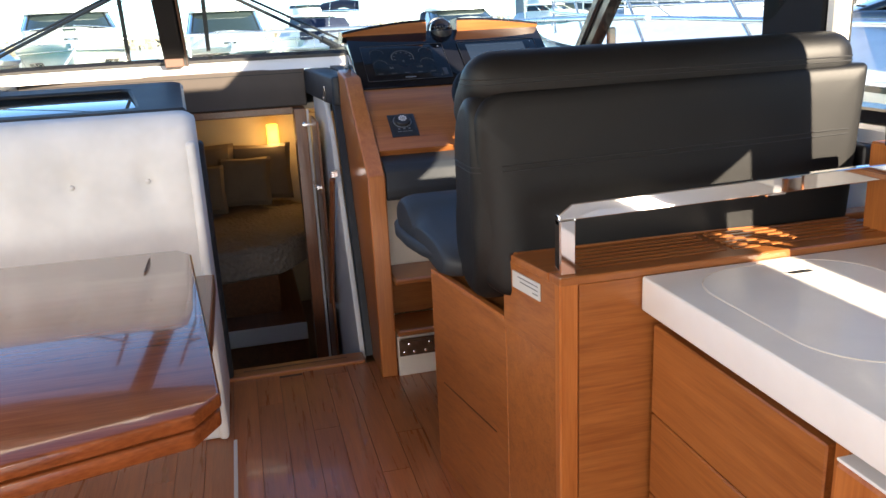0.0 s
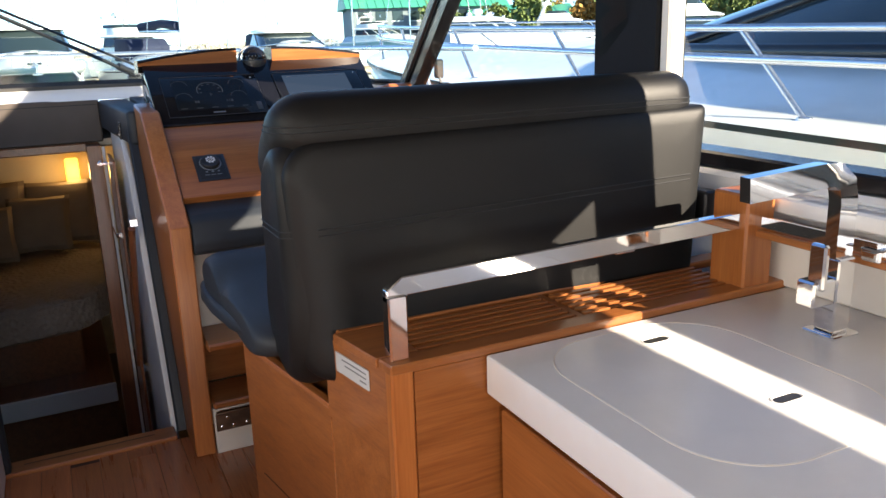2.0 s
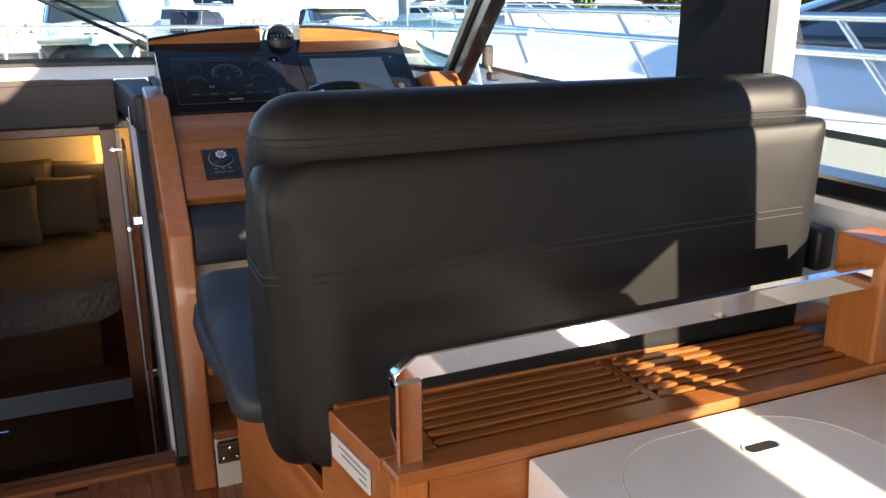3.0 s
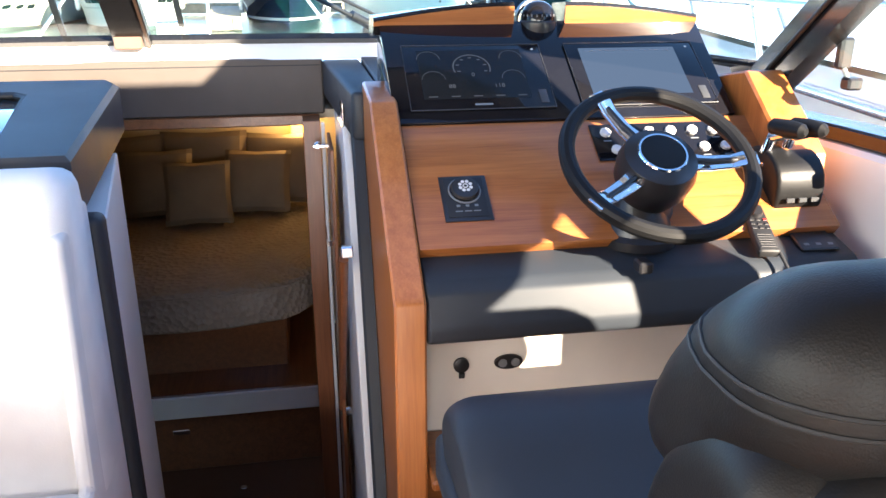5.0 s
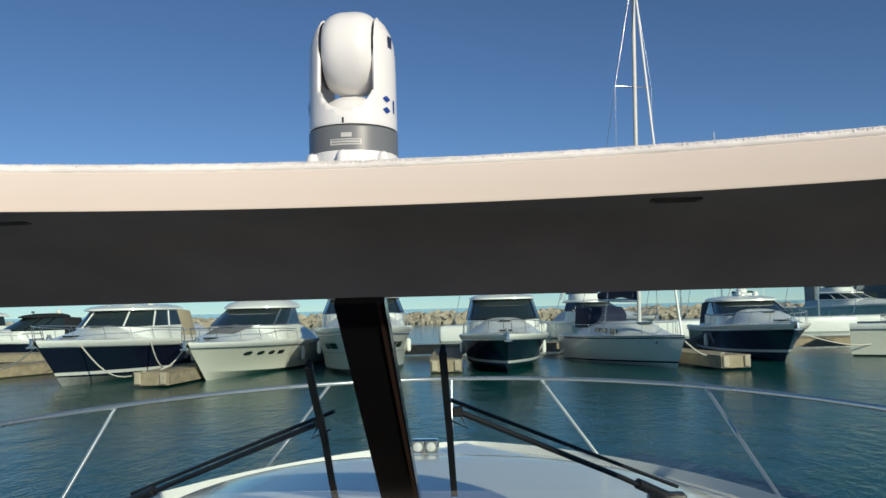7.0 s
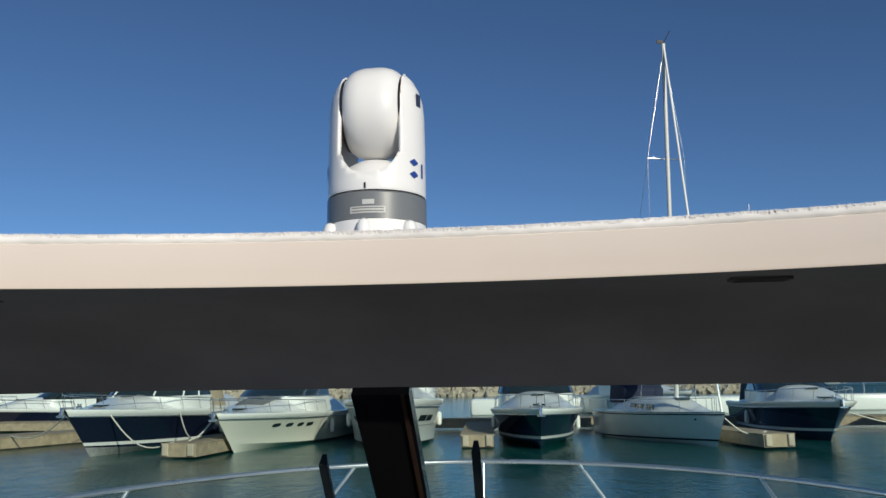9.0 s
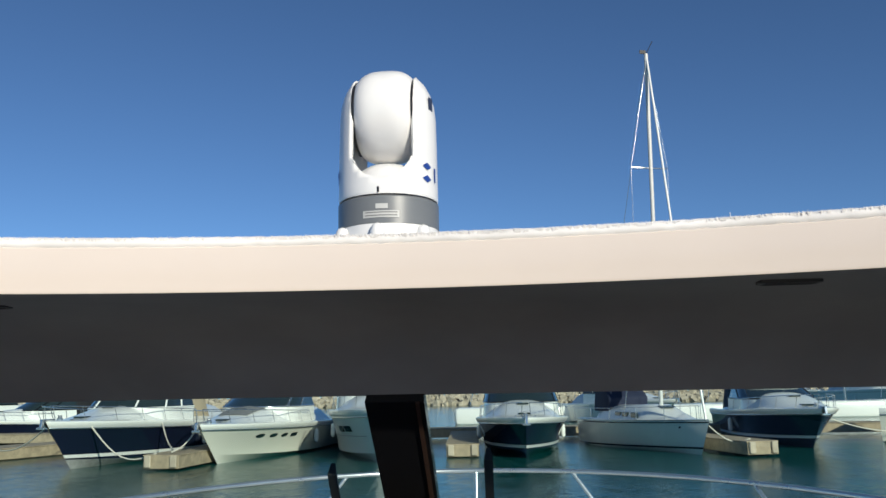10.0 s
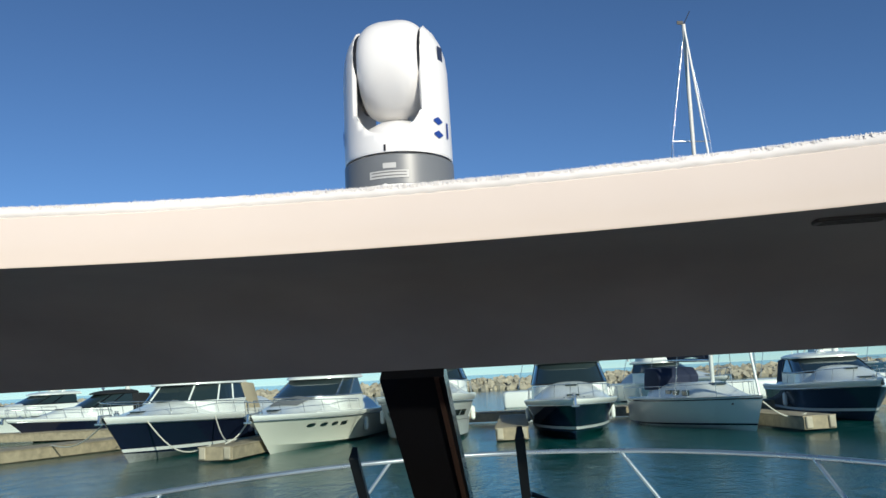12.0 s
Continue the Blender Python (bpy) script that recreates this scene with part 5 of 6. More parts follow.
part("bar", sweep([(0.14, 6.02, 1.02), (0.14, 6.03, 1.045), (0.33, 5.95, 1.045), (0.33, 5.94, 1.01)], 0.005, 6), CHROME, fh)


def wiper(foot, elbow, tip, base):
    w = thing("windscreen_wiper", "black pantograph windscreen wiper at rest", "wiper", "wipers")
    f, e = Vector(foot), Vector(elbow)
    off = Vector((0.012, 0, 0.02))
    side = math.copysign(1, f.x - e.x)
    part("arm", sweep([f, f.lerp(e, 0.25) + Vector((0, 0, 0.006)), e], 0.0085, 8), BLACK, w)
    part("arm", sweep([f + off * 2.0, e + off + Vector((-side * 0.03, 0, 0.012))], 0.006, 8), BLACK, w)
    part("arm_sleeve", sweep([f + Vector((0, 0, 0.005)), f.lerp(e, 0.17) + Vector((0, 0, 0.008))], 0.017, 10), BLACK, w)
    part("hose", sweep([e, e.lerp(f, 0.04) + Vector((0, 0.0, -0.035)), e + Vector((-side * 0.03, 0, -0.02))], 0.003, 6), RUBBER, w)
    part("motor_cover", box(f.x - 0.07, f.x + 0.05, f.y - 0.03, f.y + 0.03, f.z - 0.03, f.z + 0.022, 0.012, 3), BLACK, w)
    t, b = Vector(tip), Vector(base)
    m = t.lerp(b, 0.5)
    part("blade", sweep([t, t.lerp(b, 0.2), m + Vector((0, 0.01, 0.006)), t.lerp(b, 0.8), b], 0, shape=[(-0.010, -0.015), (0.010, -0.015), (0.005, 0.016), (-0.005, 0.016)]), RUBBER, w, "rubber blade")
    part("blade_spine", sweep([t.lerp(b, 0.15), m + Vector((0.0, 0.02, 0.018)), t.lerp(b, 0.85)], 0.006, 6), BLACK, w)
    part("pivot", box(e.x - 0.014, e.x + 0.014, e.y - 0.012, e.y + 0.012, e.z - 0.014, e.z + 0.014, 0.004), BLACK, w)
    return w


wiper((-1.10, 4.56, 1.19), (-0.338, 4.207, 1.509), (-0.307, 3.967, 1.695), (-0.361, 4.518, 1.21))
wiper((0.71, 4.55, 1.205), (0.064, 4.173, 1.54), (0.047, 3.93, 1.727), (0.027, 4.474, 1.248))

# roof camera
tc = thing("roof_camera", "white domed thermal camera on a grey-banded base", "camera")
TX, TY, R0 = -0.139, 3.76, 0.104
cone = painted("camera_white", (0.82, 0.81, 0.80), 0.3, 0.2, vary=0.02)
BLUE = painted("blue_mark", (0.02, 0.06, 0.28), 0.4)
part("base", lathe([(R0 + 0.012, 1.98), (R0 + 0.008, 2.12), (R0 + 0.002, 2.178), (R0, 2.191)], (TX, TY, 0), 64), cone, tc)
for a in (222, 268, 318):
    p = Vector((TX + (R0 + 0.006) * math.cos(radians(a)), TY + (R0 + 0.006) * math.sin(radians(a)), 2.155))
    part("bolt_boss", lathe([(0.016, -0.05), (0.015, 0.02), (0.010, 0.032), (0.002, 0.036)], p, 14), cone, tc)
part("grey_band", lathe([(R0 + 0.001, 2.1915), (R0 + 0.001, 2.245), (R0 - 0.004, 2.249)], (TX, TY, 0), 64), GREY_PLASTIC, tc, "grey band")
prof = [(R0 - 0.001, 2.251), (R0, 2.255), (R0 - 0.001, 2.37), (R0 - 0.002, 2.43), (R0 - 0.005, 2.460), (R0 - 0.012, 2.485), (R0 - 0.023, 2.506), (R0 - 0.040, 2.525), (R0 - 0.064, 2.541), (0.012, 2.551), (0.001, 2.552)]
fine = []
for (r0, z0), (r1, z1) in zip(prof, prof[1:]):
    for k in range(8):
        fine.append((lerp(r0, r1, k / 8), lerp(z0, z1, k / 8)))
bm = lathe(fine, (TX, TY, 0), 128)
gone = []
for f in bm.faces:
    c = f.calc_center_median()
    dx = abs(c.x - TX)
    zc = 2.288 + 0.0645 - math.sqrt(max(0, 0.0645 ** 2 - min(dx, 0.0645) ** 2))
    if (dx < 0.0645 and c.z > zc) or len(f.verts) > 4:
        gone.append(f)
bmesh.ops.delete(bm, geom=gone, context="FACES")
for q in bm.verts:
    dx = abs(q.co.x - TX)
    if q.is_boundary and q.co.z > 2.275 and dx < 0.075:
        if q.co.z > 2.342:
            q.co.x = TX + math.copysign(0.0645, q.co.x - TX)
        else:
            q.co.z = 2.3505 - math.sqrt(max(0, 0.0645 ** 2 - min(dx, 0.0624) ** 2))
yk = part("yoke", bm, cone, tc, smooth=50)
mod = yk.modifiers.new("shell", "SOLIDIFY")
mod.thickness, mod.offset = 0.008, -1
part("floor_dome", lathe([(0.088, 2.288), (0.07, 2.312), (0.045, 2.328), (0.015, 2.335), (0.001, 2.336)], (TX, TY, 0), 40), cone, tc)
ball = lathe([(0.099 * max(0.0, 1 - (abs(t) / 0.073) ** 3) ** (1 / 3) + 0.0005, t) for t in [0.0585 * math.sin(math.pi / 2 * (k / 16 - 1)) for k in range(33)]], (TX, TY, 2.441), 48, pose(0, 0, 0, 0, 90, 0))
part("ball", ball, cone, tc, "white camera ball", 60)
# black discs added inside the yoke so the gaps beside the ball look dark
for sd in (-1, 1):
    part("gap_liner", lathe([(0.0790, 0.0), (0.0790, 0.0045)], (TX + sd * 0.0617 - 0.00225, TY, 2.441), 48, pose(0, 0, 0, 0, 90, 0)), BLACK, tc, "black disc darkening the pivot gap")
def on_drum(a, z, w, h, mat, parent, name, out=0.0015):
    rows = []
    for i in range(7):
        t = radians(a) + (i / 6 - 0.5) * w / R0
        rows.append([Vector((TX + (R0 + out) * math.cos(t), TY + (R0 + out) * math.sin(t), z + h * k)) for k in (-0.5, 0.5)])
    return part(name, grid(rows), mat, parent)


on_drum(272, 2.225, 0.024, 0.010, LABEL, tc, "small_label", 0.0022)
lb2 = on_drum(271, 2.209, 0.072, 0.014, LABEL, tc, "rating_label", 0.0022)
for k in range(2):
    on_drum(271, 2.2125 - 0.006 * k, 0.064, 0.002, PRINT_DARK, lb2, "print_line", 0.0026)
on_drum(268, 2.259, 0.004, 0.012, BLACK, tc, "index_mark", 0.0012)
for dz in (0.013, -0.013):
    rows = []
    for i in range(7):
        u = i / 6 * 2 - 1
        t = radians(328) + u * 0.012 / R0
        hh = 0.011 * (1 - abs(u)) + 0.002
        rows.append([Vector((TX + (R0 + 0.0015) * math.cos(t), TY + (R0 + 0.0015) * math.sin(t), 2.302 + dz + hh * k)) for k in (-0.6, 0.6)])
    part("blue_mark", grid(rows), BLUE, tc, "blue diamond mark")
for a in (344, 203):
    on_drum(a, 2.302, 0.007, 0.030, BLUE, tc, "blue_mark")
on_drum(199, 2.308, 0.010, 0.012, BLUE, tc, "blue_mark")
for a, z in ((341, 2.455), (344, 2.415)):
    on_drum(a, z, 0.02, 0.028, painted("navy_mark", (0.03, 0.04, 0.08), 0.4), tc, "dark_patch", -0.003)

# ---- water, breakwater, docks ----
m, b, n, l = base_mat("harbour_water", (0.004, 0.078, 0.074), 0.09, 0, 0, 0.15)
v = coords(n, l, (1.0, 0.55, 1.0))
w1 = noise_tex(n, l, v, 1.1, 5, 0.6, 0.4)
w2 = noise_tex(n, l, v, 5.5, 4, 0.6, 0.3)
ad = n.new("ShaderNodeMath")
ad.operation = "MULTIPLY_ADD"
l.new(w2, ad.inputs[0])
ad.inputs[1].default_value = 0.35
l.new(w1, ad.inputs[2])
add_bump(n, l, b, ad.outputs[0], 0.55, 0.12)
WATER = m
structure("water", grid([[Vector((x, y, WATER_Z)) for y in (-600, 60, 400, 3000)] for x in (-2500, -200, 200, 2500)]), WATER, "rippled teal harbour water")

STONE = painted("breakwater_stone", (0.42, 0.36, 0.28), 0.85, scale=0.8, vary=0.35, bump=0.5)
DOCK_WOOD = painted("weathered_dock_wood", (0.36, 0.29, 0.20), 0.75, scale=3, vary=0.25, bump=0.3)
rng = random.Random(11)
verts, faces = [], []
for i in range(2600):
    x = rng.uniform(-190, 60)
    h = rng.random()
    y = 150 + h * 6 + rng.uniform(-0.8, 0.8) + 0.05 * max(0, x)
    z = WATER_Z + h * 1.7
    s = rng.uniform(0.4, 0.85)
    k = len(verts)
    rot = Euler((rng.uniform(0, 3), rng.uniform(0, 3), rng.uniform(0, 3))).to_matrix()
    for sx in (-1, 1):
        for sy in (-1, 1):
            for sz in (-1, 1):
                p = rot @ Vector((sx * s * rng.uniform(0.6, 1), sy * s * rng.uniform(0.6, 1), sz * s * rng.uniform(0.45, 0.8)))
                verts.append((x + p.x, y + p.y, z + p.z))
    faces += [tuple(k + q for q in f) for f in ((0, 1, 3, 2), (4, 6, 7, 5), (0, 4, 5, 1), (2, 3, 7, 6), (0, 2, 6, 4), (1, 5, 7, 3))]
me = bpy.data.meshes.new("breakwater")
me.from_pydata(verts, [], faces)
me.materials.append(STONE)
tagged(new("breakwater", me), "long breakwater of pale tumbled stones", "breakwater", kind="stuff")
structure("breakwater_core", prism([(151, -2.0), (155, 0.5), (160, 0.5), (166, -2.0)], "x", -190, 62, 0), STONE, "stone core of the breakwater")


def dock(at, yaw, L, W, top=-0.55):
    d = thing("floating_dock", "weathered wooden floating dock with pale bumpers", "dock", "finger docks")
    part("frame", box(-W / 2, W / 2, 0, L, top - 0.55, top - 0.05, 0.02), DOCK_WOOD, d)
    nb = max(4, int(L / 0.9))
    for k in range(nb):
        part("deck_board", box(-W / 2 - 0.03, W / 2 + 0.03, L * k / nb + 0.01, L * (k + 1) / nb - 0.01, top - 0.045, top, 0.008), DOCK_WOOD, d)
    for sx in (-1, 1):
        part("bumper", box(sx * W * 0.36 - 0.14, sx * W * 0.36 + 0.14, -0.10, 0.0, top - 0.5, top - 0.02, 0.03), STONE, d, "pale bumper post")
    d.matrix_world = pose(at[0], at[1], 0, 0, 0, yaw)
    return d


dock((-14.55, 33.6), -4, 12, 1.55, -0.52)
dock((-2.75, 38.2), 4, 11, 1.45, -0.55)
dock((9.85, 37.1), 16, 11, 1.4, -0.5)
dock((-27.6, 36.0), -21, 12, 2.4, -0.55)
dock((-70, 52.5), -90, 135, 2.0, -0.5)
dock((24, 47), -62, 30, 2.0, -0.45)

# ---- boats ----
HULL_WHITE = painted("boat_white", (0.86, 0.86, 0.83), 0.22, 0.3, vary=0.03)
HULL_CREAM = painted("boat_cream", (0.77, 0.75, 0.66), 0.22, 0.3, vary=0.03)
HULL_NAVY = painted("boat_navy", (0.010, 0.014, 0.035), 0.12, 0.4, vary=0.05)
HULL_GREY = painted("weathered_bottom_paint", (0.34, 0.34, 0.33), 0.6, vary=0.2)
BOAT_GLASS = painted("boat_glass", (0.022, 0.035, 0.038), 0.06, 0.4)
CANVAS_NAVY = painted("navy_canvas", (0.014, 0.02, 0.05), 0.85, bump=0.2)
CANVAS_BLACK = painted("black_canvas", (0.010, 0.011, 0.014), 0.85, bump=0.2)
CANVAS_TAN = painted("tan_canvas", (0.45, 0.37, 0.26), 0.85, bump=0.2)
GREY_DECK = painted("grey_pad", (0.22, 0.22, 0.22), 0.7)
STEEL = painted("boat_steel", (0.62, 0.63, 0.65), 0.2, 0, 0.9)
LEAF_GREEN = painted("green_print", (0.20, 0.42, 0.10), 0.5)
ROPE = painted("rope", (0.62, 0.58, 0.5), 0.8)


def hull_lines(L, B, fb, bow_rise, rake):
    def sheer(s):
        k = min(1.0, s / 0.62)
        half = B / 2 * (1 - (1 - k) ** 2.3) ** 0.92
        z = fb + bow_rise * (1 - min(1, s)) ** 1.6
        return half, z

    def point(s, h, side):
        """s 0 at the bow to 1 at the stern; h 0 at the keel line to 1 at the sheer."""
        half, z = sheer(s)
        low = half * (0.10 + 0.80 * min(1.0, s / 0.7) ** 0.7)
        w = lerp(low, half, max(0, (h - 0.12) / 0.88) ** 0.8) if h > 0.12 else low * (h / 0.12) ** 0.7
        zz = lerp(-0.45 + 0.3 * (1 - s), z, h)
        y = L * s - rake * (1 - s) ** 2.5 * (h - 0.3)
        return Vector((side * w, y, zz))
    return sheer, point


def moored_hull(L, B, fb, rise, rake, crown=1.0):
    """A planing hull: s runs 0 at the bow to 1 at the stern, t 0 at the chine to 1 at the sheer."""
    def sheer(s):
        k = min(1.0, s / 0.48)
        half = B / 2 * (1 - (1 - k) ** 2.5) ** 0.74 * (1 - 0.08 * max(0.0, s - 0.6) / 0.4)
        return half, fb + rise * (1 - s) ** 1.8

    def slant(s, z):
        return L * s - rake * (1 - s) ** 4 * z / (fb + rise)

    def side_pt(s, t, side, out=0.0):
        hs, zs = sheer(s)
        k = min(1.0, s / 0.62)
        hc, zc = B / 2 * 0.86 * (1 - (1 - k) ** 1.9), 0.08 + 0.34 * (1 - s) ** 3
        z = lerp(zc, zs, t)
        return Vector((side * (lerp(hc, hs, max(0.0, t) ** 1.3) + out), slant(s, z) - out * 0.5 * (1 - s), z))

    def keel_pt(s):
        z = -0.45 + 0.35 * (1 - s) ** 6
        return Vector((0, slant(s, z), z))

    def deck_pt(s, u, up=0.0):
        half, z = sheer(s)
        f = max(0.0, min(1.0, (s - 0.05) / 0.24))
        f = f * f * (3 - 2 * f)
        hump = crown * (0.42 * f + 0.38 * max(0.0, min(1.0, (s - 0.10) / 0.25))) * max(0.0, 1 - (abs(u) / 0.82) ** 3) + 0.05 * (1 - u * u)
        return Vector((u * half, slant(s, z) + 0.05 * (1 - s), z + 0.03 + hump + up))
    return sheer, side_pt, keel_pt, deck_pt


def house_ring(z, fy, hw, ay, rr, n=16, m=5):
    """A plan outline open at the stern: port side, rounded front, starboard side."""
    left = [Vector((-hw, lerp(ay, fy + rr, k / m), z)) for k in range(m)]
    arc = []
    for k in range(n + 1):
        a = math.pi * (k / n - 0.5)
        sn, cs = math.sin(a), math.cos(a)
        arc.append(Vector((hw * math.copysign(abs(sn) ** 0.72, sn), fy + rr * (1 - abs(cs) ** 0.85), z)))
    return left + arc + [Vector((-p.x, p.y, p.z)) for p in reversed(left)]


# cuts of the glass band, as steps round the outline: framed panes or one wide wrap-round screen
FRAMED = (0, 4, 7, 11, 15, 19, 22, 26)
WRAPPED = (0, 5, 8, 18, 21, 26)


def yacht(at, yaw, L, B, fb, hullmat, label, stripe=None, ports=0, cuts=WRAPPED, framemat=None, glass_h=0.72, rake_glass=1.7, roofmat=None, tower="array", bottom=None, pad=False, hull_windows=False, rail_h=0.62, aft=None, bridge=False, house_up=0.0, rise=0.42, roof_h=1.0, fwd=0.0, house_end=0.66):
    rake = 1.9
    sheer, side_pt, keel_pt, deck_pt = moored_hull(L, B, fb, rise, rake)
    Y = thing("motor_yacht", label, "boat", "moored boats")
    SS = [(k / 26) ** 1.6 for k in range(27)]
    TT = [0.84 * k / 6 for k in range(7)]
    H = part("hull", grid([[side_pt(s, t, -1) for t in reversed(TT)] + [side_pt(s, t, 1) for t in TT] for s in SS]), hullmat, Y, smooth=50)
    bmb = grid([[side_pt(s, 0, -1), keel_pt(s), side_pt(s, 0, 1)] for s in SS])
    part("bottom", bmb, bottom or hullmat, H, "painted hull bottom", 20)
    part("transom", box(-B * 0.42, B * 0.42, L - 0.06, L - 0.01, 0.0, fb - 0.1, 0.02), HULL_WHITE, H)
    for sd in (-1, 1):
        part("gunwale", grid([[side_pt(s, 0.82, sd, 0.004), side_pt(s, 0.845, sd, 0.05), side_pt(s, 0.97, sd, 0.07), side_pt(s, 1.0, sd, 0.04) + Vector((0, 0, 0.03)), side_pt(s, 1.0, sd, -0.10) + Vector((0, 0, 0.06))] for s in SS]), HULL_WHITE, H, "white moulded gunwale", 50)
        part("rub_rail", sweep([side_pt(s, 0.845, sd, 0.055) for s in SS], 0.022, 6), STEEL, H, "steel rubbing strip")
        if stripe:
            part("boot_stripe", grid([[side_pt(s, t - 0.10 * (1 - s) ** 2, sd, 0.012) for t in (0.14, 0.23)] for s in SS]), stripe, H, "pale boot stripe")
        for k in range(ports):
            s0 = 0.17 + 0.062 * k
            last = k == ports - 1
            bm = bmesh.new()
            bm.faces.new([bm.verts.new(side_pt(s0 + (0.019 if not last else 0.022) * math.copysign(abs(math.cos(q)) ** (0.9 if not last else 0.3), math.cos(q)), 0.60 + 0.065 * math.copysign(abs(math.sin(q)) ** (0.9 if not last else 0.3), math.sin(q)) + 0.02 * math.cos(q), sd, 0.02)) for q in [2 * math.pi * j / 20 for j in range(20)]])
            part("portlight", bm, BOAT_GLASS, H, "dark portlight")
        if hull_windows:
            w = part("hull_window", grid([[side_pt(lerp(0.13, 0.27, k / 6), t, sd, 0.02) for t in (0.50, 0.64)] for k in range(7)]), BOAT_GLASS, H, "long dark hull window")
            part("window_mullion", grid([[side_pt(s, t, sd, 0.03) for t in (0.50, 0.64)] for s in (0.195, 0.20)]), HULL_WHITE, w)
            part("styling_line", sweep([side_pt(s, 0.40, sd, 0.01) for s in SS[4:]], 0.015, 5), GREY_DECK, H)
    UU = [k / 8 - 1 for k in range(17)]
    part("deck", grid([[deck_pt(s, u * 0.97) for u in UU] for s in SS if s < 0.86]), HULL_WHITE, Y, "white moulded deck", 40)
    if pad:
        part("sun_pad", grid([[deck_pt(lerp(0.17, 0.29, k / 6), u, 0.035) for u in (-0.42, -0.38, 0, 0.38, 0.42)] for k in range(7)]), GREY_DECK, Y, "grey sun pad")
    for hs in (0.12, 0.235):
        c = deck_pt(hs, 0)
        part("deck_hatch", box(-0.27, 0.27, c.y - 0.25, c.y + 0.25, c.z - 0.03, c.z + 0.05, 0.02), BOAT_GLASS, Y, "dark deck hatch")
    tip = deck_pt(0.0, 0)
    part("anchor", joined(box(-0.07, 0.07, tip.y - 0.30, tip.y + 0.5, tip.z - 0.02, tip.z + 0.05, 0.015), prism([(tip.y - 0.36, tip.z - 0.34), (tip.y - 0.20, tip.z - 0.30), (tip.y - 0.16, tip.z + 0.02), (tip.y - 0.30, tip.z + 0.04)], "x", -0.05, 0.05, 0.01), box(-0.17, 0.17, tip.y - 0.36, tip.y - 0.24, tip.z - 0.36, tip.z - 0.26, 0.02)), STEEL, Y, "steel anchor on its roller")
    part("windlass", lathe([(0.12, 0), (0.12, 0.10), (0.07, 0.14), (0.09, 0.22)], (0, tip.y + 0.9, deck_pt(0.035, 0).z - 0.02), 14), STEEL, Y)
    # deckhouse: cowl, glass band, roof
    z1 = fb + 0.92 + house_up
    z2 = z1 + glass_h
    fy, ay = (0.29 - fwd) * L, house_end * L
    hw, tw = B * 0.425, B * 0.365
    r0, r1 = house_ring(fb + 0.1, fy - 0.45, hw, ay, 0.18 * L), house_ring(z1, fy, hw * 0.98, ay, 0.17 * L)
    r2 = house_ring(z2, fy + rake_glass, tw, ay, 0.14 * L)
    ho = part("deckhouse", grid([r0, r1]), HULL_WHITE, Y, "white deckhouse", 50)
    fm = framemat or FRAME_BLACK
    for i0, i1 in zip(cuts, cuts[1:]):
        w = part("window", grid([[r1[i].lerp(r2[i], v) for i in range(i0, i1 + 1)] for v in (0.0, 0.5, 1.0)]), BOAT_GLASS, ho, "dark cabin window", 60)
        part("window_frame", sweep([r1[i0].lerp(r2[i0], v) for v in (0, 0.5, 1)], 0.045, 6), fm, w)
    part("screen_sill", sweep(r1, 0.04, 6), fm, ho)
    brow = tw + 0.10
    rf = rake_glass - 0.35
    roofs = [house_ring(z2 - 0.02, fy + rake_glass - 0.02, tw - 0.02, ay + 0.5, 0.14 * L), house_ring(z2 + 0.01, fy + rf, brow, ay + 0.5, 0.14 * L), house_ring(z2 + 0.10, fy + rf + 0.02, brow, ay + 0.5, 0.14 * L), house_ring(z2 + 0.10 + 0.10 * roof_h, fy + rf + 0.35, brow * 0.90, ay + 0.4, 0.13 * L), house_ring(z2 + 0.10 + 0.20 * roof_h, fy + rf + 1.1, brow * 0.6, ay + 0.2, 0.10 * L), house_ring(z2 + 0.10 + 0.22 * roof_h, fy + rf + 2.2, 0.05, ay, 0.3)]
    part("roof", grid(roofs), roofmat or HULL_WHITE, Y, "rounded hardtop", 40)
    part("aft_bulkhead", box(-tw, tw, ay - 0.05, ay, fb, z2, 0.02), BOAT_GLASS, Y, "dark glazed aft bulkhead")
    if aft:
        part("aft_enclosure", prism([(ay + 0.02, fb), (ay + 0.02, z2 + 0.05), (ay + 1.4, z2 - 0.05), (ay + 2.4, fb)], "x", -tw * 1.05, tw * 1.05, 0.06, 2), aft, Y, "canvas cockpit enclosure")
    rz = z2 + 0.10 + 0.19 * roof_h
    my = fy + rake_glass + 1.5
    if bridge:
        b0, b1 = house_ring(z2 + 0.16, fy + rf + 0.9, brow * 0.84, ay, 0.10 * L), house_ring(z2 + 0.75, fy + rf + 1.4, brow * 0.80, ay, 0.10 * L)
        part("flybridge", grid([b0, b1, house_ring(z2 + 0.72, fy + rf + 1.6, brow * 0.74, ay, 0.10 * L)]), HULL_WHITE, Y, "white flybridge coaming", 40)
        part("bridge_screen", grid([house_ring(z2 + 0.74, fy + rf + 1.45, brow * 0.78, fy + rf + 3.6, 0.10 * L), house_ring(z2 + 1.02, fy + rf + 1.75, brow * 0.74, fy + rf + 3.6, 0.10 * L)]), BOAT_GLASS, Y, "low smoked screen")
        rz, my = z2 + 0.70, fy + rf + 3.4
        for sd in (-1, 1):
            part("arch_leg", sweep([(sd * tw * 0.8, my + 1.0, z2 + 0.3), (sd * tw * 0.7, my + 0.4, rz + 0.9)], 0.09, 8), HULL_WHITE, Y)
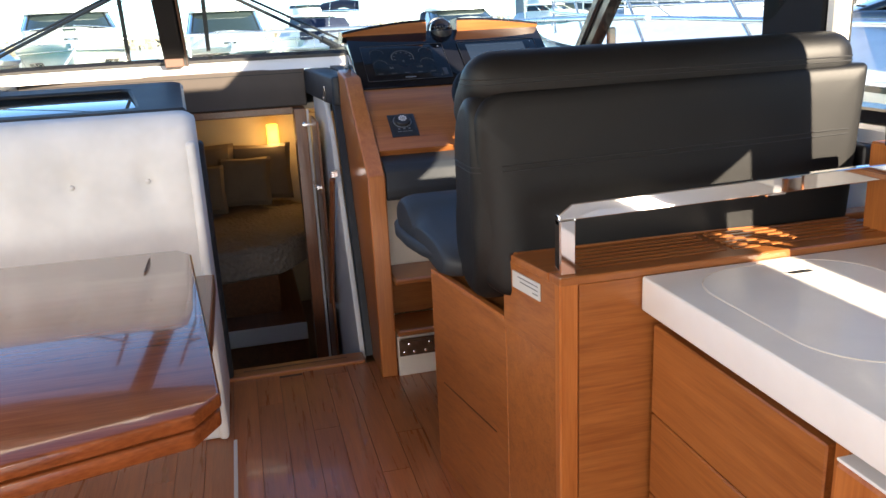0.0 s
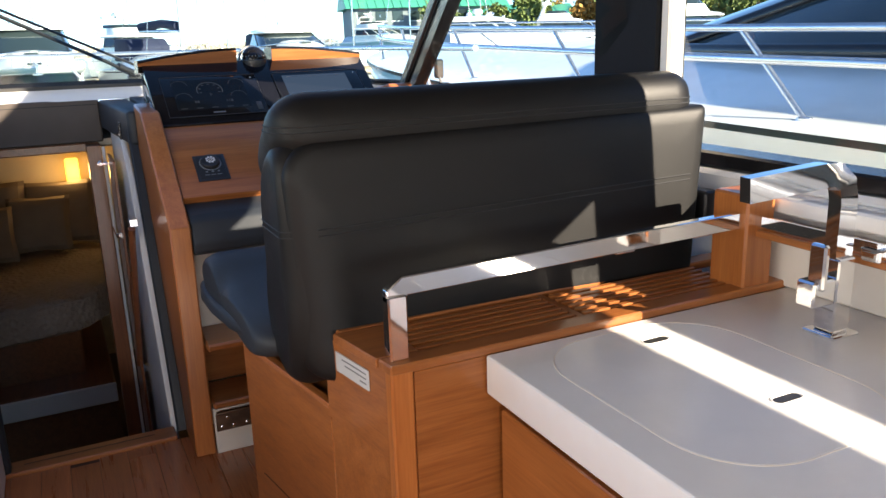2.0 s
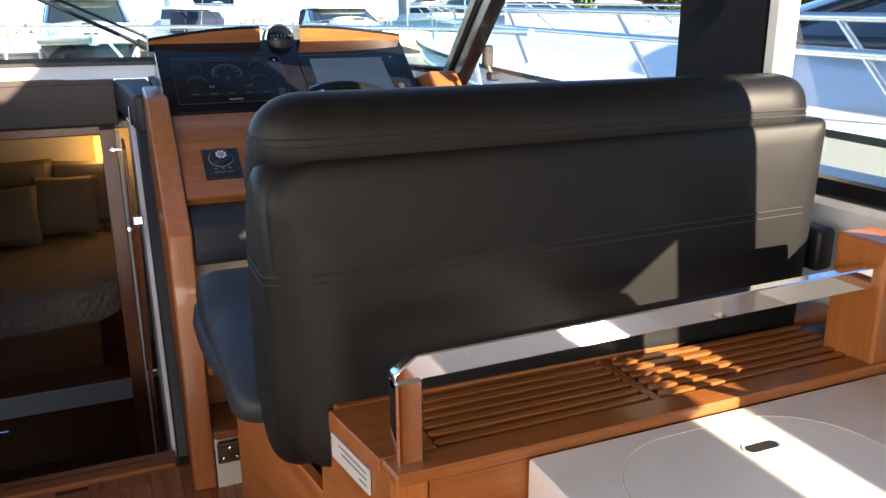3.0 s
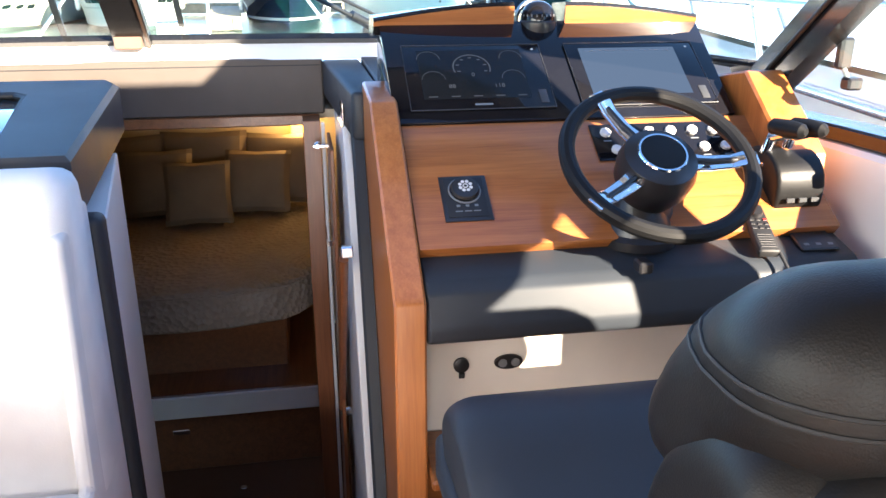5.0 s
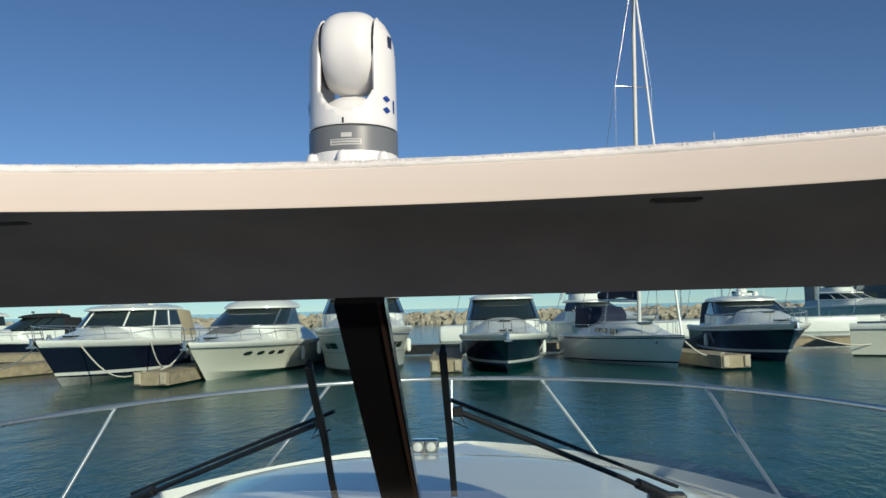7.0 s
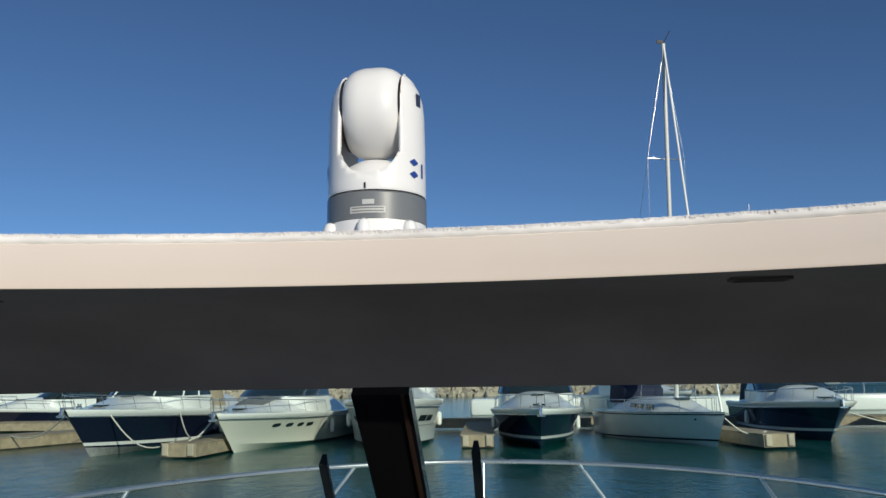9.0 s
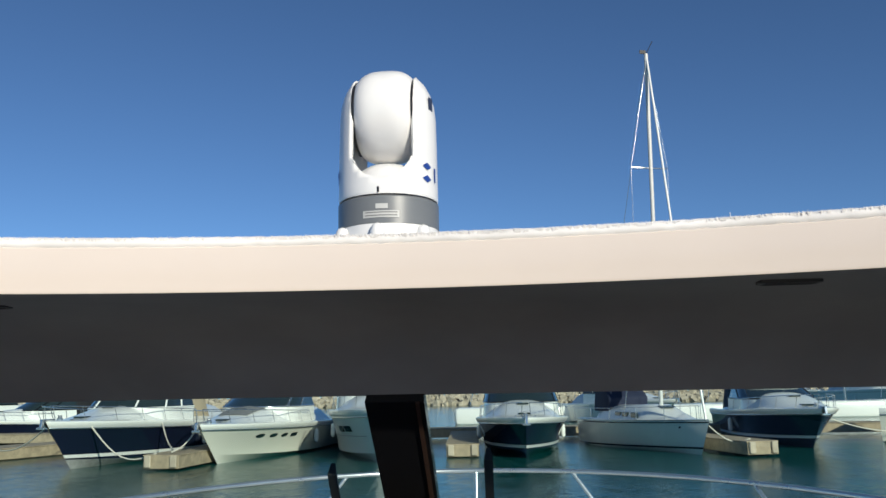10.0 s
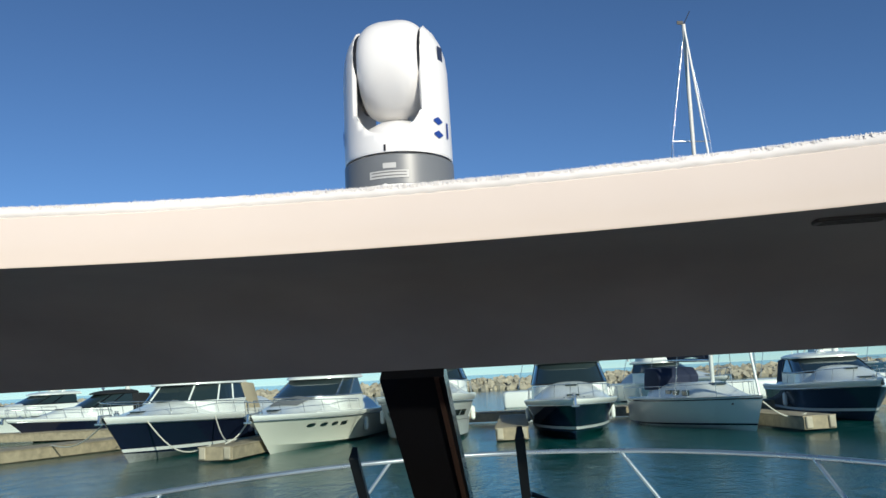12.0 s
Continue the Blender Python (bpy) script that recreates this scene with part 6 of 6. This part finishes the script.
        part("arch_top", box(-tw * 0.75, tw * 0.75, my + 0.15, my + 0.65, rz + 0.86, rz + 0.98, 0.04, 2), HULL_WHITE, Y)
        rz += 0.98
    if tower == "array":
        part("radar_mast", prism([(my - 0.3, rz - 0.06), (my, rz + 0.34), (my + 0.35, rz + 0.34), (my + 0.8, rz - 0.06)], "x", -0.13, 0.13, 0.02), HULL_WHITE, Y)
        part("radar", box(-0.75, 0.75, my + 0.02, my + 0.26, rz + 0.345, rz + 0.47, 0.05, 3), HULL_WHITE, Y, "white open-array radar")
    elif tower == "dome":
        part("radar_mast", lathe([(0.20, -0.06), (0.16, 0.12), (0.16, 0.16)], (0, my, rz), 16), HULL_WHITE, Y)
        part("radome", lathe([(0.26, 0.16), (0.31, 0.22), (0.31, 0.34), (0.22, 0.42), (0.02, 0.44)], (0, my, rz), 22), HULL_WHITE, Y, "white radar dome")
    part("satellite_dome", lathe([(0.14, -0.08), (0.17, 0.05), (0.17, 0.16), (0.11, 0.26), (0.02, 0.29)], (tw * 0.55, my + 0.5, rz), 18), HULL_WHITE, Y)
    part("searchlight", joined(lathe([(0.05, -0.12), (0.05, 0.06)], (-tw * 0.25, fy + rf + 1.0, rz), 10), box(-tw * 0.25 - 0.09, -tw * 0.25 + 0.09, fy + rf + 0.88, fy + rf + 1.08, rz + 0.06, rz + 0.2, 0.04, 2)), STEEL, Y)
    for sd, h in ((1, 2.5), (-1, 2.1)):
        part("antenna", sweep([(sd * tw * 0.82, my + 0.4, z2 + 0.08), (sd * tw * 0.86, my + 0.75, z2 + 0.1 + h)], 0.016, 5), HULL_WHITE, Y)
    for sd in (-1, 1):
        top, feet = [], []
        for k in range(13):
            s = 0.008 + 0.50 * (k / 12) ** 1.25
            p = deck_pt(s, sd * 0.93)
            top.append(p + Vector((-sd * 0.05, -0.22, rail_h * (1.0 - 0.12 * k / 12))))
            feet.append(p)
        part("rail", sweep(top, 0.020, 6), STEEL, Y, "steel pulpit rail")
        for p, q in list(zip(top, feet))[::2]:
            part("stanchion", sweep([p, q], 0.014, 5), STEEL, Y)
        part("bow_cleat", box(sd * 0.42 - 0.03, sd * 0.42 + 0.03, deck_pt(0.05, 0).y - 0.12, deck_pt(0.05, 0).y + 0.12, deck_pt(0.05, 0.7).z, deck_pt(0.05, 0.7).z + 0.07, 0.015), STEEL, Y)
        cl = side_pt(0.55, 0.5, sd, 0.14)
        part("fender", lathe([(0.03, -0.38), (0.11, -0.30), (0.12, 0.0), (0.11, 0.25), (0.03, 0.34)], cl, 12), HULL_WHITE, Y, "white inflatable fender")
    Y.matrix_world = pose(at[0], at[1], WATER_Z, 0, 0, yaw)
    return Y


yacht((-19.0, 34.7), -2.5, 14, 4.9, 1.58, HULL_NAVY, "navy-hulled motor yacht with a white deckhouse at the dock", HULL_WHITE, cuts=FRAMED, framemat=HULL_WHITE, glass_h=0.80, rake_glass=0.9, house_up=-0.08, fwd=0.08, house_end=0.50, bottom=HULL_GREY, aft=CANVAS_TAN)
yacht((-13.3, 36.4), -3, 13, 4.5, 1.42, HULL_CREAM, "cream sports cruiser with dark portlights at the dock", None, 4, pad=True, framemat=STEEL, glass_h=0.84, rake_glass=1.9, rise=0.30, house_up=0.0, roof_h=1.9, fwd=0.04, house_end=0.58)
yacht((-6.2, 36.2), 10, 14, 4.9, 1.95, HULL_WHITE, "white flybridge motor yacht moored bow-on", hull_windows=True, glass_h=0.72, rake_glass=1.3, house_up=-0.05, rise=0.3, fwd=0.03)
yacht((0.05, 37.6), 2, 13, 4.5, 1.42, HULL_NAVY, "dark-hulled motor yacht with a white deck moored bow-on", HULL_WHITE, pad=False, glass_h=1.0, rake_glass=1.7, house_up=0.0, rise=0.34)
yacht((13.3, 41.4), -1, 12, 4.5, 1.50, HULL_NAVY, "dark-hulled sports cruiser moored bow-on", HULL_WHITE, glass_h=0.72, rake_glass=2.0, house_up=-0.2, tower="dome", rise=0.34, aft=CANVAS_NAVY)
yacht((-37, 53), -28, 10, 3.6, 1.15, HULL_NAVY, "small dark motor boat under a black canopy at the dock", glass_h=0.9, roofmat=CANVAS_BLACK, tower="", framemat=FRAME_BLACK, aft=CANVAS_BLACK)
yacht((36, 108), 25, 13, 4.4, 1.6, HULL_WHITE, "white motor yacht moored at a far dock", cuts=FRAMED, framemat=HULL_WHITE, bridge=True, tower="dome")
yacht((45, 96), 30, 15, 4.8, 1.9, HULL_WHITE, "white sport fishing boat at a far dock", cuts=FRAMED, framemat=HULL_WHITE, bridge=True)
yacht((10.5, 66), 30, 12, 4.2, 1.5, HULL_WHITE, "white motor yacht moored at a far dock", bridge=True)
yacht((38, 52), 70, 14, 4.4, 1.7, HULL_WHITE, "white motor yacht moored at a far dock", None, 3)
yacht((30, 40), 62, 13, 4.3, 1.6, HULL_CREAM, "pale motor yacht moored at a far dock", None, 3, tower="dome", cuts=FRAMED, framemat=HULL_WHITE)
yacht((46, 40), 75, 13, 4.3, 1.6, HULL_WHITE, "white motor yacht moored at a far dock", HULL_NAVY, bridge=True)
yacht((55, 66), 60, 15, 4.8, 1.9, HULL_WHITE, "white motor yacht moored at a far dock", bridge=True)
yacht((-46, 58), -20, 12, 4.2, 1.5, HULL_WHITE, "white motor yacht moored at a far dock", None, 2)
# neighbour alongside to starboard, its bow ahead
def neighbour(at, yaw, L, B, fb):
    sheer, side_pt, keel_pt, deck_pt = moored_hull(L, B, fb, 0.3, 2.2, 0.3)
    Y = thing("motor_yacht", "large white motor yacht with dark raked windows lying alongside", "boat", "moored boats")
    SS = [(k / 30) ** 1.5 for k in range(31)]
    TT = [k / 8 for k in range(9)]
    H = part("hull", grid([[side_pt(s, t, -1) for t in reversed(TT)] + [keel_pt(s)] + [side_pt(s, t, 1) for t in TT] for s in SS]), HULL_WHITE, Y, smooth=50)
    for sd in (-1, 1):
        part("rub_rail", sweep([side_pt(s, 0.92, sd, 0.03) for s in SS], 0.03, 8), STEEL, H, "steel rubbing strip")
    part("deck", grid([[deck_pt(s, k / 10 - 1) for k in range(21)] for s in SS if s < 0.97]), HULL_WHITE, Y, "white moulded deck", 40)
    za, zb = fb + 0.38, fb + 1.10
    r0, r1 = house_ring(fb - 0.05, 4.6, 1.80, 14.5, 3.3), house_ring(za, 4.9, 1.74, 14.5, 3.2)
    r2 = house_ring(zb, 7.6, 1.05, 14.5, 2.3)
    ho = part("deckhouse", grid([r0, r1]), BOAT_GLASS, Y, "black glazed lower band of the deckhouse", 50)
    for i0, i1 in zip(WRAPPED, WRAPPED[1:]):
        w = part("window", grid([[r1[i].lerp(r2[i], v) for i in range(i0, i1 + 1)] for v in (0.0, 0.5, 1.0)]), BOAT_GLASS, ho, "large raked cabin window", 60)
        part("window_frame", sweep([r1[i0].lerp(r2[i0], v) for v in (0, 0.5, 1)], 0.05, 6), FRAME_BLACK, w)
    part("screen_sill", sweep(r1, 0.05, 8), FRAME_BLACK, ho)
    part("roof", grid([house_ring(zb - 0.02, 7.55, 1.05, 15.5, 2.3), house_ring(zb + 0.03, 7.3, 1.12, 15.5, 2.3), house_ring(zb + 0.09, 7.4, 1.08, 15.5, 2.3), house_ring(zb + 0.15, 8.4, 0.7, 15.0, 1.8), house_ring(zb + 0.16, 9.6, 0.05, 14.5, 0.5)]), FRAME_BLACK, Y, "dark rounded roof", 40)
    for x0, up in ((0.55, 0.05), (-0.45, 0.05)):
        p = r1[13].lerp(r2[13], up)
        part("wiper_arm", sweep([(x0, p.y - 0.02, p.z + 0.06), (x0 + 0.55, p.y + 0.62, p.z + 0.30)], 0.016, 8), RUBBER, ho)
    for i, mt, nm in ((21, LEAF_GREEN, "green"), (22, LABEL, "white")):
        c = r1[i].lerp(r2[i], 0.13)
        d = (r1[i + 1] - r1[i]).normalized()
        u = (r2[i] - r1[i]).normalized()
        out = d.cross(u).normalized() * 0.02
        bm = bmesh.new()
        bm.faces.new([bm.verts.new(c + out * sg + d * a + u * b) for sg, a, b in ((1, -0.09, -0.07), (1, 0.09, -0.07), (1, 0.09, 0.07), (1, -0.09, 0.07))])
        bmesh.ops.solidify(bm, geom=list(bm.faces), thickness=0.002)
        part("sticker", bm, mt, ho, nm + " window sticker")
    for sd in (-1, 1):
        for up, rad in ((0.44, 0.018), (0.30, 0.022)):
            part("side_rail", sweep([deck_pt(0.02 + 0.78 * k / 30, sd * 0.90) + Vector((0, 0, up - 0.05)) for k in range(31)], rad, 10), STEEL, Y, "steel side rail")
        for k in range(9):
            s = 0.06 + 0.087 * k
            foot = deck_pt(s, sd * 0.90)
            part("stanchion", sweep([foot, deck_pt(s - 0.022, sd * 0.90) + Vector((0, 0, 0.39))], 0.014, 8), STEEL, Y)
            part("stanchion_foot", lathe([(0.035, -0.03), (0.035, 0.008), (0.02, 0.014)], foot, 14), STEEL, Y)
    Y.matrix_world = pose(at[0], at[1], WATER_Z, 0, 0, yaw)
    return Y


neighbour((5.9, 11.2), 180, 17, 5.9, 1.98)

# mooring lines
def mooring(a, b, sag):
    A, B = Vector(a), Vector(b)
    pts = [A.lerp(B, k / 10) - Vector((0, 0, sag * math.sin(math.pi * k / 10))) for k in range(11)]
    tagged(part("mooring_line", sweep(pts, 0.03, 5), ROPE), "slack pale mooring rope between boat and dock", "rope", "mooring lines")


mooring((-18.1, 34.4, 0.72), (-14.9, 33.9, -0.48), 0.75)
mooring((-13.9, 35.6, 0.45), (-14.5, 34.4, -0.48), 0.2)
mooring((-16.6, 38.0, 0.55), (-14.8, 35.4, -0.48), 0.25)
mooring((7.9, 37.9, 0.1), (9.6, 38.0, -0.46), 0.35)
mooring((-20.0, 34.6, 0.7), (-25.4, 38.5, -0.5), 0.5)
mooring((13.9, 40.6, 0.2), (20.5, 45.5, -0.4), 0.4)

# sailing boat
sheer, point = hull_lines(11.5, 3.7, 1.25, 0.25, 0.9)
MAST_PAINT = painted("painted_aluminium", (0.62, 0.62, 0.60), 0.45, vary=0.08)
S = thing("sailing_boat", "white sailing yacht with a tall mast and furled jib", "boat", "moored boats")
ST = [(k / 20) for k in range(21)]
rows = []
for s in ST:
    tp = 1 - 0.35 * max(0, (s - 0.6) / 0.4) ** 2
    rows.append([Vector((point(s, j / 6, -1).x * tp, point(s, j / 6, -1).y, point(s, j / 6, -1).z)) for j in range(6, -1, -1)] + [Vector((point(s, j / 6, 1).x * tp, point(s, j / 6, 1).y, point(s, j / 6, 1).z)) for j in range(7)])
hl = part("hull", grid(rows), HULL_WHITE, S, smooth=60)
for sd in (-1, 1):
    for h0, h1, mt, nm in ((0.24, 0.29, HULL_NAVY, "boot_stripe"), (0.93, 0.96, HULL_NAVY, "cove_stripe")):
        rows = []
        for s in ST:
            tp = 1 - 0.35 * max(0, (s - 0.6) / 0.4) ** 2
            rows.append([Vector((point(s, h, sd).x * tp + sd * 0.012, point(s, h, sd).y - 0.012, point(s, h, sd).z)) for h in (h0, h1)])
        part(nm, grid(rows), mt, hl)
    part("name_mark", box(sd * 0.62 - 0.01, sd * 0.62 + 0.01, 0.75, 1.5, 1.12, 1.20, 0), HULL_NAVY, hl)
rows = []
for s in ST:
    half, z = sheer(s)
    tp = 1 - 0.35 * max(0, (s - 0.6) / 0.4) ** 2
    f = max(0, min(1, (s - 0.16) / 0.18)) * (1 if s < 0.78 else 0)
    rows.append([Vector((t * half * tp, 11.5 * s - 0.63 * (1 - s) ** 2.5, z + 0.03 + 0.72 * f * max(0, 1 - (abs(t) / 0.72) ** 4))) for t in [k / 7 - 1 for k in range(15)]])
part("deck", grid(rows), HULL_WHITE, S, smooth=50)
for sd in (-1, 1):
    for k, y in enumerate((3.9, 4.9, 5.7)):
        part("cabin_window", box(sd * 1.14 - 0.06, sd * 1.14 + 0.06, y, y + 0.62, 1.48, 1.74, 0.03), BOAT_GLASS, S)
part("deck_hatch", box(-0.3, 0.3, 2.9, 3.4, 1.94, 2.06, 0.02), BOAT_GLASS, S)
part("mast", sweep([(0, 3.65, 1.4), (0.45, 3.65, 20.0)], 0.10, 10), MAST_PAINT, S, "tall aluminium mast")
part("boom", sweep([(0.03, 3.7, 3.1), (0, 8.2, 3.2)], 0.09, 8), STEEL, S)
part("sail_cover", sweep([(0.03, 3.9, 3.35), (0, 5.5, 3.5), (0, 8.0, 3.4)], 0.22, 10), CANVAS_NAVY, S, "navy sail cover")
part("spray_hood", prism([(7.3, 1.7), (7.1, 2.4), (7.6, 2.8), (9.0, 2.85), (9.3, 1.7)], "x", -1.1, 1.1, 0.12, 3), CANVAS_NAVY, S, "navy canvas hood")
part("furled_jib", sweep([(0, -0.35, 1.5), (0.20, 1.65, 9.8), (0.42, 3.3, 18.2), (0.45, 3.6, 19.8)], 0.055, 8), HULL_WHITE, S, "furled white jib")
for z in (8.0, 13.9):
    mx = 0.45 * (z - 1.4) / 18.6
    part("spreader", sweep([(mx - 1.0, 3.8, z), (mx, 3.67, z - 0.05), (mx + 1.0, 3.8, z)], 0.035, 6), STEEL, S)
for sd in (-1, 1):
    part("shroud", sweep([(sd * 1.5, 4.6, 1.4), (0.16 + sd * 1.0, 3.8, 8.0), (0.30 + sd * 1.0, 3.8, 13.9), (0.45, 3.65, 19.7)], 0.016, 5), STEEL, S)
part("backstay", sweep([(0, 11.2, 1.4), (0.45, 3.65, 19.9)], 0.014, 5), STEEL, S)
part("wind_vane", joined(sweep([(0.45, 3.65, 20.0), (0.75, 3.45, 20.65)], 0.02, 5), box(0.10, 0.45, 3.63, 3.67, 20.0, 20.2, 0.01)), RUBBER, S)
for sd in (-1, 1):
    part("lifeline", sweep([(sd * max(0.05, sheer(s)[0] - 0.06), 11.5 * s, sheer(s)[1] + 0.6) for s in (0.01, 0.15, 0.3, 0.5, 0.7, 0.9)], 0.014, 5), STEEL, S)
    for s in (0.02, 0.15, 0.3, 0.5, 0.7, 0.9):
        part("stanchion", sweep([(sd * max(0.05, sheer(s)[0] - 0.06), 11.5 * s, sheer(s)[1]), (sd * max(0.05, sheer(s)[0] - 0.06), 11.5 * s, sheer(s)[1] + 0.6)], 0.014, 5), STEEL, S)
S.matrix_world = pose(7.69, 38.26, WATER_Z, 0, 0, 18)
# bare masts behind
for x, y, h in ((-1.5, 72, 14), (0.2, 74, 16), (7.5, 75, 13), (15, 72, 15), (19, 74, 17), (28, 76, 14), (35, 78, 16)):
    M = thing("distant_mast", "bare sailing boat mast above the far dock", "mast", "far masts")
    part("pole", sweep([(x, y, WATER_Z), (x, y, h)], 0.07, 6), STEEL, M)
    part("stay", sweep([(x, y, h), (x - 3.2, y, 0.4)], 0.025, 4), STEEL, M)
    part("far_hull", box(x - 4.5, x + 3.0, y - 1.2, y + 1.2, WATER_Z - 0.1, 0.25, 0.35, 3), HULL_WHITE, M)

# ---- shore: club house and trees ----
SIDING = painted("grey_siding", (0.20, 0.23, 0.25), 0.7)
ROOF_GREEN = painted("green_metal_roof", (0.06, 0.36, 0.24), 0.45, vary=0.1)
GROUND = painted("shore_ground", (0.20, 0.18, 0.11), 0.9, scale=0.2, vary=0.3)
structure("shore", grid([[Vector((x, y, z)) for x, y, z in ((44, 90, WATER_Z - 0.2), (47, 93, 0.5), (400, 420, 1.2))], [Vector((x, y, z)) for x, y, z in ((90, 34, WATER_Z - 0.2), (94, 36, 0.5), (700, 120, 1.2))]]), GROUND, "grassy shore beyond the harbour")


def clubhouse(at, yaw, L, W, H, rise):
    C = thing("clubhouse", "grey waterside clubhouse under a green metal roof", "building", "shore buildings")
    wl = part("wall", box(-L / 2, L / 2, -W / 2, W / 2, 0, H, 0.02), SIDING, C)
    rf = part("roof", prism([(-W / 2 - 0.8, H), (W / 2 + 0.8, H), (0, H + rise)], "x", -L / 2 - 0.8, L / 2 + 0.8, 0.05), ROOF_GREEN, C, "green metal roof")
    for k in range(int(L / 1.2)):
        x = -L / 2 + 1.2 * k
        part("roof_seam", sweep([(x, -W / 2 - 0.8, H + 0.04), (x, 0, H + rise + 0.04)], 0.05, 4), ROOF_GREEN, rf)
    for r in range(2):
        for k in range(int(L / 2.4)):
            x = -L / 2 + 1.0 + 2.4 * k
            w = part("window", box(x, x + 1.5, -W / 2 - 0.05, -W / 2 + 0.02, 0.8 + H / 2 * r, H / 2 * r + H * 0.42, 0.02), BOAT_GLASS, wl)
            part("window_frame", box(x - 0.1, x + 1.6, -W / 2 - 0.03, -W / 2, 0.65 + H / 2 * r, 0.78 + H / 2 * r, 0.01), HULL_WHITE, w)
    C.matrix_world = pose(at[0], at[1], 0.3, 0, 0, yaw)
    return C


clubhouse((52, 112), -14, 22, 12, 5.0, 3.4)
clubhouse((64, 104), -20, 14, 9, 3.4, 1.7)
LEAF_A = painted("autumn_leaf", (0.34, 0.17, 0.035), 0.7, vary=0.4, scale=2)
LEAF_B = painted("green_leaf", (0.13, 0.17, 0.045), 0.7, vary=0.4, scale=2)
BARK = painted("bark", (0.09, 0.06, 0.04), 0.9)


def tree_mesh(seed, h, leaf):
    r = random.Random(seed)
    trunk = joined(sweep([(0, 0, 0), (0.1, 0, h * 0.3), (0, 0.1, h * 0.6)], 0.16, 6), *[sweep([(0, 0, h * (0.28 + 0.06 * k)), (math.cos(k * 2.1) * h * 0.14, math.sin(k * 2.1) * h * 0.14, h * (0.48 + 0.07 * k))], 0.07, 5) for k in range(5)])
    vs, fs = [], []
    clumps = [(r.gauss(0, h * 0.15), r.gauss(0, h * 0.15), h * r.uniform(0.25, 0.92), h * r.uniform(0.09, 0.17)) for _ in range(30)]
    for x, y, z, cr in clumps:
        for _ in range(110):
            d = Vector((r.gauss(0, 1), r.gauss(0, 1), r.gauss(0, 0.8))) * cr * 0.6
            p = Vector((x, y, z)) + d
            a, bb = Vector((r.uniform(-1, 1), r.uniform(-1, 1), r.uniform(-1, 1))), Vector((r.uniform(-1, 1), r.uniform(-1, 1), r.uniform(-1, 1)))
            k = len(vs)
            vs += [tuple(p + a * 0.28), tuple(p + bb * 0.28), tuple(p - a * 0.28), tuple(p - bb * 0.28)]
            fs.append((k, k + 1, k + 2, k + 3))
    me = bpy.data.meshes.new("crown")
    me.from_pydata(vs, [], fs)
    me.materials.append(leaf)
    return trunk, me


protos = []
for seed, h, leaf in ((1, 5.2, LEAF_A), (2, 4.6, LEAF_B), (3, 5.6, LEAF_B)):
    T = thing("tree", "autumn tree with thinning leaves on the shore" if leaf is LEAF_A else "green leafy tree on the shore", "tree", "shore trees")
    tr, me = tree_mesh(seed, h, leaf)
    part("trunk", tr, BARK, T)
    new("crown", me).parent = T
    protos.append(T)
for T, (x, y) in zip(protos, ((62, 84), (70, 80), (78, 76))):
    T.matrix_world = pose(x, y, 0.3)
rng = random.Random(5)
for k in range(22):
    a = radians(24 + 1.9 * k + rng.uniform(-0.6, 0.6))
    d = rng.uniform(98, 122)
    copy_thing(protos[k % 3], pose(d * math.sin(a), d * math.cos(a) * 1.05, 0.3, 0, 0, rng.uniform(0, 360)))

# ---- sole planks ----
pm = {}
xs = [-1.70 + 0.0895 * k for k in range(39)]
rng = random.Random(9)
for k in range(38):
    x0, x1 = xs[k] + 0.0015, xs[k + 1] - 0.0015
    y = -2.58 + rng.uniform(-1.2, 0)
    while y < 3.18:
        ln = 1.5
        a, c = max(y, -2.58), min(y + ln, 3.178)
        y += ln
        if c - a < 0.05:
            continue
        key = round(c - a, 3)
        if key not in pm:
            bm = box(-0.0442, 0.0442, 0.0006, key - 0.0006, -0.0055, 0.0, 0.0005, 1)
            me = bpy.data.meshes.new("plank")
            bm.to_mesh(me)
            bm.free()
            me.materials.append(PLANK)
            pm[key] = me
        p = new("plank", pm[key])
        p.parent = floor
        p.location = ((x0 + x1) / 2, a, 0)
